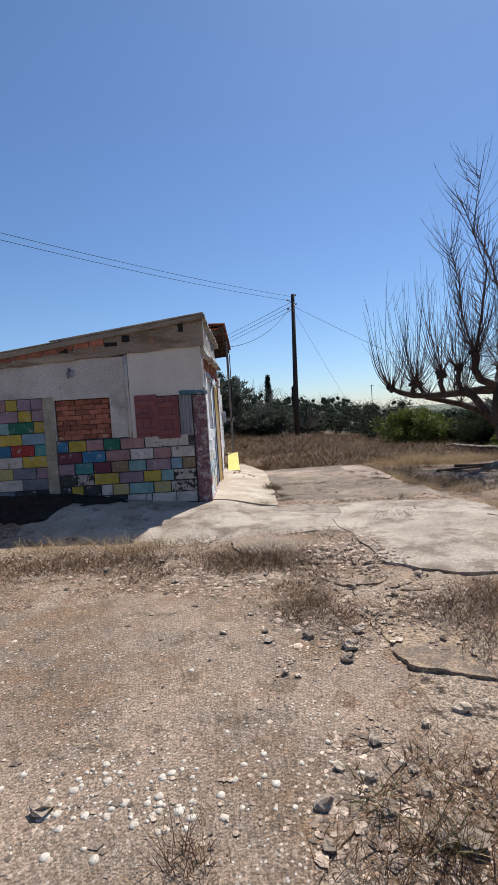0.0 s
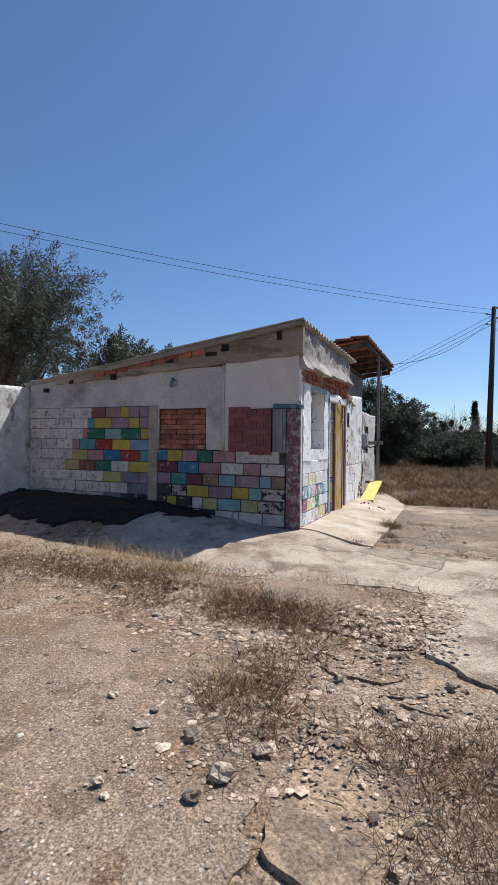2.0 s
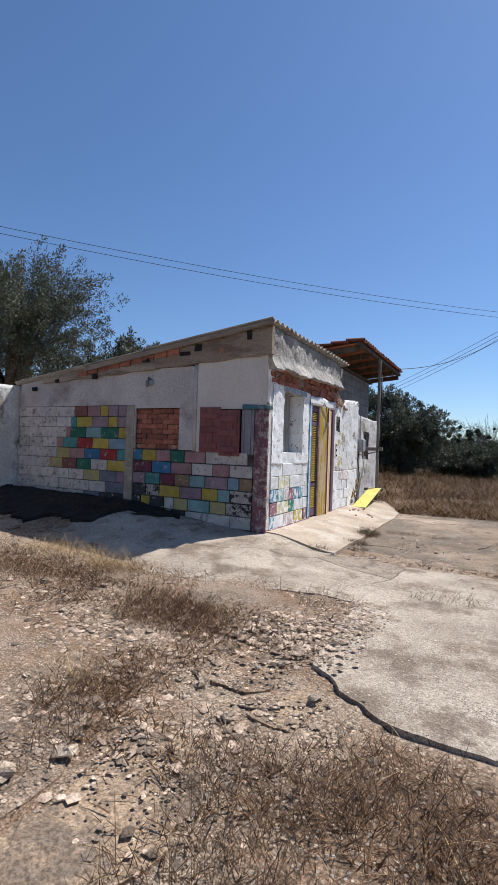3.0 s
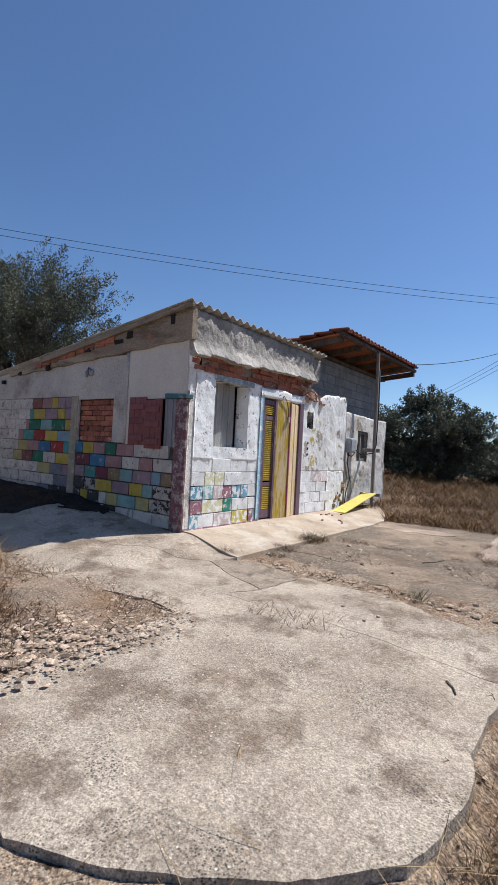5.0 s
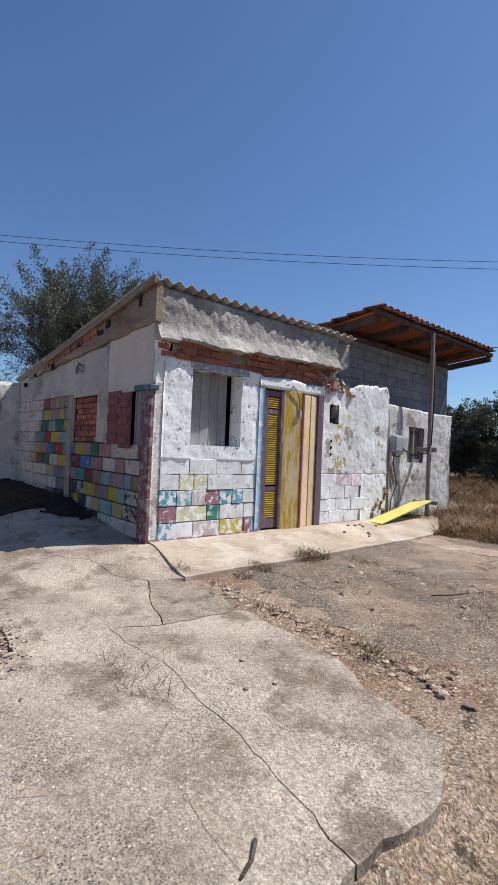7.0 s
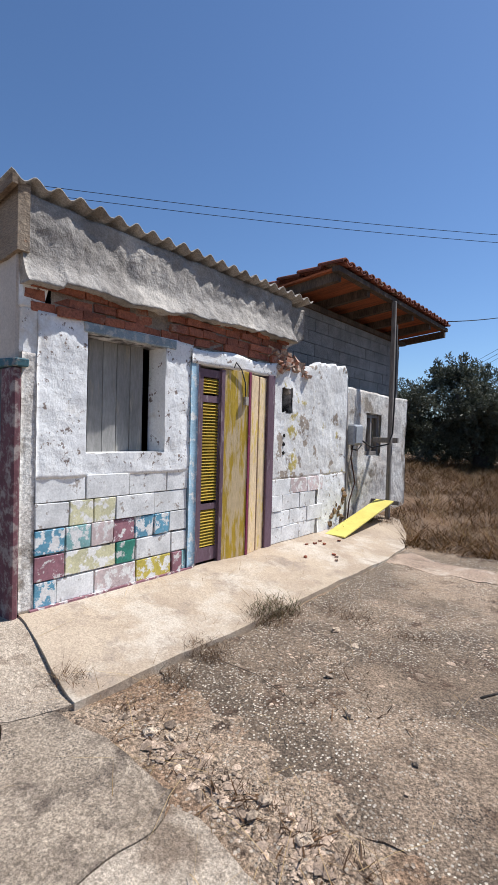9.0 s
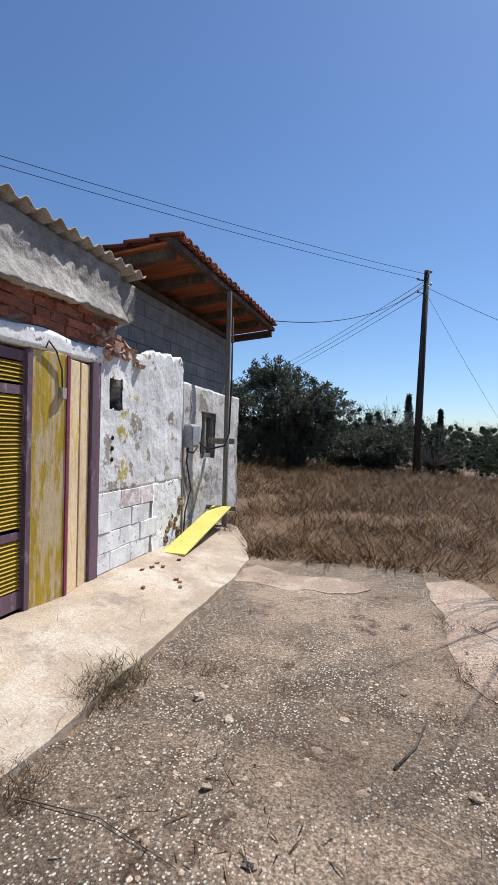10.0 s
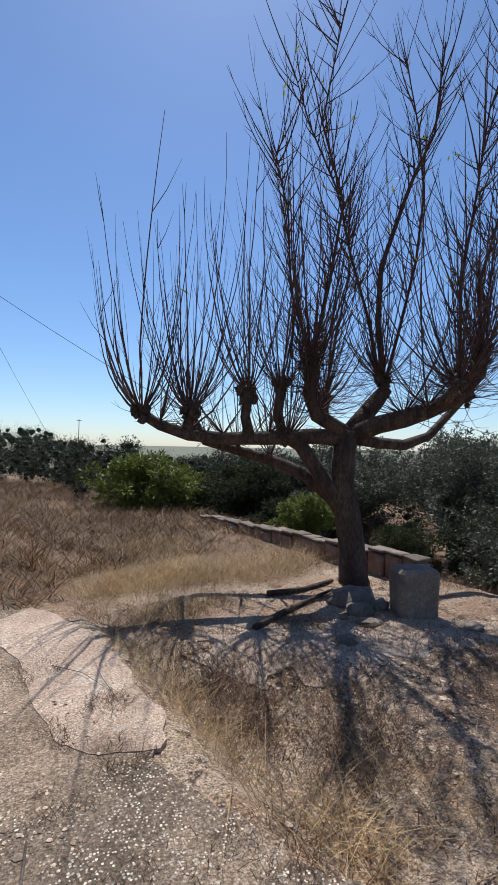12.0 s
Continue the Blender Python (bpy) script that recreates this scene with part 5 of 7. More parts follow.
def twiggy(x, y, z, h, mat, name, seed, per=5, width=0.004):
    """Branching withered stems: each stem carries side stalks."""
    rng = np.random.default_rng(seed)
    xs, ys, zs, hs = [x], [y], [z], [h]
    for k in range(per):
        t = rng.uniform(0.15, 0.8, len(x))
        xs.append(x + rng.normal(0, 0.035, len(x)) * (1 + t))
        ys.append(y + rng.normal(0, 0.035, len(x)) * (1 + t))
        zs.append(z + h * t * 0.7)
        hs.append(h * rng.uniform(0.2, 0.5, len(x)))
    return blades(name, np.concatenate(xs), np.concatenate(ys), np.concatenate(zs), np.concatenate(hs), width, 1.0, mat, 0.5, seed)


def off_slabs(x, y, keep_some=0.0, seed=0):
    rng = np.random.default_rng(seed)
    m = np.ones(len(x), bool)
    for poly in SLABS:
        m &= ~inside(x, y, poly)
    return m | (rng.uniform(0, 1, len(x)) < keep_some)


def patch(cx, cy, rx, ry, n, rng):
    a, r = rng.uniform(0, 2 * np.pi, n), np.sqrt(rng.uniform(0, 1, n)) * rng.uniform(0.6, 1.1, n)
    return cx + rx * r * np.cos(a), cy + ry * r * np.sin(a)


rng = np.random.default_rng(5)
# brown field beyond the yard: low tangled tufts
def tufts(n, spread, xr, yr, power, rng):
    cx, cy = rng.uniform(*xr, n), yr[0] + (yr[1] - yr[0]) * rng.uniform(0, 1, n) ** power
    per = 24
    k = np.repeat(np.arange(n), per)
    size = rng.uniform(0.45, 1.25, n)
    return cx[k] + rng.normal(0, spread, n * per) * size[k], cy[k] + rng.normal(0, spread, n * per) * size[k], size[k]


x, y, sz = tufts(5800, 0.14, (-4.5, 14), (12.9, 29), 1.25, rng)
m = off_slabs(x, y) & ~((x < -0.6) & (y < 16.4)) & (fbm(x, y, 0.55, 12) + rng.normal(0, 0.2, len(x)) > -0.33) & ~((x > 3.2 + (y - 13) * 0.1) & (y < 14 + (x - 3.3) * 0.2))
x, y, sz = x[m], y[m], sz[m]
h = rng.uniform(0.10, 0.34, len(x)) * sz * (0.9 + 0.035 * (y - 13))
tagged(new("dry_field_weeds", blades("dry_field_weeds", x, y, height(x, y), h, 0.013, 1.4, M_WEED, 0.4, seed=6)), "low tangled russet dry weeds filling the field", "weeds", kind="stuff")
x, y, sz = tufts(420, 0.10, (-3.5, 12), (13.2, 27), 1.2, rng)
m = off_slabs(x, y) & ~((x < -0.6) & (y < 16.4))
tagged(new("field_stalks", blades("field_stalks", x[m], y[m], height(x[m], y[m]), rng.uniform(0.15, 0.42, int(m.sum())) * sz[m], 0.005, 0.6, M_STRAW, 0.5, seed=16)), "pale dry stalks standing among russet weeds", "weeds", kind="stuff")
# straw litter lying flat on the soil
n = 9000
x, y = rng.uniform(-4, 7, n), rng.uniform(0.5, 13, n)
m = off_slabs(x, y, 0.10, 3) & ~((x < -0.7) & (y > 7.7))
x, y = x[m], y[m]
Z = footings(x, y)
tagged(new("straw_litter", blades("straw_litter", x, y, Z + 0.012, rng.uniform(0.04, 0.16, len(x)), 0.0035, 2.2, M_STRAW, 0.1, seed=18)), "dead straw littering the bare soil", "litter", kind="stuff")

# brittle dead leaves and stalk crumbs
lit = [(-0.6, 4.7, 1.5, 0.6, 3000), (-2.6, 5.1, 1.4, 0.7, 2600), (0.4, 3.6, 0.6, 0.5, 900), (1.5, 3.4, 0.8, 0.6, 1500), (2.4, 3.2, 0.8, 0.5, 1200), (4.4, 10.6, 1.0, 1.4, 2600), (5.6, 9.8, 1.2, 1.4, 1800), (4.2, 8.6, 0.7, 0.8, 700),
       (3.9, 5.6, 0.5, 1.2, 800), (1.2, 8.8, 0.7, 0.6, 160), (3.0, 9.1, 0.4, 0.4, 300), (0.7, 5.4, 0.7, 0.5, 500), (5.0, 12.2, 1.2, 0.5, 800), (0.55, 1.5, 0.35, 0.4, 300), (2.0, 7.76, 1.0, 0.13, 350), (0.8, 7.85, 0.4, 0.16, 120), (-0.4, 4.85, 1.5, 0.6, 4200), (-2.5, 5.2, 1.5, 0.6, 3600), (0.5, 4.0, 0.4, 0.5, 900), (3.75, 10.6, 0.4, 1.0, 1600), (5.4, 11.6, 1.0, 0.5, 900), (5.6, 9.4, 1.0, 0.6, 700), (3.8, 11.4, 0.5, 1.2, 900)]
X, Y = [np.concatenate(c) for c in zip(*[patch(*g[:4], int(g[4] * 0.55), rng) for g in lit])]
m = fbm(X, Y, 1.6, 33) + rng.normal(0, 0.15, len(X)) > -0.1
X, Y = X[m], Y[m]
tagged(new("leaf_litter", blades("leaf_litter", X, Y, footings(X, Y) + 0.012, rng.uniform(0.015, 0.05, len(X)), 0.009, 1.9, M_WEEDDARK, 0.2, seed=19)), "dead brown leaves strewn on the soil", "litter", kind="stuff")

# golden straw
gold = [(4.5, 13.4, 1.2, 0.6, 3000), (5.9, 13.0, 1.0, 0.5, 1300), (7.0, 13.4, 0.7, 0.4, 500), (3.4, 11.2, 0.2, 0.9, 420), (3.35, 10.0, 0.2, 0.8, 420), (3.5, 9.1, 0.25, 0.4, 330), (4.1, 9.2, 0.5, 0.6, 200), (4.1, 12.2, 0.7, 0.4, 500), (5.2, 13.6, 0.9, 0.7, 900), (5.2, 15.0, 1.0, 0.9, 900), (6.2, 13.2, 0.5, 0.3, 300), (4.3, 8.6, 0.4, 0.4, 120), (3.85, 8.2, 0.3, 0.4, 200),
        (-2.4, 5.75, 0.9, 0.25, 420), (-1.5, 5.55, 0.5, 0.25, 300), (0.2, 3.5, 0.18, 0.18, 90), (3.9, 6.9, 0.25, 0.5, 350), (3.78, 5.4, 0.16, 0.7, 420), (4.0, 6.1, 0.3, 0.5, 300), (4.6, 5.2, 0.5, 0.8, 300)]
X, Y = [np.concatenate(c) for c in zip(*[patch(*g, rng) for g in gold])]
h = rng.uniform(0.06, 0.26, len(X)) * np.where(Y > 12.0, 1.25, 1.0)
tagged(new("golden_grass", blades("golden_grass", X, Y, height(X, Y), h, 0.0042, 0.95, M_STRAW, 0.8, seed=7)), "clumps of bleached golden dry grass", "grass", kind="stuff")

# dark withered weeds in joints and on bare soil
dark = [(-0.1, 4.75, 0.7, 0.45, 1000), (3.7, 10.6, 0.3, 0.9, 700), (4.0, 9.5, 0.5, 0.4, 320), (5.8, 9.5, 0.8, 0.5, 260), (0.45, 3.8, 0.25, 0.5, 200), (0.3, 3.35, 0.22, 0.3, 160), (0.6, 3.15, 0.15, 0.4, 130), (1.5, 3.3, 0.42, 0.35, 420), (2.05, 3.45, 0.5, 0.42, 620), (2.6, 3.1, 0.5, 0.4, 500), (1.7, 2.7, 0.5, 0.4, 450),
        (0.5, 1.2, 0.35, 0.25, 260), (0.8, 1.6, 0.25, 0.35, 150), (-0.33, 1.35, 0.12, 0.08, 60), (-1.7, 5.0, 0.9, 0.4, 350), (3.75, 4.9, 0.22, 0.8, 900), (4.1, 5.6, 0.4, 0.9, 1400), (4.1, 6.8, 0.4, 0.5, 350),
        (9.8, 12.5, 1.8, 2.0, 1800), (8.0, 15.5, 0.6, 2.0, 700), (6.3, 14.5, 1.3, 1.6, 1400), (7.4, 11.4, 0.9, 0.7, 500), (6.8, 13.0, 1.0, 0.5, 500), (-1.9, 5.2, 1.2, 0.5, 500), (-3.6, 5.3, 1.2, 0.7, 420), (4.1, 10.2, 0.75, 1.3, 1500), (4.9, 9.0, 0.8, 0.9, 330), (5.2, 11.0, 0.8, 0.6, 450), (4.4, 12.3, 0.9, 0.35, 380), (5.6, 8.6, 0.8, 0.9, 260), (6.4, 9.4, 0.7, 0.6, 220), (9.3, 11.2, 1.5, 1.6, 1500), (8.0, 10.0, 0.9, 1.0, 500), (11.5, 11.0, 1.5, 1.5, 1200), (3.5, 12.4, 0.4, 0.6, 260),
        (0.46, 9.45, 0.2, 0.34, 420), (0.5, 8.6, 0.17, 0.15, 170), (1.2, 8.9, 0.4, 0.4, 60), (2.0, 6.3, 0.5, 0.08, 60), (0.6, 5.75, 1.0, 0.14, 70), (-0.9, 5.6, 0.8, 0.2, 160), (2.6, 9.2, 0.4, 0.3, 90), (3.1, 9.0, 0.25, 0.4, 160), (2.75, 10.0, 0.1, 0.5, 60), (5.5, 10.2, 1.2, 1.1, 500), (0.2, 7.75, 0.12, 0.1, 60), (0.62, 8.2, 0.15, 0.12, 70), (1.9, 7.8, 0.8, 0.09, 150), (-0.35, 13.9, 0.3, 0.6, 260), (-0.5, 14.9, 0.3, 0.7, 320), (-0.6, 12.5, 0.06, 0.3, 60),
        (-3.0, 4.6, 1.2, 0.6, 320), (2.95, 10.6, 0.1, 0.18, 40), (2.7, 11.3, 0.12, 0.2, 40), (2.4, 9.8, 0.14, 0.1, 26), (1.47, 9.83, 0.2, 0.08, 70), (0.95, 9.88, 0.3, 0.12, 110), (2.54, 10.4, 0.07, 0.25, 60), (2.47, 11.25, 0.06, 0.3, 50), (2.84, 10.58, 0.12, 0.15, 50), (2.8, 9.95, 0.2, 0.06, 70), (-3.8, 7.2, 1.2, 0.35, 500), (0.7, 4.55, 0.7, 0.2, 200)]
dark = [(*q[:4], int(q[4] * 0.7)) for q in dark]
X, Y = [np.concatenate(c) for c in zip(*[patch(*g, rng) for g in dark])]
Z = footings(X, Y)
h = rng.uniform(0.04, 0.19, len(X)) * np.where((X > 0.1) & (X < 3.2) & (Y > 7.6), 0.55, 1.0)
tagged(new("withered_weeds", twiggy(X, Y, Z, h, M_WEEDDARK, "withered_weeds", 8, 3, 0.0036)), "tangles of withered brown weeds in the cracks", "weeds", kind="stuff")
green = [(0.42, 9.5, 0.14, 0.26, 60), (0.62, 1.35, 0.05, 0.05, 16), (0.4, 1.55, 0.05, 0.05, 12), (2.55, 7.72, 0.07, 0.05, 18), (6.3, 17.0, 0.5, 0.4, 150), (-0.55, 13.3, 0.1, 0.25, 90), (8.6, 14.3, 0.3, 0.3, 200), (9.3, 12.6, 1.4, 1.4, 700), (12.0, 11.5, 2.0, 2.0, 600), (9.5, 15.5, 1.0, 1.5, 500), (9.6, 9.8, 1.5, 1.4, 500)]
X, Y = [np.concatenate(c) for c in zip(*[patch(*g, rng) for g in green])]
Z = footings(X, Y)
tagged(new("green_weeds", twiggy(X, Y, Z, rng.uniform(0.05, 0.18, len(X)), M_WEEDGREEN, "green_weeds", 9, 4, 0.0055)), "small green weeds growing from the joints", "weeds", kind="stuff")


# stones and gravel
rock_meshes = [Geo().blob((0, 0, 0), 1.0, k + 3, 5, 7, 0.45, 0.5).mesh("stone", M_STONE) for k in range(6)]
places = [(0.33, 2.96, 0.05), (0.58, 2.79, 0.065), (0.53, 2.64, 0.05), (0.69, 3.02, 0.055), (1.48, 4.05, 0.05), (1.13, 4.38, 0.04), (0.84, 3.91, 0.06), (-0.95, 1.62, 0.05), (2.99, 5.58, 0.02), (2.14, 6.95, 0.022),
          (2.46, 6.92, 0.022), (2.42, 6.74, 0.02), (1.6, 8.6, 0.035), (0.9, 7.8, 0.04), (1.3, 8.9, 0.03), (0.05, 1.12, 0.035), (0.25, 1.05, 0.035), (-0.35, 1.0, 0.03), (3.3, 9.25, 0.045), (0.95, 1.25, 0.06), (0.3, 1.75, 0.03), (0.5, 1.9, 0.045), (0.62, 1.6, 0.04), (0.78, 2.0, 0.035), (0.9, 1.7, 0.04), (0.45, 1.5, 0.03), (0.2, 1.55, 0.05), (1.0, 2.1, 0.05), (0.7, 1.35, 0.06), (-1.05, 5.0, 0.05), (-1.6, 4.75, 0.06), (-0.8, 4.3, 0.05)]
for i in range(70):
    bx, by, sx, sy = random.choice([(0.2, 3.0, 0.5, 0.6), (-0.9, 4.6, 1.2, 0.5), (1.2, 3.9, 0.5, 0.5), (2.0, 7.8, 0.9, 0.15), (1.6, 9.3, 0.7, 0.8), (4.6, 10.4, 0.9, 0.9), (0.5, 1.4, 0.4, 0.3), (-2.5, 5.2, 1.0, 0.6)])
    places.append((random.gauss(bx, sx * 0.6), random.gauss(by, sy * 0.6), random.uniform(0.014, 0.04)))
for i, (px, py, r) in enumerate(places):
    s = new("stone", rock_meshes[i % 6])
    s.matrix_world = pose(px, py, footing(px, py) + r * 0.35, random.uniform(-15, 15), random.uniform(-15, 15), random.uniform(0, 360)) @ Matrix.Diagonal((r * 0.85, r * random.uniform(0.55, 0.9), r * 0.85, 1))
    tagged(s, "loose pale stone lying on the ground", "stone", group="loose stones")


def pebble_field(name, zones, r0, r1, mat, seed, flat=0.5):
    rng = np.random.default_rng(seed)
    X, Y = [np.concatenate(c) for c in zip(*[patch(*g, rng) for g in zones])]
    n = len(X)
    Z = footings(X, Y)
    base = np.array([(1, 0, 0), (0.3, 0.95, 0), (-0.8, 0.6, 0), (-0.8, -0.6, 0), (0.3, -0.95, 0), (0.1, 0.1, 1.0), (0, 0, -0.6)])
    tri = np.array([(0, 1, 5), (1, 2, 5), (2, 3, 5), (3, 4, 5), (4, 0, 5)])
    r, a = r0 + (r1 - r0) * rng.uniform(0, 1, n) ** 3, rng.uniform(0, 6.28, n)
    P = base[None] * (1 + rng.uniform(-0.3, 0.3, (n, 7, 3))) * r[:, None, None] * np.array([1, 1, flat])
    c, s = np.cos(a)[:, None], np.sin(a)[:, None]
    V = np.stack([P[..., 0] * c - P[..., 1] * s + X[:, None], P[..., 0] * s + P[..., 1] * c + Y[:, None], P[..., 2] + (Z + r * flat * 0.3)[:, None]], -1)
    F = (np.arange(n) * 7)[:, None, None] + tri[None]
    return quick_mesh(name, V.reshape(-1, 3), F.reshape(-1, 3), mat)


def lichen(zones):
    """Thin ragged discs that follow the slab."""
    rng = np.random.default_rng(12)
    X, Y = [np.concatenate(c) for c in zip(*[patch(*g, rng) for g in zones])]
    n, k = len(X), 9
    r = 0.006 + 0.017 * rng.uniform(0, 1, n) ** 2
    a = np.arange(k) / k * 6.283
    R = r[:, None] * rng.uniform(0.65, 1.15, (n, k))
    px, py = X[:, None] + R * np.cos(a), Y[:, None] + R * np.sin(a)
    z = lambda x, y: np.maximum(0.016 + 0.016 * fbm(x, y, 1.3, 8) + 0.0064 * fbm(x, y, 6, 11), height(x, y) + 0.016 * fbm(x, y, 11, 40, 2)) + 0.003
    V = np.concatenate([np.stack([X, Y, z(X, Y) + 0.001], -1)[:, None], np.stack([px, py, z(px, py)], -1), np.stack([px, py, z(px, py) - 0.02], -1)], 1)
    tri = np.array([(0, 1 + i, 1 + (i + 1) % k) for i in range(k)] + [(1 + i, 1 + k + i, 1 + (i + 1) % k) for i in range(k)] + [(1 + (i + 1) % k, 1 + k + i, 1 + k + (i + 1) % k) for i in range(k)])
    F = (np.arange(n) * (2 * k + 1))[:, None, None] + tri[None]
    return quick_mesh("lichen_spots", V.reshape(-1, 3), F.reshape(-1, 3), M_LICHEN)


zones = [(0.0, 5.8, 1.6, 0.30, 1500), (1.25, 5.0, 0.3, 0.8, 900), (-0.5, 4.7, 1.6, 0.7, 2600), (-2.4, 5.2, 1.4, 0.8, 2000), (0.4, 3.3, 0.7, 0.7, 1400), (1.3, 3.6, 0.7, 0.7, 1300), (0.9, 5.4, 0.7, 0.6, 1300), (2.0, 7.75, 1.1, 0.16, 1000), (1.5, 9.5, 1.0, 1.2, 1000),
         (0.5, 1.5, 0.5, 0.6, 1100), (-0.5, 1.6, 1.2, 0.8, 400), (4.6, 9.5, 1.3, 1.6, 2600), (5.4, 9.2, 1.3, 1.3, 2200), (4.6, 11.8, 1.2, 0.7, 1300), (3.9, 5.5, 0.4, 1.2, 800), (1.2, 2.7, 0.6, 0.6, 200), (6.3, 10.0, 1.0, 1.2, 900), (-1.0, 2.4, 2.0, 1.6, 500), (1.8, 10.5, 1.3, 2.2, 700), (2.4, 5.6, 1.1, 1.6, 60)]
tagged(new("gravel", pebble_field("gravel", [(*q[:4], int(q[4] * 1.5)) for q in zones], 0.0025, 0.015, M_GRAVEL, 11, 0.30)), "scattered gravel and broken stone chips", "gravel", kind="stuff")
rub = [(-0.5, 4.6, 1.7, 0.7, 1000), (-2.4, 5.2, 1.4, 0.8, 700), (0.5, 3.2, 0.6, 0.6, 300), (1.0, 4.8, 0.6, 0.8, 700), (1.3, 3.6, 0.6, 0.4, 300), (0.1, 4.0, 0.8, 0.4, 350), (0.9, 5.5, 0.6, 0.5, 120), (1.8, 7.78, 1.0, 0.14, 210), (2.6, 7.65, 0.6, 0.14, 110), (0.9, 7.8, 0.4, 0.14, 70),
       (0.6, 1.5, 0.5, 0.6, 130), (4.6, 10.7, 1.2, 0.8, 800), (5.4, 9.6, 1.3, 1.0, 700), (6.2, 10.4, 0.9, 0.8, 130), (3.85, 5.6, 0.3, 1.2, 110), (1.2, 2.9, 0.5, 0.6, 60), (1.6, 9.4, 1.0, 1.2, 50), (-1.2, 2.6, 1.6, 1.4, 60)]
tagged(new("rubble", pebble_field("rubble", rub, 0.007, 0.036, M_GRAVEL, 27, 0.42)), "small broken stones and concrete crumbs on the soil", "rubble", kind="stuff")
lich = [(-0.75, 1.68, 0.5, 0.32, 90), (-0.35, 1.65, 0.6, 0.25, 40), (-1.0, 1.15, 0.6, 0.2, 26), (0.1, 1.9, 0.7, 0.3, 14), (-0.4, 2.3, 1.2, 0.4, 16)]
tagged(new("lichen_spots", lichen(lich)), "white lichen spots on the old slab", "lichen", kind="stuff")
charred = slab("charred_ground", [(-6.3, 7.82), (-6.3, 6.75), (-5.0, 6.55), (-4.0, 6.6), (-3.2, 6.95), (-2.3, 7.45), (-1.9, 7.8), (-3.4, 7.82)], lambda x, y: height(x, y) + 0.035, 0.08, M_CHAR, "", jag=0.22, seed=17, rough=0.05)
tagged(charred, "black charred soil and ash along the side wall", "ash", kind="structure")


# ---- trees ----
def leaf_cloud(centres, radii, per, size, rng, spray=None):
    """Leaves in clumps: pointed diamonds strewn along short twigs round each clump's heart."""
    n = len(centres) * per
    c = np.repeat(np.asarray(centres), per, 0)
    r = np.repeat(np.asarray(radii), per)
    d = rng.normal(0, 1, (n, 3))
    d /= np.linalg.norm(d, axis=1)[:, None]
    p = c + d * (r * rng.uniform(0.25, 1.05, n) ** 0.7)[:, None]
    if spray is not None:
        w = np.asarray(centres) - np.asarray(spray) + rng.normal(0, 0.8, (len(centres), 3))
        w /= np.linalg.norm(w, axis=1)[:, None] + 1e-9
        w = np.repeat(w, per, 0)
        s = rng.uniform(-1.0, 1.5, n)
        p = c + d * (r * rng.uniform(0.1, 0.62, n) * np.clip(1.3 - 0.6 * s, 0.3, 1.2))[:, None] + w * (s * r)[:, None]
        d = d * 0.6 + w * 0.6
    ax = d * 0.7 + rng.normal(0, 0.6, (n, 3)) + np.array([0, 0, 0.15])
    ax /= np.linalg.norm(ax, axis=1)[:, None]
    sd = np.cross(ax, rng.normal(0, 1, (n, 3)))
    sd /= np.linalg.norm(sd, axis=1)[:, None] + 1e-9
    L = size * rng.uniform(0.6, 1.3, n)[:, None]
    V = np.stack([p, p + ax * L * 0.5 + sd * L * 0.16, p + ax * L, p + ax * L * 0.5 - sd * L * 0.16], 1)
    return V.reshape(-1, 3), np.arange(n * 4).reshape(n, 4)


ICO = [(0, 0, 1), (0, 0, -1)] + [(0.894 * math.cos(k * 1.2566 + o), 0.894 * math.sin(k * 1.2566 + o), h) for h, o in ((0.447, 0.0), (-0.447, 0.628)) for k in range(5)]
ICO_F = [(0, 2 + k, 2 + (k + 1) % 5) for k in range(5)] + [(2 + k, 7 + k, 2 + (k + 1) % 5) for k in range(5)] + [(7 + k, 7 + (k + 1) % 5, 2 + (k + 1) % 5) for k in range(5)] + [(1, 7 + (k + 1) % 5, 7 + k) for k in range(5)]


def hearts(centres, radii, share, rng):
    """The dense inside of each clump, too close-grown to see through, as uneven small solids."""
    n = len(centres)
    P = np.array(ICO)[None] * rng.uniform(0.6, 1.2, (n, 12, 1)) * (np.asarray(radii) * share)[:, None, None] + np.asarray(centres)[:, None]
    F = (np.arange(n) * 12)[:, None, None] + np.array(ICO_F)[None]
    return P.reshape(-1, 3), F.reshape(-1, 3)


def thicket(name, cs, rs, per, size, share, rng, label, category, mat):
    v, f = leaf_cloud(cs, rs, per, size, rng)
    v2, f2 = hearts(cs, rs, share, rng)
    tri = np.concatenate([f[:, [0, 1, 2]], f[:, [0, 2, 3]], f2 + len(v)])
    me = quick_mesh(name, np.concatenate([v, v2]), tri, mat)
    tagged(new(name, me), label, category, kind="stuff")


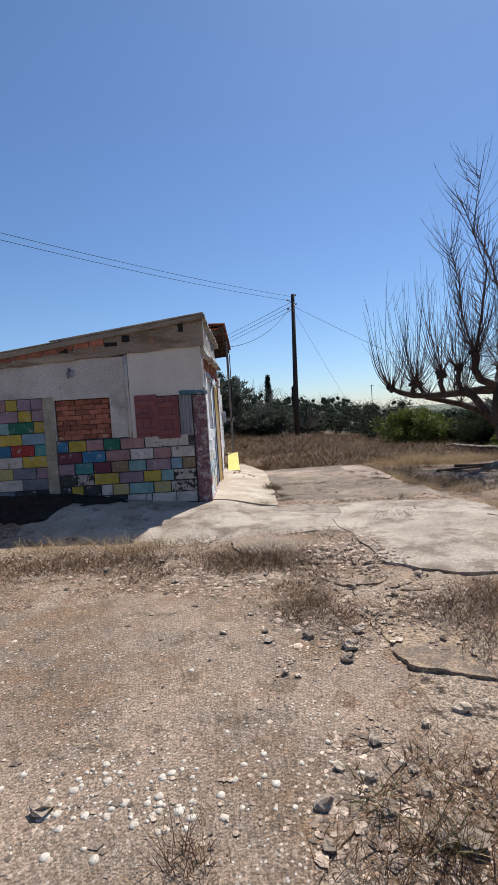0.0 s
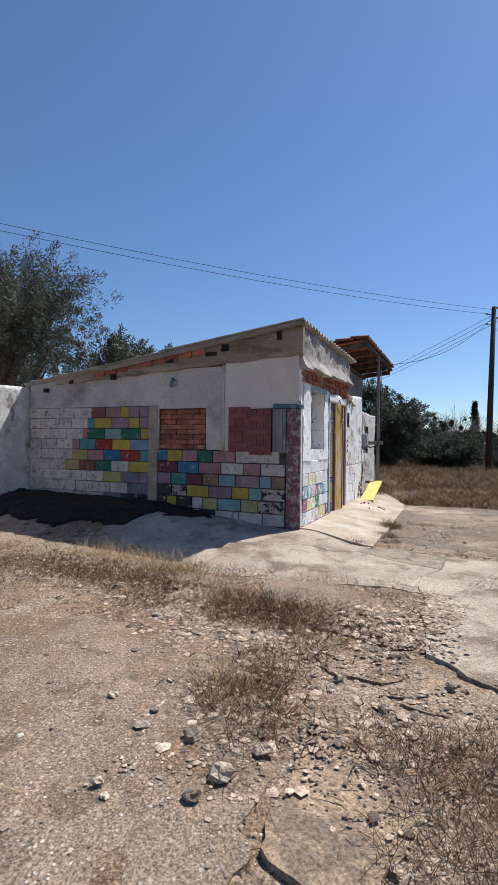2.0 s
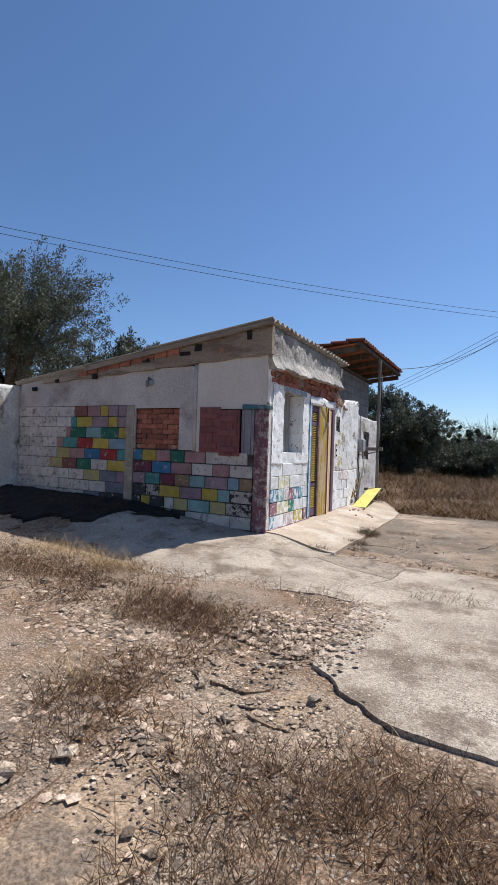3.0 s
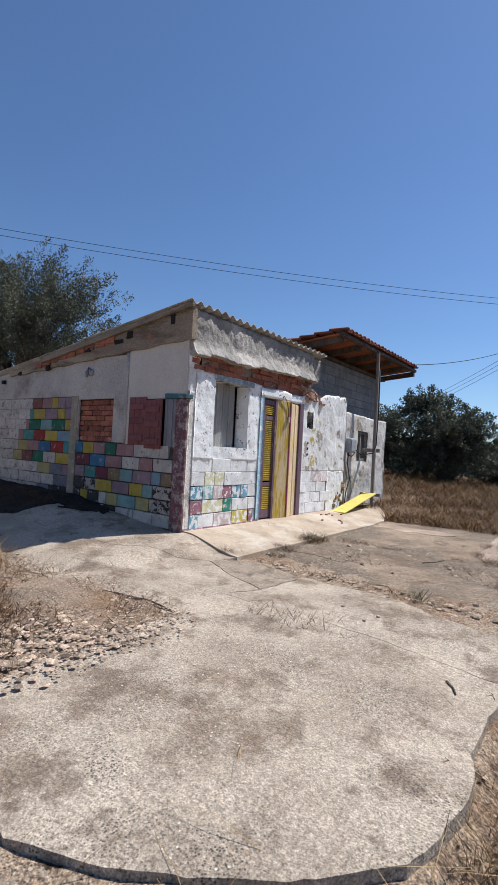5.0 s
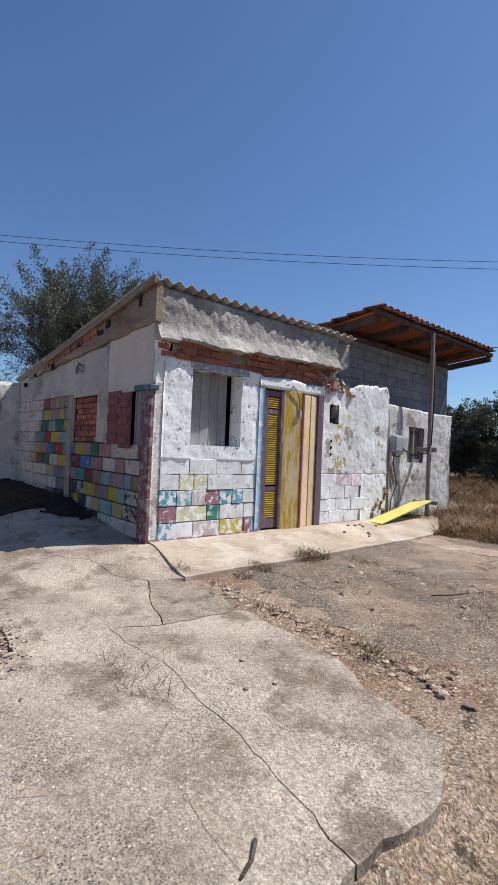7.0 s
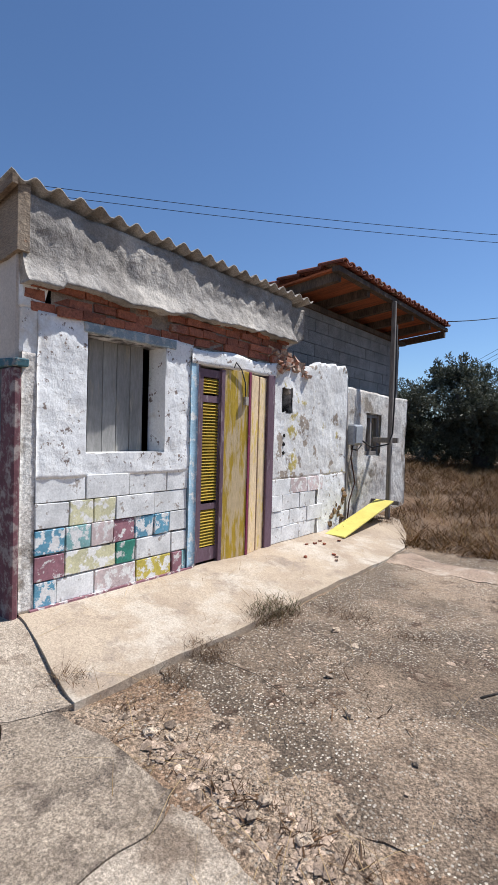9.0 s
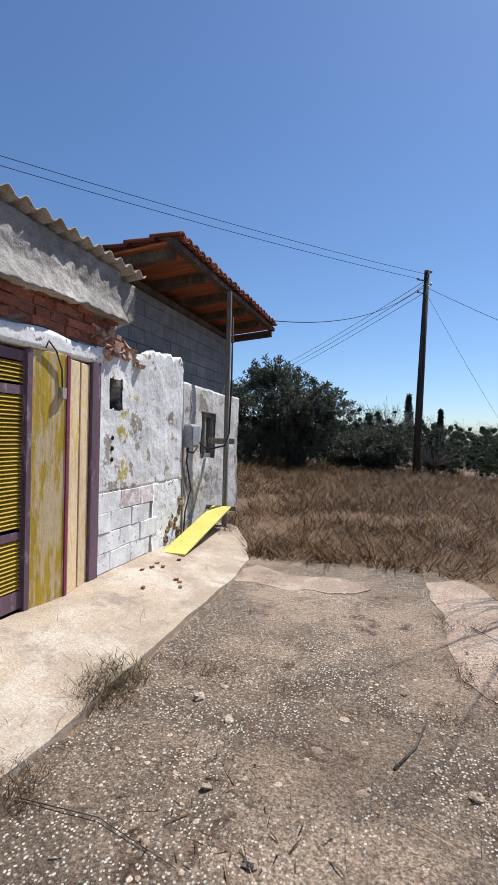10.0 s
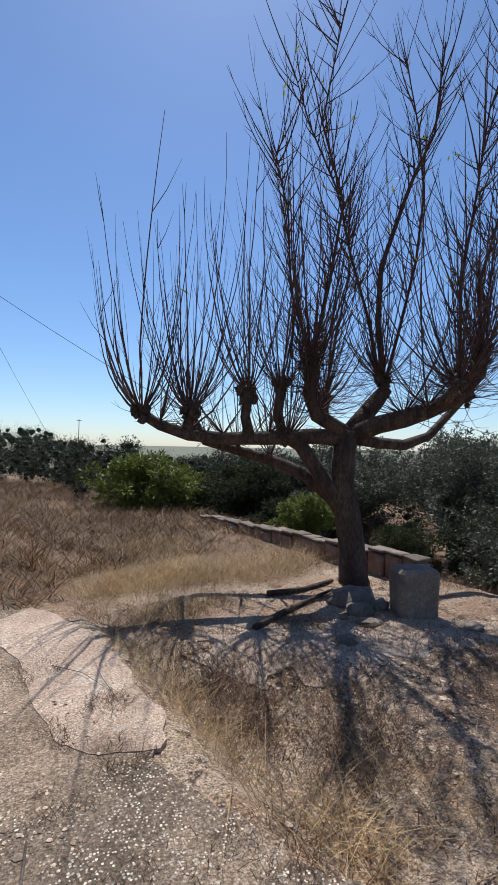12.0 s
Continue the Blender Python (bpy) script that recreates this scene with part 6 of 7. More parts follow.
def olive(at, tall, wide, seed, label, clumps=130, per=150, size=0.13, mat=None, trunk=True, name="olive_tree", group="olive trees", low=0.2):
    rng = np.random.default_rng(seed)
    x0, y0 = at
    z0 = float(height(x0, y0))
    tree = thing(name, label, "tree" if trunk else "bush", group)
    g = Geo()
    fork = tall * low * rng.uniform(0.9, 1.3)
    base = Vector((x0, y0, z0 - 0.1))
    if trunk:
        g.tube([base, base + Vector((0.05, 0.05, fork * 0.5)), base + Vector((0.1, -0.05, fork))], [tall * 0.055, tall * 0.042, tall * 0.035], 8)
    cs, rs = [], []
    for k in range(9 if trunk else 7):
        a, reach = 2 * math.pi * k / 8 + rng.uniform(-0.4, 0.4), wide * rng.uniform(0.35, 0.72)
        tip = base + Vector((math.cos(a) * reach, math.sin(a) * reach, tall * rng.uniform(0.5 if low > 0.15 else 0.28, 0.85)))
        mid = base + Vector((math.cos(a) * reach * 0.45, math.sin(a) * reach * 0.45, fork + (tip.z - base.z - fork) * 0.55))
        start = base + Vector((0.05, 0, fork if trunk else 0.05))
        g.tube([start, mid, mid.lerp(tip, 0.5)], [tall * 0.022, tall * 0.013, tall * 0.004], 5)
        for c in range(clumps // 9):
            t = rng.uniform(0.25, 0.95)
            q = mid.lerp(tip, (t - 0.25) / 0.75) if t > 0.25 else start.lerp(mid, t / 0.25)
            o = np.clip(rng.normal(0, 0.24 * wide, 3), -0.4 * wide, 0.4 * wide) * np.array([1, 1, 0.75])
            p = np.array(q) + o
            p[2] = max(p[2], z0 + (fork * 0.6 if trunk else 0.12))
            cs.append(p)
            rs.append(rng.uniform(0.14, 0.34) * wide * 0.6)
    if low < 0.15 or not trunk:
        for c in range(clumps // 3):
            a, q = rng.uniform(0, 6.28), wide * rng.uniform(0.2, 0.8)
            cs.append((x0 + q * math.cos(a), y0 + q * math.sin(a), z0 + tall * rng.uniform(0.06, 0.45)))
            rs.append(rng.uniform(0.15, 0.32) * wide * 0.6)
    crest = sorted(c[2] for c in cs)[int(len(cs) * 0.9)]
    cs = [(c[0], c[1], min(c[2], crest + 0.05 * tall * rng.uniform(), z0 + tall * (0.9 - 0.38 * min(1.0, ((c[0] - x0) ** 2 + (c[1] - y0) ** 2) / wide ** 2) - 0.08 * abs(rng.normal())))) for c in cs]
    part("trunk", g, M_OLIVEBARK, tree, smooth=True)
    v, f = leaf_cloud(cs, rs, per, size, rng, (x0, y0, z0 + 0.35 * tall) if trunk else None)
    part("crown", quick_mesh("crown", v, f, mat or M_OLIVE), None, tree)
    return tree


olive((-10.7, 10.6), 8.9, 2.9, 21, "large grey-green olive tree behind the house", 300, 250, 0.09)
olive((-12.0, 18.5), 6.7, 2.4, 22, "olive tree rising behind the lean-to roof", 110, 120, 0.14)
olive((-9.9, 14.4), 6.0, 2.1, 30, "olive tree close behind the lean-to roof", 130, 130, 0.13)
olive((-15.5, 15.5), 7.0, 2.8, 29, "olive tree behind the yard wall", 110, 120, 0.14)
olive((-1.9, 25.5), 7.0, 2.1, 23, "dense dark olive tree at the field edge", 270, 150, 0.14, low=0.08)
olive((-4.6, 24.0), 4.0, 1.9, 24, "olive tree behind the tiled house", 160, 160, 0.13, low=0.08)
olive((0.9, 28.5), 3.0, 2.0, 25, "low olive tree at the field edge", 170, 150, 0.13, low=0.06)
olive((12.3, 14.0), 3.7, 2.1, 26, "dark olive tree below the terrace", 190, 260, 0.075)
olive((11.2, 16.6), 3.0, 1.7, 35, "dark olive tree below the terrace", 140, 220, 0.08, low=0.1)
olive((16.5, 15.5), 4.0, 2.4, 36, "olive tree in the lower grove", 170, 150, 0.13, low=0.1)
olive((13.0, 23.0), 3.4, 2.3, 37, "olive tree in the lower grove", 170, 140, 0.14, low=0.1)
olive((10.9, 12.4), 1.7, 1.1, 41, "low dark shrub below the terrace", 90, 200, 0.07, M_SHRUB, False, "bush", "bushes")
olive((9.6, 13.3), 1.5, 0.9, 45, "dull green shrub below the terrace wall", 80, 200, 0.065, M_SHRUB, False, "bush", "bushes")
olive((10.4, 11.0), 2.9, 1.7, 46, "dark olive tree below the terrace", 150, 260, 0.07, low=0.12)
olive((13.6, 12.0), 3.6, 2.0, 42, "dark olive tree below the terrace", 150, 230, 0.08, low=0.12)
olive((10.2, 19.2), 2.5, 1.7, 43, "dull green shrub beyond the low wall", 130, 130, 0.13, M_SHRUB, False, "bush", "bushes")
olive((12.4, 19.0), 3.2, 2.0, 44, "olive tree in the lower grove", 190, 150, 0.13, low=0.1)
olive((15.5, 11.5), 3.4, 1.8, 27, "olive tree in the lower grove", 110, 130, 0.12)
olive((14.0, 19.0), 3.6, 1.9, 28, "olive tree in the lower grove", 110, 130, 0.12)
olive((7.4, 20.3), 1.7, 1.7, 31, "bright green leafy bush in the field", 110, 120, 0.15, M_GREEN, False, "bush", "bushes")
olive((9.0, 21.2), 1.9, 1.6, 32, "dark green bush in the field", 90, 110, 0.15, M_SHRUB, False, "bush", "bushes")
olive((8.7, 15.3), 1.75, 0.85, 33, "green citrus bush beyond the low wall", 90, 150, 0.08, M_GREEN, True, "citrus_tree", "bushes")
olive((9.9, 17.4), 1.6, 1.0, 34, "dull green shrub beyond the low wall", 80, 100, 0.12, M_SHRUB, False, "bush", "bushes")

# far scrub, as one mass
rng = np.random.default_rng(77)
cs, rs = [], []
for i in range(420):
    d, a = 29 + 75 * rng.uniform(0, 1) ** 1.6, rng.uniform(-0.75, 1.25)
    bx, by = 2 + d * math.sin(a), 4 + d * math.cos(a)
    if by < 27 and bx < 6 and bx > -8:
        continue
    bz, top_h = float(height(bx, by)), rng.uniform(1.0, 2.9) * (1.15 if a < 0.03 else 0.55)
    for k in range(9):
        cs.append((bx + rng.normal(0, 0.8), by + rng.normal(0, 0.8), bz + top_h * rng.uniform(0.05, 0.95)))
        rs.append(rng.uniform(0.28, 0.6))
for i in range(130):
    bx, by = rng.uniform(-10, 15), rng.uniform(28.5, 33.0)
    if bx > 6.5:
        by -= rng.uniform(3, 6)
    for k in range(9):
        cs.append((bx + rng.normal(0, 0.7), by + rng.normal(0, 0.6), float(height(bx, by)) + rng.uniform(0.1, 1.9)))
        rs.append(rng.uniform(0.2, 0.36))
for i in range(70):
    d, a = rng.uniform(15, 30), rng.uniform(0.78, 1.4)
    bx, by = 2 + d * math.sin(a), 7 + d * math.cos(a)
    for k in range(9):
        cs.append((bx + rng.normal(0, 0.7), by + rng.normal(0, 0.7), float(height(bx, by)) + rng.uniform(0.1, 1.3)))
        rs.append(rng.uniform(0.2, 0.4))
thicket("far_scrub", cs, rs, 110, 0.10, 0.4, rng, "dense evergreen scrub on the far slope", "scrub", M_FARWOOD)
cs, rs = [], []
for i in range(560):
    d, a = 75 + 190 * rng.uniform(0, 1), rng.uniform(-0.7, 1.35)
    bx, by = 2 + d * math.sin(a), 4 + d * math.cos(a)
    for k in range(5):
        cs.append((bx + rng.normal(0, 3), by + rng.normal(0, 3), float(height(bx, by)) + rng.uniform(0.3, 3.6)))
        rs.append(rng.uniform(0.9, 2.2))
thicket("far_woods", cs, rs, 120, 0.26, 0.4, rng, "distant wooded hillside", "woods", M_FARWOOD)

for cx, cy, tall, wide in ((3.3, 67.0, 5.6, 0.75), (6.9, 67.0, 4.3, 0.35)):
    tree = thing("cypress", "slender dark cypress on the far slope", "tree", "cypresses")
    z0 = float(height(cx, cy))
    part("trunk", Geo().tube([(cx, cy, z0 - 0.2), (cx, cy, z0 + tall * 0.8)], [0.16, 0.05], 6), M_OLIVEBARK, tree)
    rg = np.random.default_rng(int(cx * 10))
    cs = [(cx + rg.normal(0, 0.3) * wide * (1 - t), cy + rg.normal(0, 0.3) * wide * (1 - t), z0 + 0.6 + t * (tall + 1.2)) for t in np.linspace(0, 0.95, 50)]
    rs = [wide * (1.05 - (k / 50) ** 2) * 0.75 + 0.08 for k in range(50)]
    v, f = leaf_cloud(cs, rs, 70, 0.3, rg)
    part("crown", quick_mesh("crown", v, f, M_CYPRESS), None, tree)


def shoot(g, start, way, length, r, rng, sides=4, twigs=3, bend=0.5):
    p, d, pts = Vector(start), Vector(way).normalized(), []
    n = 7
    for i in range(n + 1):
        pts.append(p.copy())
        d = (d + Vector((rng.normal(0, 0.05), rng.normal(0, 0.05), bend * 0.28))).normalized()
        p = p + d * (length / n)
    g.tube(pts, [r * (1 - 0.8 * i / n) for i in range(n + 1)], sides, False)
    for k in range(twigs):
        i = int(rng.integers(1, n))
        w = ((pts[i + 1] - pts[i]).normalized() + Vector((rng.normal(0, 0.45), rng.normal(0, 0.45), rng.uniform(0.0, 0.3)))).normalized()
        l2 = min(0.5, length * rng.uniform(0.10, 0.28))
        a = pts[i]
        g.tube([a, a + w * l2 * 0.5 + Vector((0, 0, 0.02)), a + w * l2 + Vector((0, 0, l2 * 0.25))], [r * 0.45, r * 0.3, r * 0.1], 3, False)
    return pts


def pollard():
    """The bare pollarded tree, laid out in its own upright plane: u along the yard edge, w up, d in depth."""
    base, right, away = Vector((6.75, 12.05, -0.12)), Vector((0.82, -0.571, 0)), Vector((0.571, 0.82, 0))
    at = lambda u, w, d=0.0: base + right * u + away * d + Vector((0, 0, w))
    rng = np.random.default_rng(15)
    tree = thing("mulberry_tree", "leafless pollarded tree with knuckled limbs and long shoots", "tree")
    tr = [at(0.02, -0.2), at(0.0, 0.05), at(-0.04, 0.54), at(-0.1, 0.9), at(-0.17, 1.25), at(-0.18, 1.62), at(-0.12, 2.06)]
    part("trunk", Geo().tube(tr, [0.27, 0.20, 0.175, 0.18, 0.165, 0.15, 0.165], 14), M_BARK, tree, smooth=True)
    limbs = [
        ([(-0.13, 1.95, 0), (-0.6, 1.97, -0.1), (-1.2, 1.93, -0.25), (-1.8, 1.91, -0.35), (-2.24, 1.95, -0.4), (-2.6, 2.06, -0.45), (-2.82, 2.2, -0.5)], 0.11, 0.065),
        ([(-0.2, 1.0, 0), (-0.38, 1.27, -0.05), (-0.56, 1.55, -0.1), (-0.77, 1.84, -0.15), (-0.95, 1.95, -0.2)], 0.125, 0.09),
        ([(-0.25, 1.1, 0.05), (-0.69, 1.45, 0.2), (-1.15, 1.63, 0.35), (-1.62, 1.75, 0.45), (-2.1, 1.88, 0.5), (-2.36, 2.3, 0.55)], 0.10, 0.06),
        ([(-0.12, 2.0, 0), (-0.3, 2.1, -0.1), (-0.56, 2.24, -0.2), (-0.68, 2.53, -0.25), (-0.64, 2.82, -0.25), (-0.67, 3.0, -0.25)], 0.11, 0.09),
        ([(-0.1, 2.02, 0), (0.1, 2.24, 0.1), (0.3, 2.46, 0.2), (0.45, 2.65, 0.25), (0.42, 2.8, 0.3)], 0.13, 0.10),
        ([(-0.06, 2.0, 0), (0.25, 2.14, -0.15), (0.55, 2.22, -0.3), (0.82, 2.32, -0.4), (1.14, 2.47, -0.5), (1.42, 2.8, -0.5), (1.46, 3.05, -0.5)], 0.13, 0.085),
        ([(0.03, 1.95, 0), (0.4, 1.9, 0.3), (0.85, 1.88, 0.6), (1.31, 2.03, 0.85), (1.93, 2.66, 1.0)], 0.095, 0.06),
        ([(-0.1, 2.0, 0), (-0.2, 2.1, 0.5), (-0.3, 2.3, 0.9), (-0.25, 2.6, 1.2)], 0.10, 0.07),
        ([(-2.2, 1.93, -0.4), (-2.25, 2.08, -0.42), (-2.22, 2.25, -0.42)], 0.07, 0.06),
        ([(-1.45, 1.92, -0.3), (-1.52, 2.2, -0.35), (-1.48, 2.5, -0.4)], 0.075, 0.06),
        ([(-1.0, 1.94, -0.2), (-1.1, 2.25, -0.25), (-1.06, 2.58, -0.3)], 0.075, 0.06),
        ([(0.8, 2.28, -0.4), (0.95, 2.45, -0.7), (1.0, 2.6, -0.9)], 0.08, 0.06),
    ]
    heads = []
    for path, r0, r1 in limbs:
        pts = [at(*p) for p in path]
        k = len(pts)
        limb = part("limb", Geo().tube(pts, [r0 + (r1 - r0) * i / (k - 1) + rng.uniform(-0.008, 0.008) for i in range(k)], 9), M_BARK, tree, smooth=True)
        kn = Geo()
        for i in range(13):
            kn.blob(tuple(pts[-1] + Vector(rng.normal(0, 0.05, 3))), rng.uniform(0.035, 0.07), int(rng.integers(99)), 5, 7, 0.4)
        part("knuckle", kn, M_BARK, limb, smooth=True)
        heads.append((pts[-1], (pts[-1] - pts[-2]).normalized()))
        if k > 5:
            for i in range(2, k - 1):
                heads.append((pts[i] + Vector((0, 0, 0.06)), Vector((0, 0, 1))))
    # heavy upright poles on the tall side
    poles = [([(0.44, 2.8, 0.3), (0.35, 3.64, 0.3), (0.37, 4.41, 0.25), (0.7, 5.43, 0.2), (0.8, 5.7, 0.2), (1.08, 6.3, 0.2), (1.21, 7.6, 0.2)], 0.055),
             ([(0.38, 2.7, 0.3), (0.2, 3.6, 0.2), (-0.1, 4.5, 0.1), (-0.3, 5.4, 0.1), (-0.7, 6.3, 0.1), (-0.95, 7.1, 0.1)], 0.034),
             ([(0.45, 2.7, 0.3), (0.7, 3.6, 0.4), (0.95, 4.6, 0.5), (1.05, 5.6, 0.5), (0.95, 6.6, 0.5), (0.75, 7.6, 0.5)], 0.034),
             ([(1.46, 3.0, -0.5), (1.4, 3.9, -0.5), (1.7, 4.9, -0.45), (2.0, 5.9, -0.4), (2.2, 6.9, -0.4)], 0.036),
             ([(1.46, 3.0, -0.5), (1.75, 3.7, -0.6), (2.3, 4.4, -0.6), (2.7, 5.2, -0.6)], 0.03),
             ([(1.0, 2.6, -0.9), (1.0, 3.8, -0.9), (1.2, 4.8, -0.8), (1.35, 5.9, -0.8), (1.7, 7.0, -0.8)], 0.028),
             ([(-0.66, 2.95, -0.25), (-0.45, 4.0, -0.3), (-0.3, 5.0, -0.35), (-0.6, 6.0, -0.4), (-0.34, 7.5, -0.4)], 0.034),
             ([(-0.66, 2.95, -0.25), (-0.95, 3.9, -0.2), (-1.0, 4.9, -0.2), (-1.2, 5.8, -0.2)], 0.026),
             ([(1.93, 2.66, 1.0), (2.2, 3.5, 1.0), (2.3, 4.6, 1.0), (2.5, 5.8, 1.0)], 0.03),
             ([(-0.25, 2.6, 1.2), (-0.1, 3.6, 1.2), (0.1, 4.6, 1.1), (0.05, 5.8, 1.0)], 0.028)]
    g, tips = Geo(), []
    for path, r in poles:
        pts = [at(*p) for p in path]
        k = len(pts)
        g.tube(pts, [0.85 * r * (1 - 0.75 * i / (k - 1)) for i in range(k)], 6, False)
        for i in range(70):
            t = rng.uniform(0.1, k - 1.05)
            a = pts[int(t)].lerp(pts[int(t) + 1], t - int(t))
            w = Vector((rng.normal(0, 0.6), rng.normal(0, 0.6), 0.75))
            tips += shoot(g, a, w, rng.uniform(0.3, 1.5), rng.uniform(0.006, 0.012), rng, 4, 3, 0.3)[-2:]
    for k, (p, d) in enumerate(heads):
        main = d.z < 0.999
        for i in range(24 if main else 6):
            w = Vector((rng.normal(0, 0.62), rng.normal(0, 0.62), rng.uniform(0.35, 0.85)))
            far_out = i < (6 if main else 2)
            tips += shoot(g, p, w, rng.uniform(2.4, 3.5) if far_out else rng.uniform(0.7, 2.4), rng.uniform(0.010, 0.015) if far_out else rng.uniform(0.006, 0.010), rng, 4, 1, 1.25)[-1:]
        for i in range(6 if main else 0):
            w = d * 0.2 + right * rng.uniform(-0.9, 0.6) + Vector((0, 0, rng.uniform(-0.1, 0.3)))
            shoot(g, p, w, rng.uniform(0.5, 1.2), 0.008, rng, 4, 2, 0.9)
        tall_side = (p - base).dot(right) > -0.75
        for i in range(46 if tall_side else 14):
            w = Vector((rng.normal(0, 0.8), rng.normal(0, 0.8), rng.uniform(-0.5, 0.8)))
            shoot(g, p, w, rng.uniform(0.2, 1.5 if tall_side else 0.6), 0.006, rng, 3, 2, 0.4)
    # long outermost shoots that sweep out and then up
    for i in range(6):
        a = at(-2.8 + rng.normal(0, 0.05), 2.2, -0.5)
        w = right * -rng.uniform(0.3, 0.8) + Vector((0, 0, rng.uniform(0.1, 0.5))) + away * rng.normal(0, 0.3)
        tips += shoot(g, a, w, rng.uniform(1.6, 2.7), 0.014, rng, 4, 1, 1.5)[-1:]
    tagged(part("brushwood", g, M_TWIG, tree, "long thin reddish-brown shoots"), kind="stuff")
    cs = [tuple(tips[int(rng.integers(len(tips)))]) for i in range(26)]
    v, f = leaf_cloud(cs, [0.05] * len(cs), 3, 0.085, rng)
    part("leaves", quick_mesh("leaves", v, f, M_LIME), None, tree, "last few yellow-green leaves")


pollard()

# bare grey bushes and a far bare tree
for bx, by, tall, n, r in ((14.2, 10.8, 2.6, 60, 0.012), (11.9, 11.3, 1.9, 46, 0.010), (3.6, 28.5, 2.0, 60, 0.014), (1.2, 55.0, 5.5, 70, 0.04)):
    rg = np.random.default_rng(int(bx * 7))
    bush = thing("bare_bush", "leafless grey twiggy bush", "bush", "bare bushes")
    b = Vector((bx, by, float(height(bx, by)) - 0.05))
    part("stem", Geo().tube([b, b + Vector((0.03, 0, tall * 0.3))], [r * 4, r * 2.6], 6), M_OLIVEBARK, bush)
    g = Geo()
    for i in range(n):
        w = Vector((rg.normal(0, 0.8), rg.normal(0, 0.8), rg.uniform(0.3, 1.0)))
        shoot(g, b + Vector((0, 0, tall * 0.28)), w, tall * rg.uniform(0.4, 0.85), r, rg, 3, 6, 0.25)
    tagged(part("twigs", g, surface("grey_twigs", (0.30, 0.26, 0.22), (0.2, 0.17, 0.145), 6, bump=0), bush), kind="stuff")

for bx, by, w, d, h, turn, m, lab in ((3.66, 5.62, 0.17, 0.12, 0.06, 25, surface("pink_brick", (0.50, 0.24, 0.17), (0.40, 0.19, 0.14), 9, bump=0.7), "broken pink clay brick beside the slab"),
                                      (3.68, 5.9, 0.2, 0.16, 0.04, -12, M_STAINED, "flat grey stone beside the slab"), (3.9, 6.0, 0.16, 0.2, 0.04, 8, M_TAN, "flat pale stone beside the slab"),
                                      (3.95, 6.6, 0.2, 0.2, 0.04, 35, M_STAINED, "flat pale stone beside the slab"), (3.78, 5.2, 0.2, 0.22, 0.08, 50, M_TAN, "tan stone fragment beside the slab")):
    s = part("broken_brick", Geo().box(-w / 2, w / 2, -d / 2, d / 2, 0, h, 0.02), m, bevel=0.012)
    s.matrix_world = pose(bx, by, float(height(bx, by)) - 0.005, 4, -3, turn)
    tagged(s, lab, "brick" if "brick" in lab else "stone", group="stones beside the slab")

# ---- low terrace wall, stone block, fallen branch ----
low = thing("terrace_wall", "low crumbling stone terrace wall with reddish render", "wall")
A, B = Vector((7.65, 17.8, -0.1)), Vector((7.42, 11.4, -0.15))
n = 21
along = (B - A).normalized()
M_COPING = surface("weathered_coping", (0.19, 0.15, 0.115), (0.11, 0.085, 0.065), 6, bump=0.9, bump_scale=22, bump_dist=0.02, vary=0.25)
M_REDRENDER = surface("reddish_render", (0.24, 0.13, 0.09), (0.32, 0.22, 0.16), 4, (0.4, 0.34, 0.28), 2, (0.55, 0.66), bump=1, bump_scale=20, bump_dist=0.03, vary=0.15)
for i in range(n):
    p, q = A.lerp(B, i / n), A.lerp(B, (i + 0.992) / n)
    side = Vector((along.y, -along.x, 0)) * 0.13
    hgt = 0.04 + random.uniform(-0.025, 0.025) + 0.31 * i / n
    wob = lambda: Vector((random.uniform(-0.03, 0.03), random.uniform(-0.012, 0.012), 0))
    vs = [p + side + wob(), q + side + wob(), q - side + wob(), p - side + wob()]
    g = Geo().add([tuple(v + Vector((0, 0, -0.35))) for v in vs] + [tuple(v + Vector((0, 0, hgt + random.uniform(-0.02, 0.02)))) for v in vs], [(3, 2, 1, 0), (4, 5, 6, 7), (0, 1, 5, 4), (1, 2, 6, 5), (2, 3, 7, 6), (3, 0, 4, 7)])
    part("stone", g, M_REDRENDER, low, bevel=0.02)
    g = Geo().add([tuple(v * 1.0 + Vector((0, 0, hgt + 0.02 + random.uniform(-0.01, 0.01)))) for v in vs] + [tuple(v + Vector((0, 0, hgt + 0.07 + random.uniform(-0.015, 0.015)))) for v in vs], [(3, 2, 1, 0), (4, 5, 6, 7), (0, 1, 5, 4), (1, 2, 6, 5), (2, 3, 7, 6), (3, 0, 4, 7)])
    part("coping", g, M_COPING, low, bevel=0.012)
blk = Geo().box(-0.22, 0.22, -0.19, 0.19, -0.1, 0.47, 0.03)
M_DARKSTONE = surface("dark_limestone", (0.25, 0.20, 0.155), (0.16, 0.125, 0.095), 5, (0.36, 0.30, 0.24), 2.5, (0.56, 0.68), bump=1, bump_scale=18, bump_dist=0.03)
block = part("stone_block", blk, M_DARKSTONE, bevel=0.04)
block.matrix_world = pose(6.42, 10.85, -0.1, 0, 0, -32)
tagged(block, "squared weathered stone block beside the bare tree", "stone block")
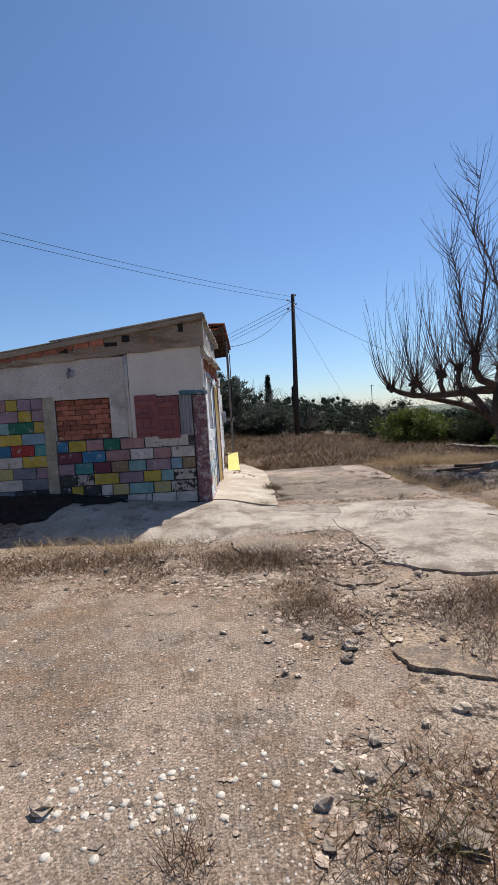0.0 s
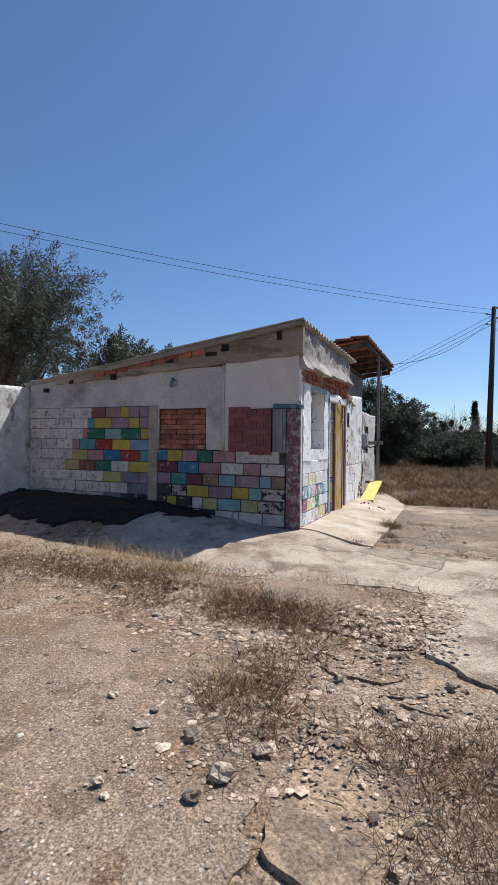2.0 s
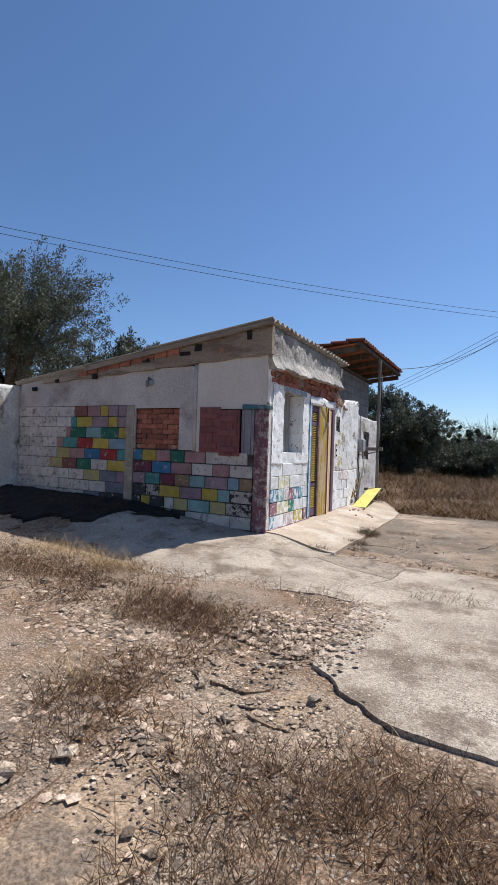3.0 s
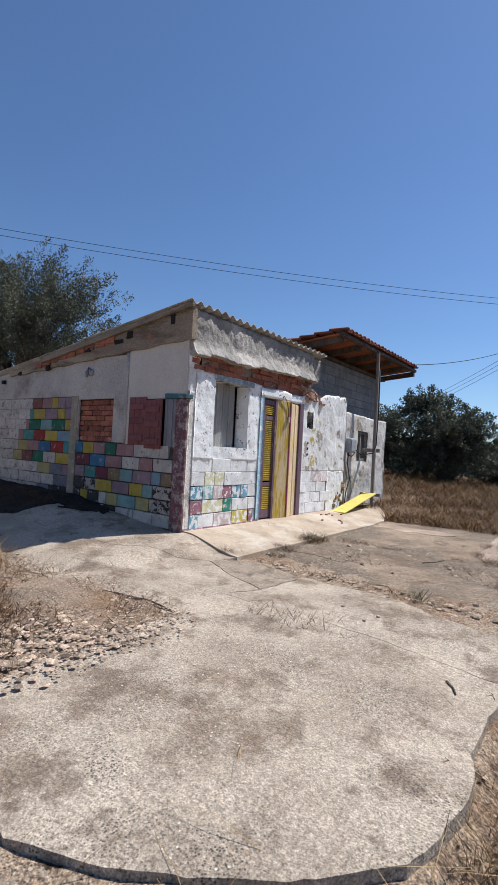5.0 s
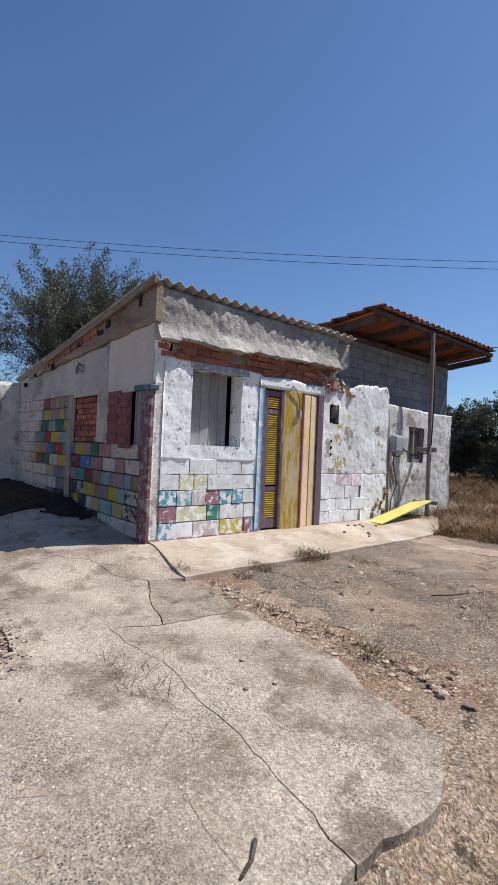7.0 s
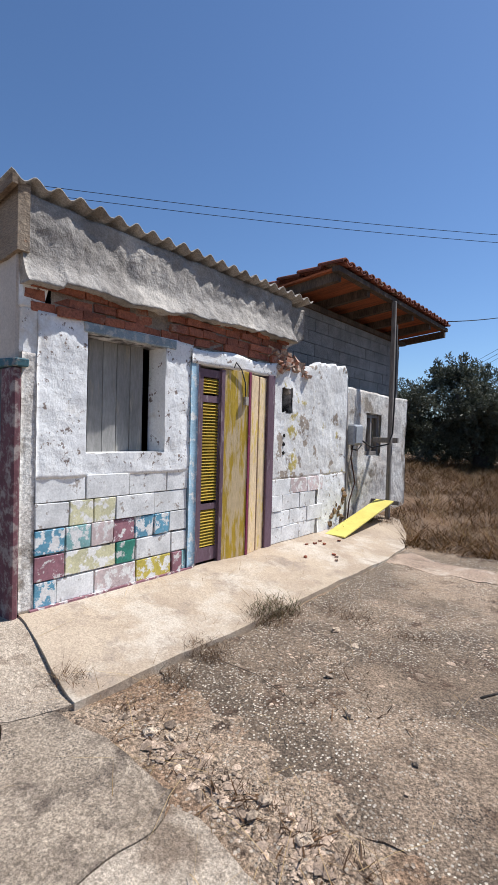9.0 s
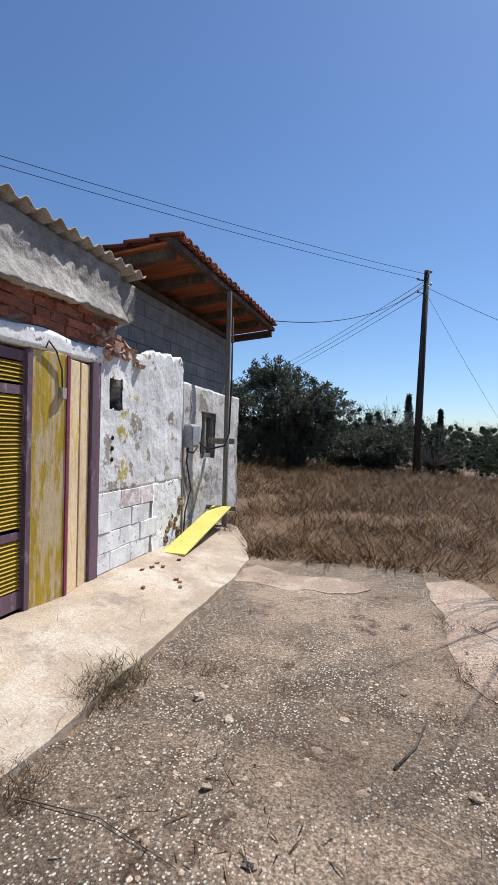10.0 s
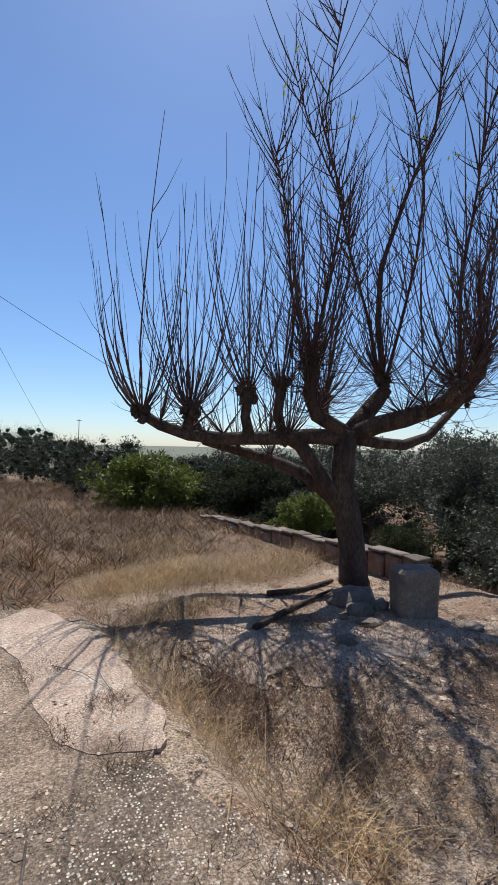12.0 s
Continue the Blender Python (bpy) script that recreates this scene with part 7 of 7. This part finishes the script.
for px, py, r, f in ((6.15, 11.5, 0.27, 0.4), (5.95, 11.2, 0.16, 0.5), (6.2, 11.15, 0.12, 0.6), (5.75, 10.9, 0.13, 0.3), (5.2, 10.7, 0.16, 0.2), (6.6, 10.3, 0.15, 0.25), (4.7, 11.2, 0.12, 0.25)):
    s = part("rock", Geo().blob((0, 0, 0), r, int(px * 10), 7, 11, 0.3, f), M_DARKSTONE, smooth=True)
    s.location = (px, py, float(height(px, py)) + r * f * 0.3)
    tagged(s, "flat pale rock half sunk in the soil", "rock", group="sunk rocks")
for k, pts in enumerate(([(4.6, 11.35), (5.2, 11.6), (5.7, 11.75), (6.2, 11.9)], [(5.4, 12.2), (5.9, 12.1), (6.5, 12.2)], [(1.1, 3.78), (1.22, 3.81), (1.36, 3.86)], [(3.19, 6.13), (3.24, 6.07), (3.27, 6.0)], [(2.1, 9.3), (2.2, 9.5), (2.26, 9.72)])):
    r = 0.04 if k < 2 else 0.009
    s = part("branch", Geo().tube([(a, b, footing(a, b) + r * 0.8) for a, b in pts], [r, r * 0.8, r * 0.6, r * 0.4][:len(pts)], 6), M_BARK if k < 2 else M_OLIVEBARK, smooth=True)
    tagged(s, "fallen dead branch lying on the ground", "branch", group="fallen branches")

# runners of the withered plants, and brick crumbs on the walkway
for k, (sx, sy, ex, ey) in enumerate(((0.56, 8.58, 1.35, 8.5), (0.53, 8.55, 0.75, 8.1), (2.95, 10.6, 3.0, 11.3), (2.7, 11.3, 2.95, 10.7))):
    mx, my = (sx + ex) / 2 + 0.08 * math.sin(k * 3), (sy + ey) / 2 + 0.06 * math.cos(k * 2)
    s = part("stem", Geo().tube([(sx, sy, footing(sx, sy) + 0.008), (mx, my, footing(mx, my) + 0.012), (ex, ey, footing(ex, ey) + 0.008)], [0.0028, 0.0022, 0.0012], 5), M_OLIVEBARK, smooth=True)
    tagged(s, "dry creeping stem of a withered plant", "stem", group="dry stems")
for i in range(9):
    px, py = random.uniform(-0.45, 0.1), random.uniform(10.9, 12.0)
    s = part("brick_crumb", Geo().box(-0.02, 0.02, -0.014, 0.014, -0.012, 0.010, 0.006), M_BRICK if i % 3 else M_RUBBLE)
    s.matrix_world = pose(px, py, footing(px, py) + 0.012, 0, 0, random.uniform(0, 180))
    tagged(s, "small broken brick crumb on the walkway", "brick crumb", group="brick crumbs")
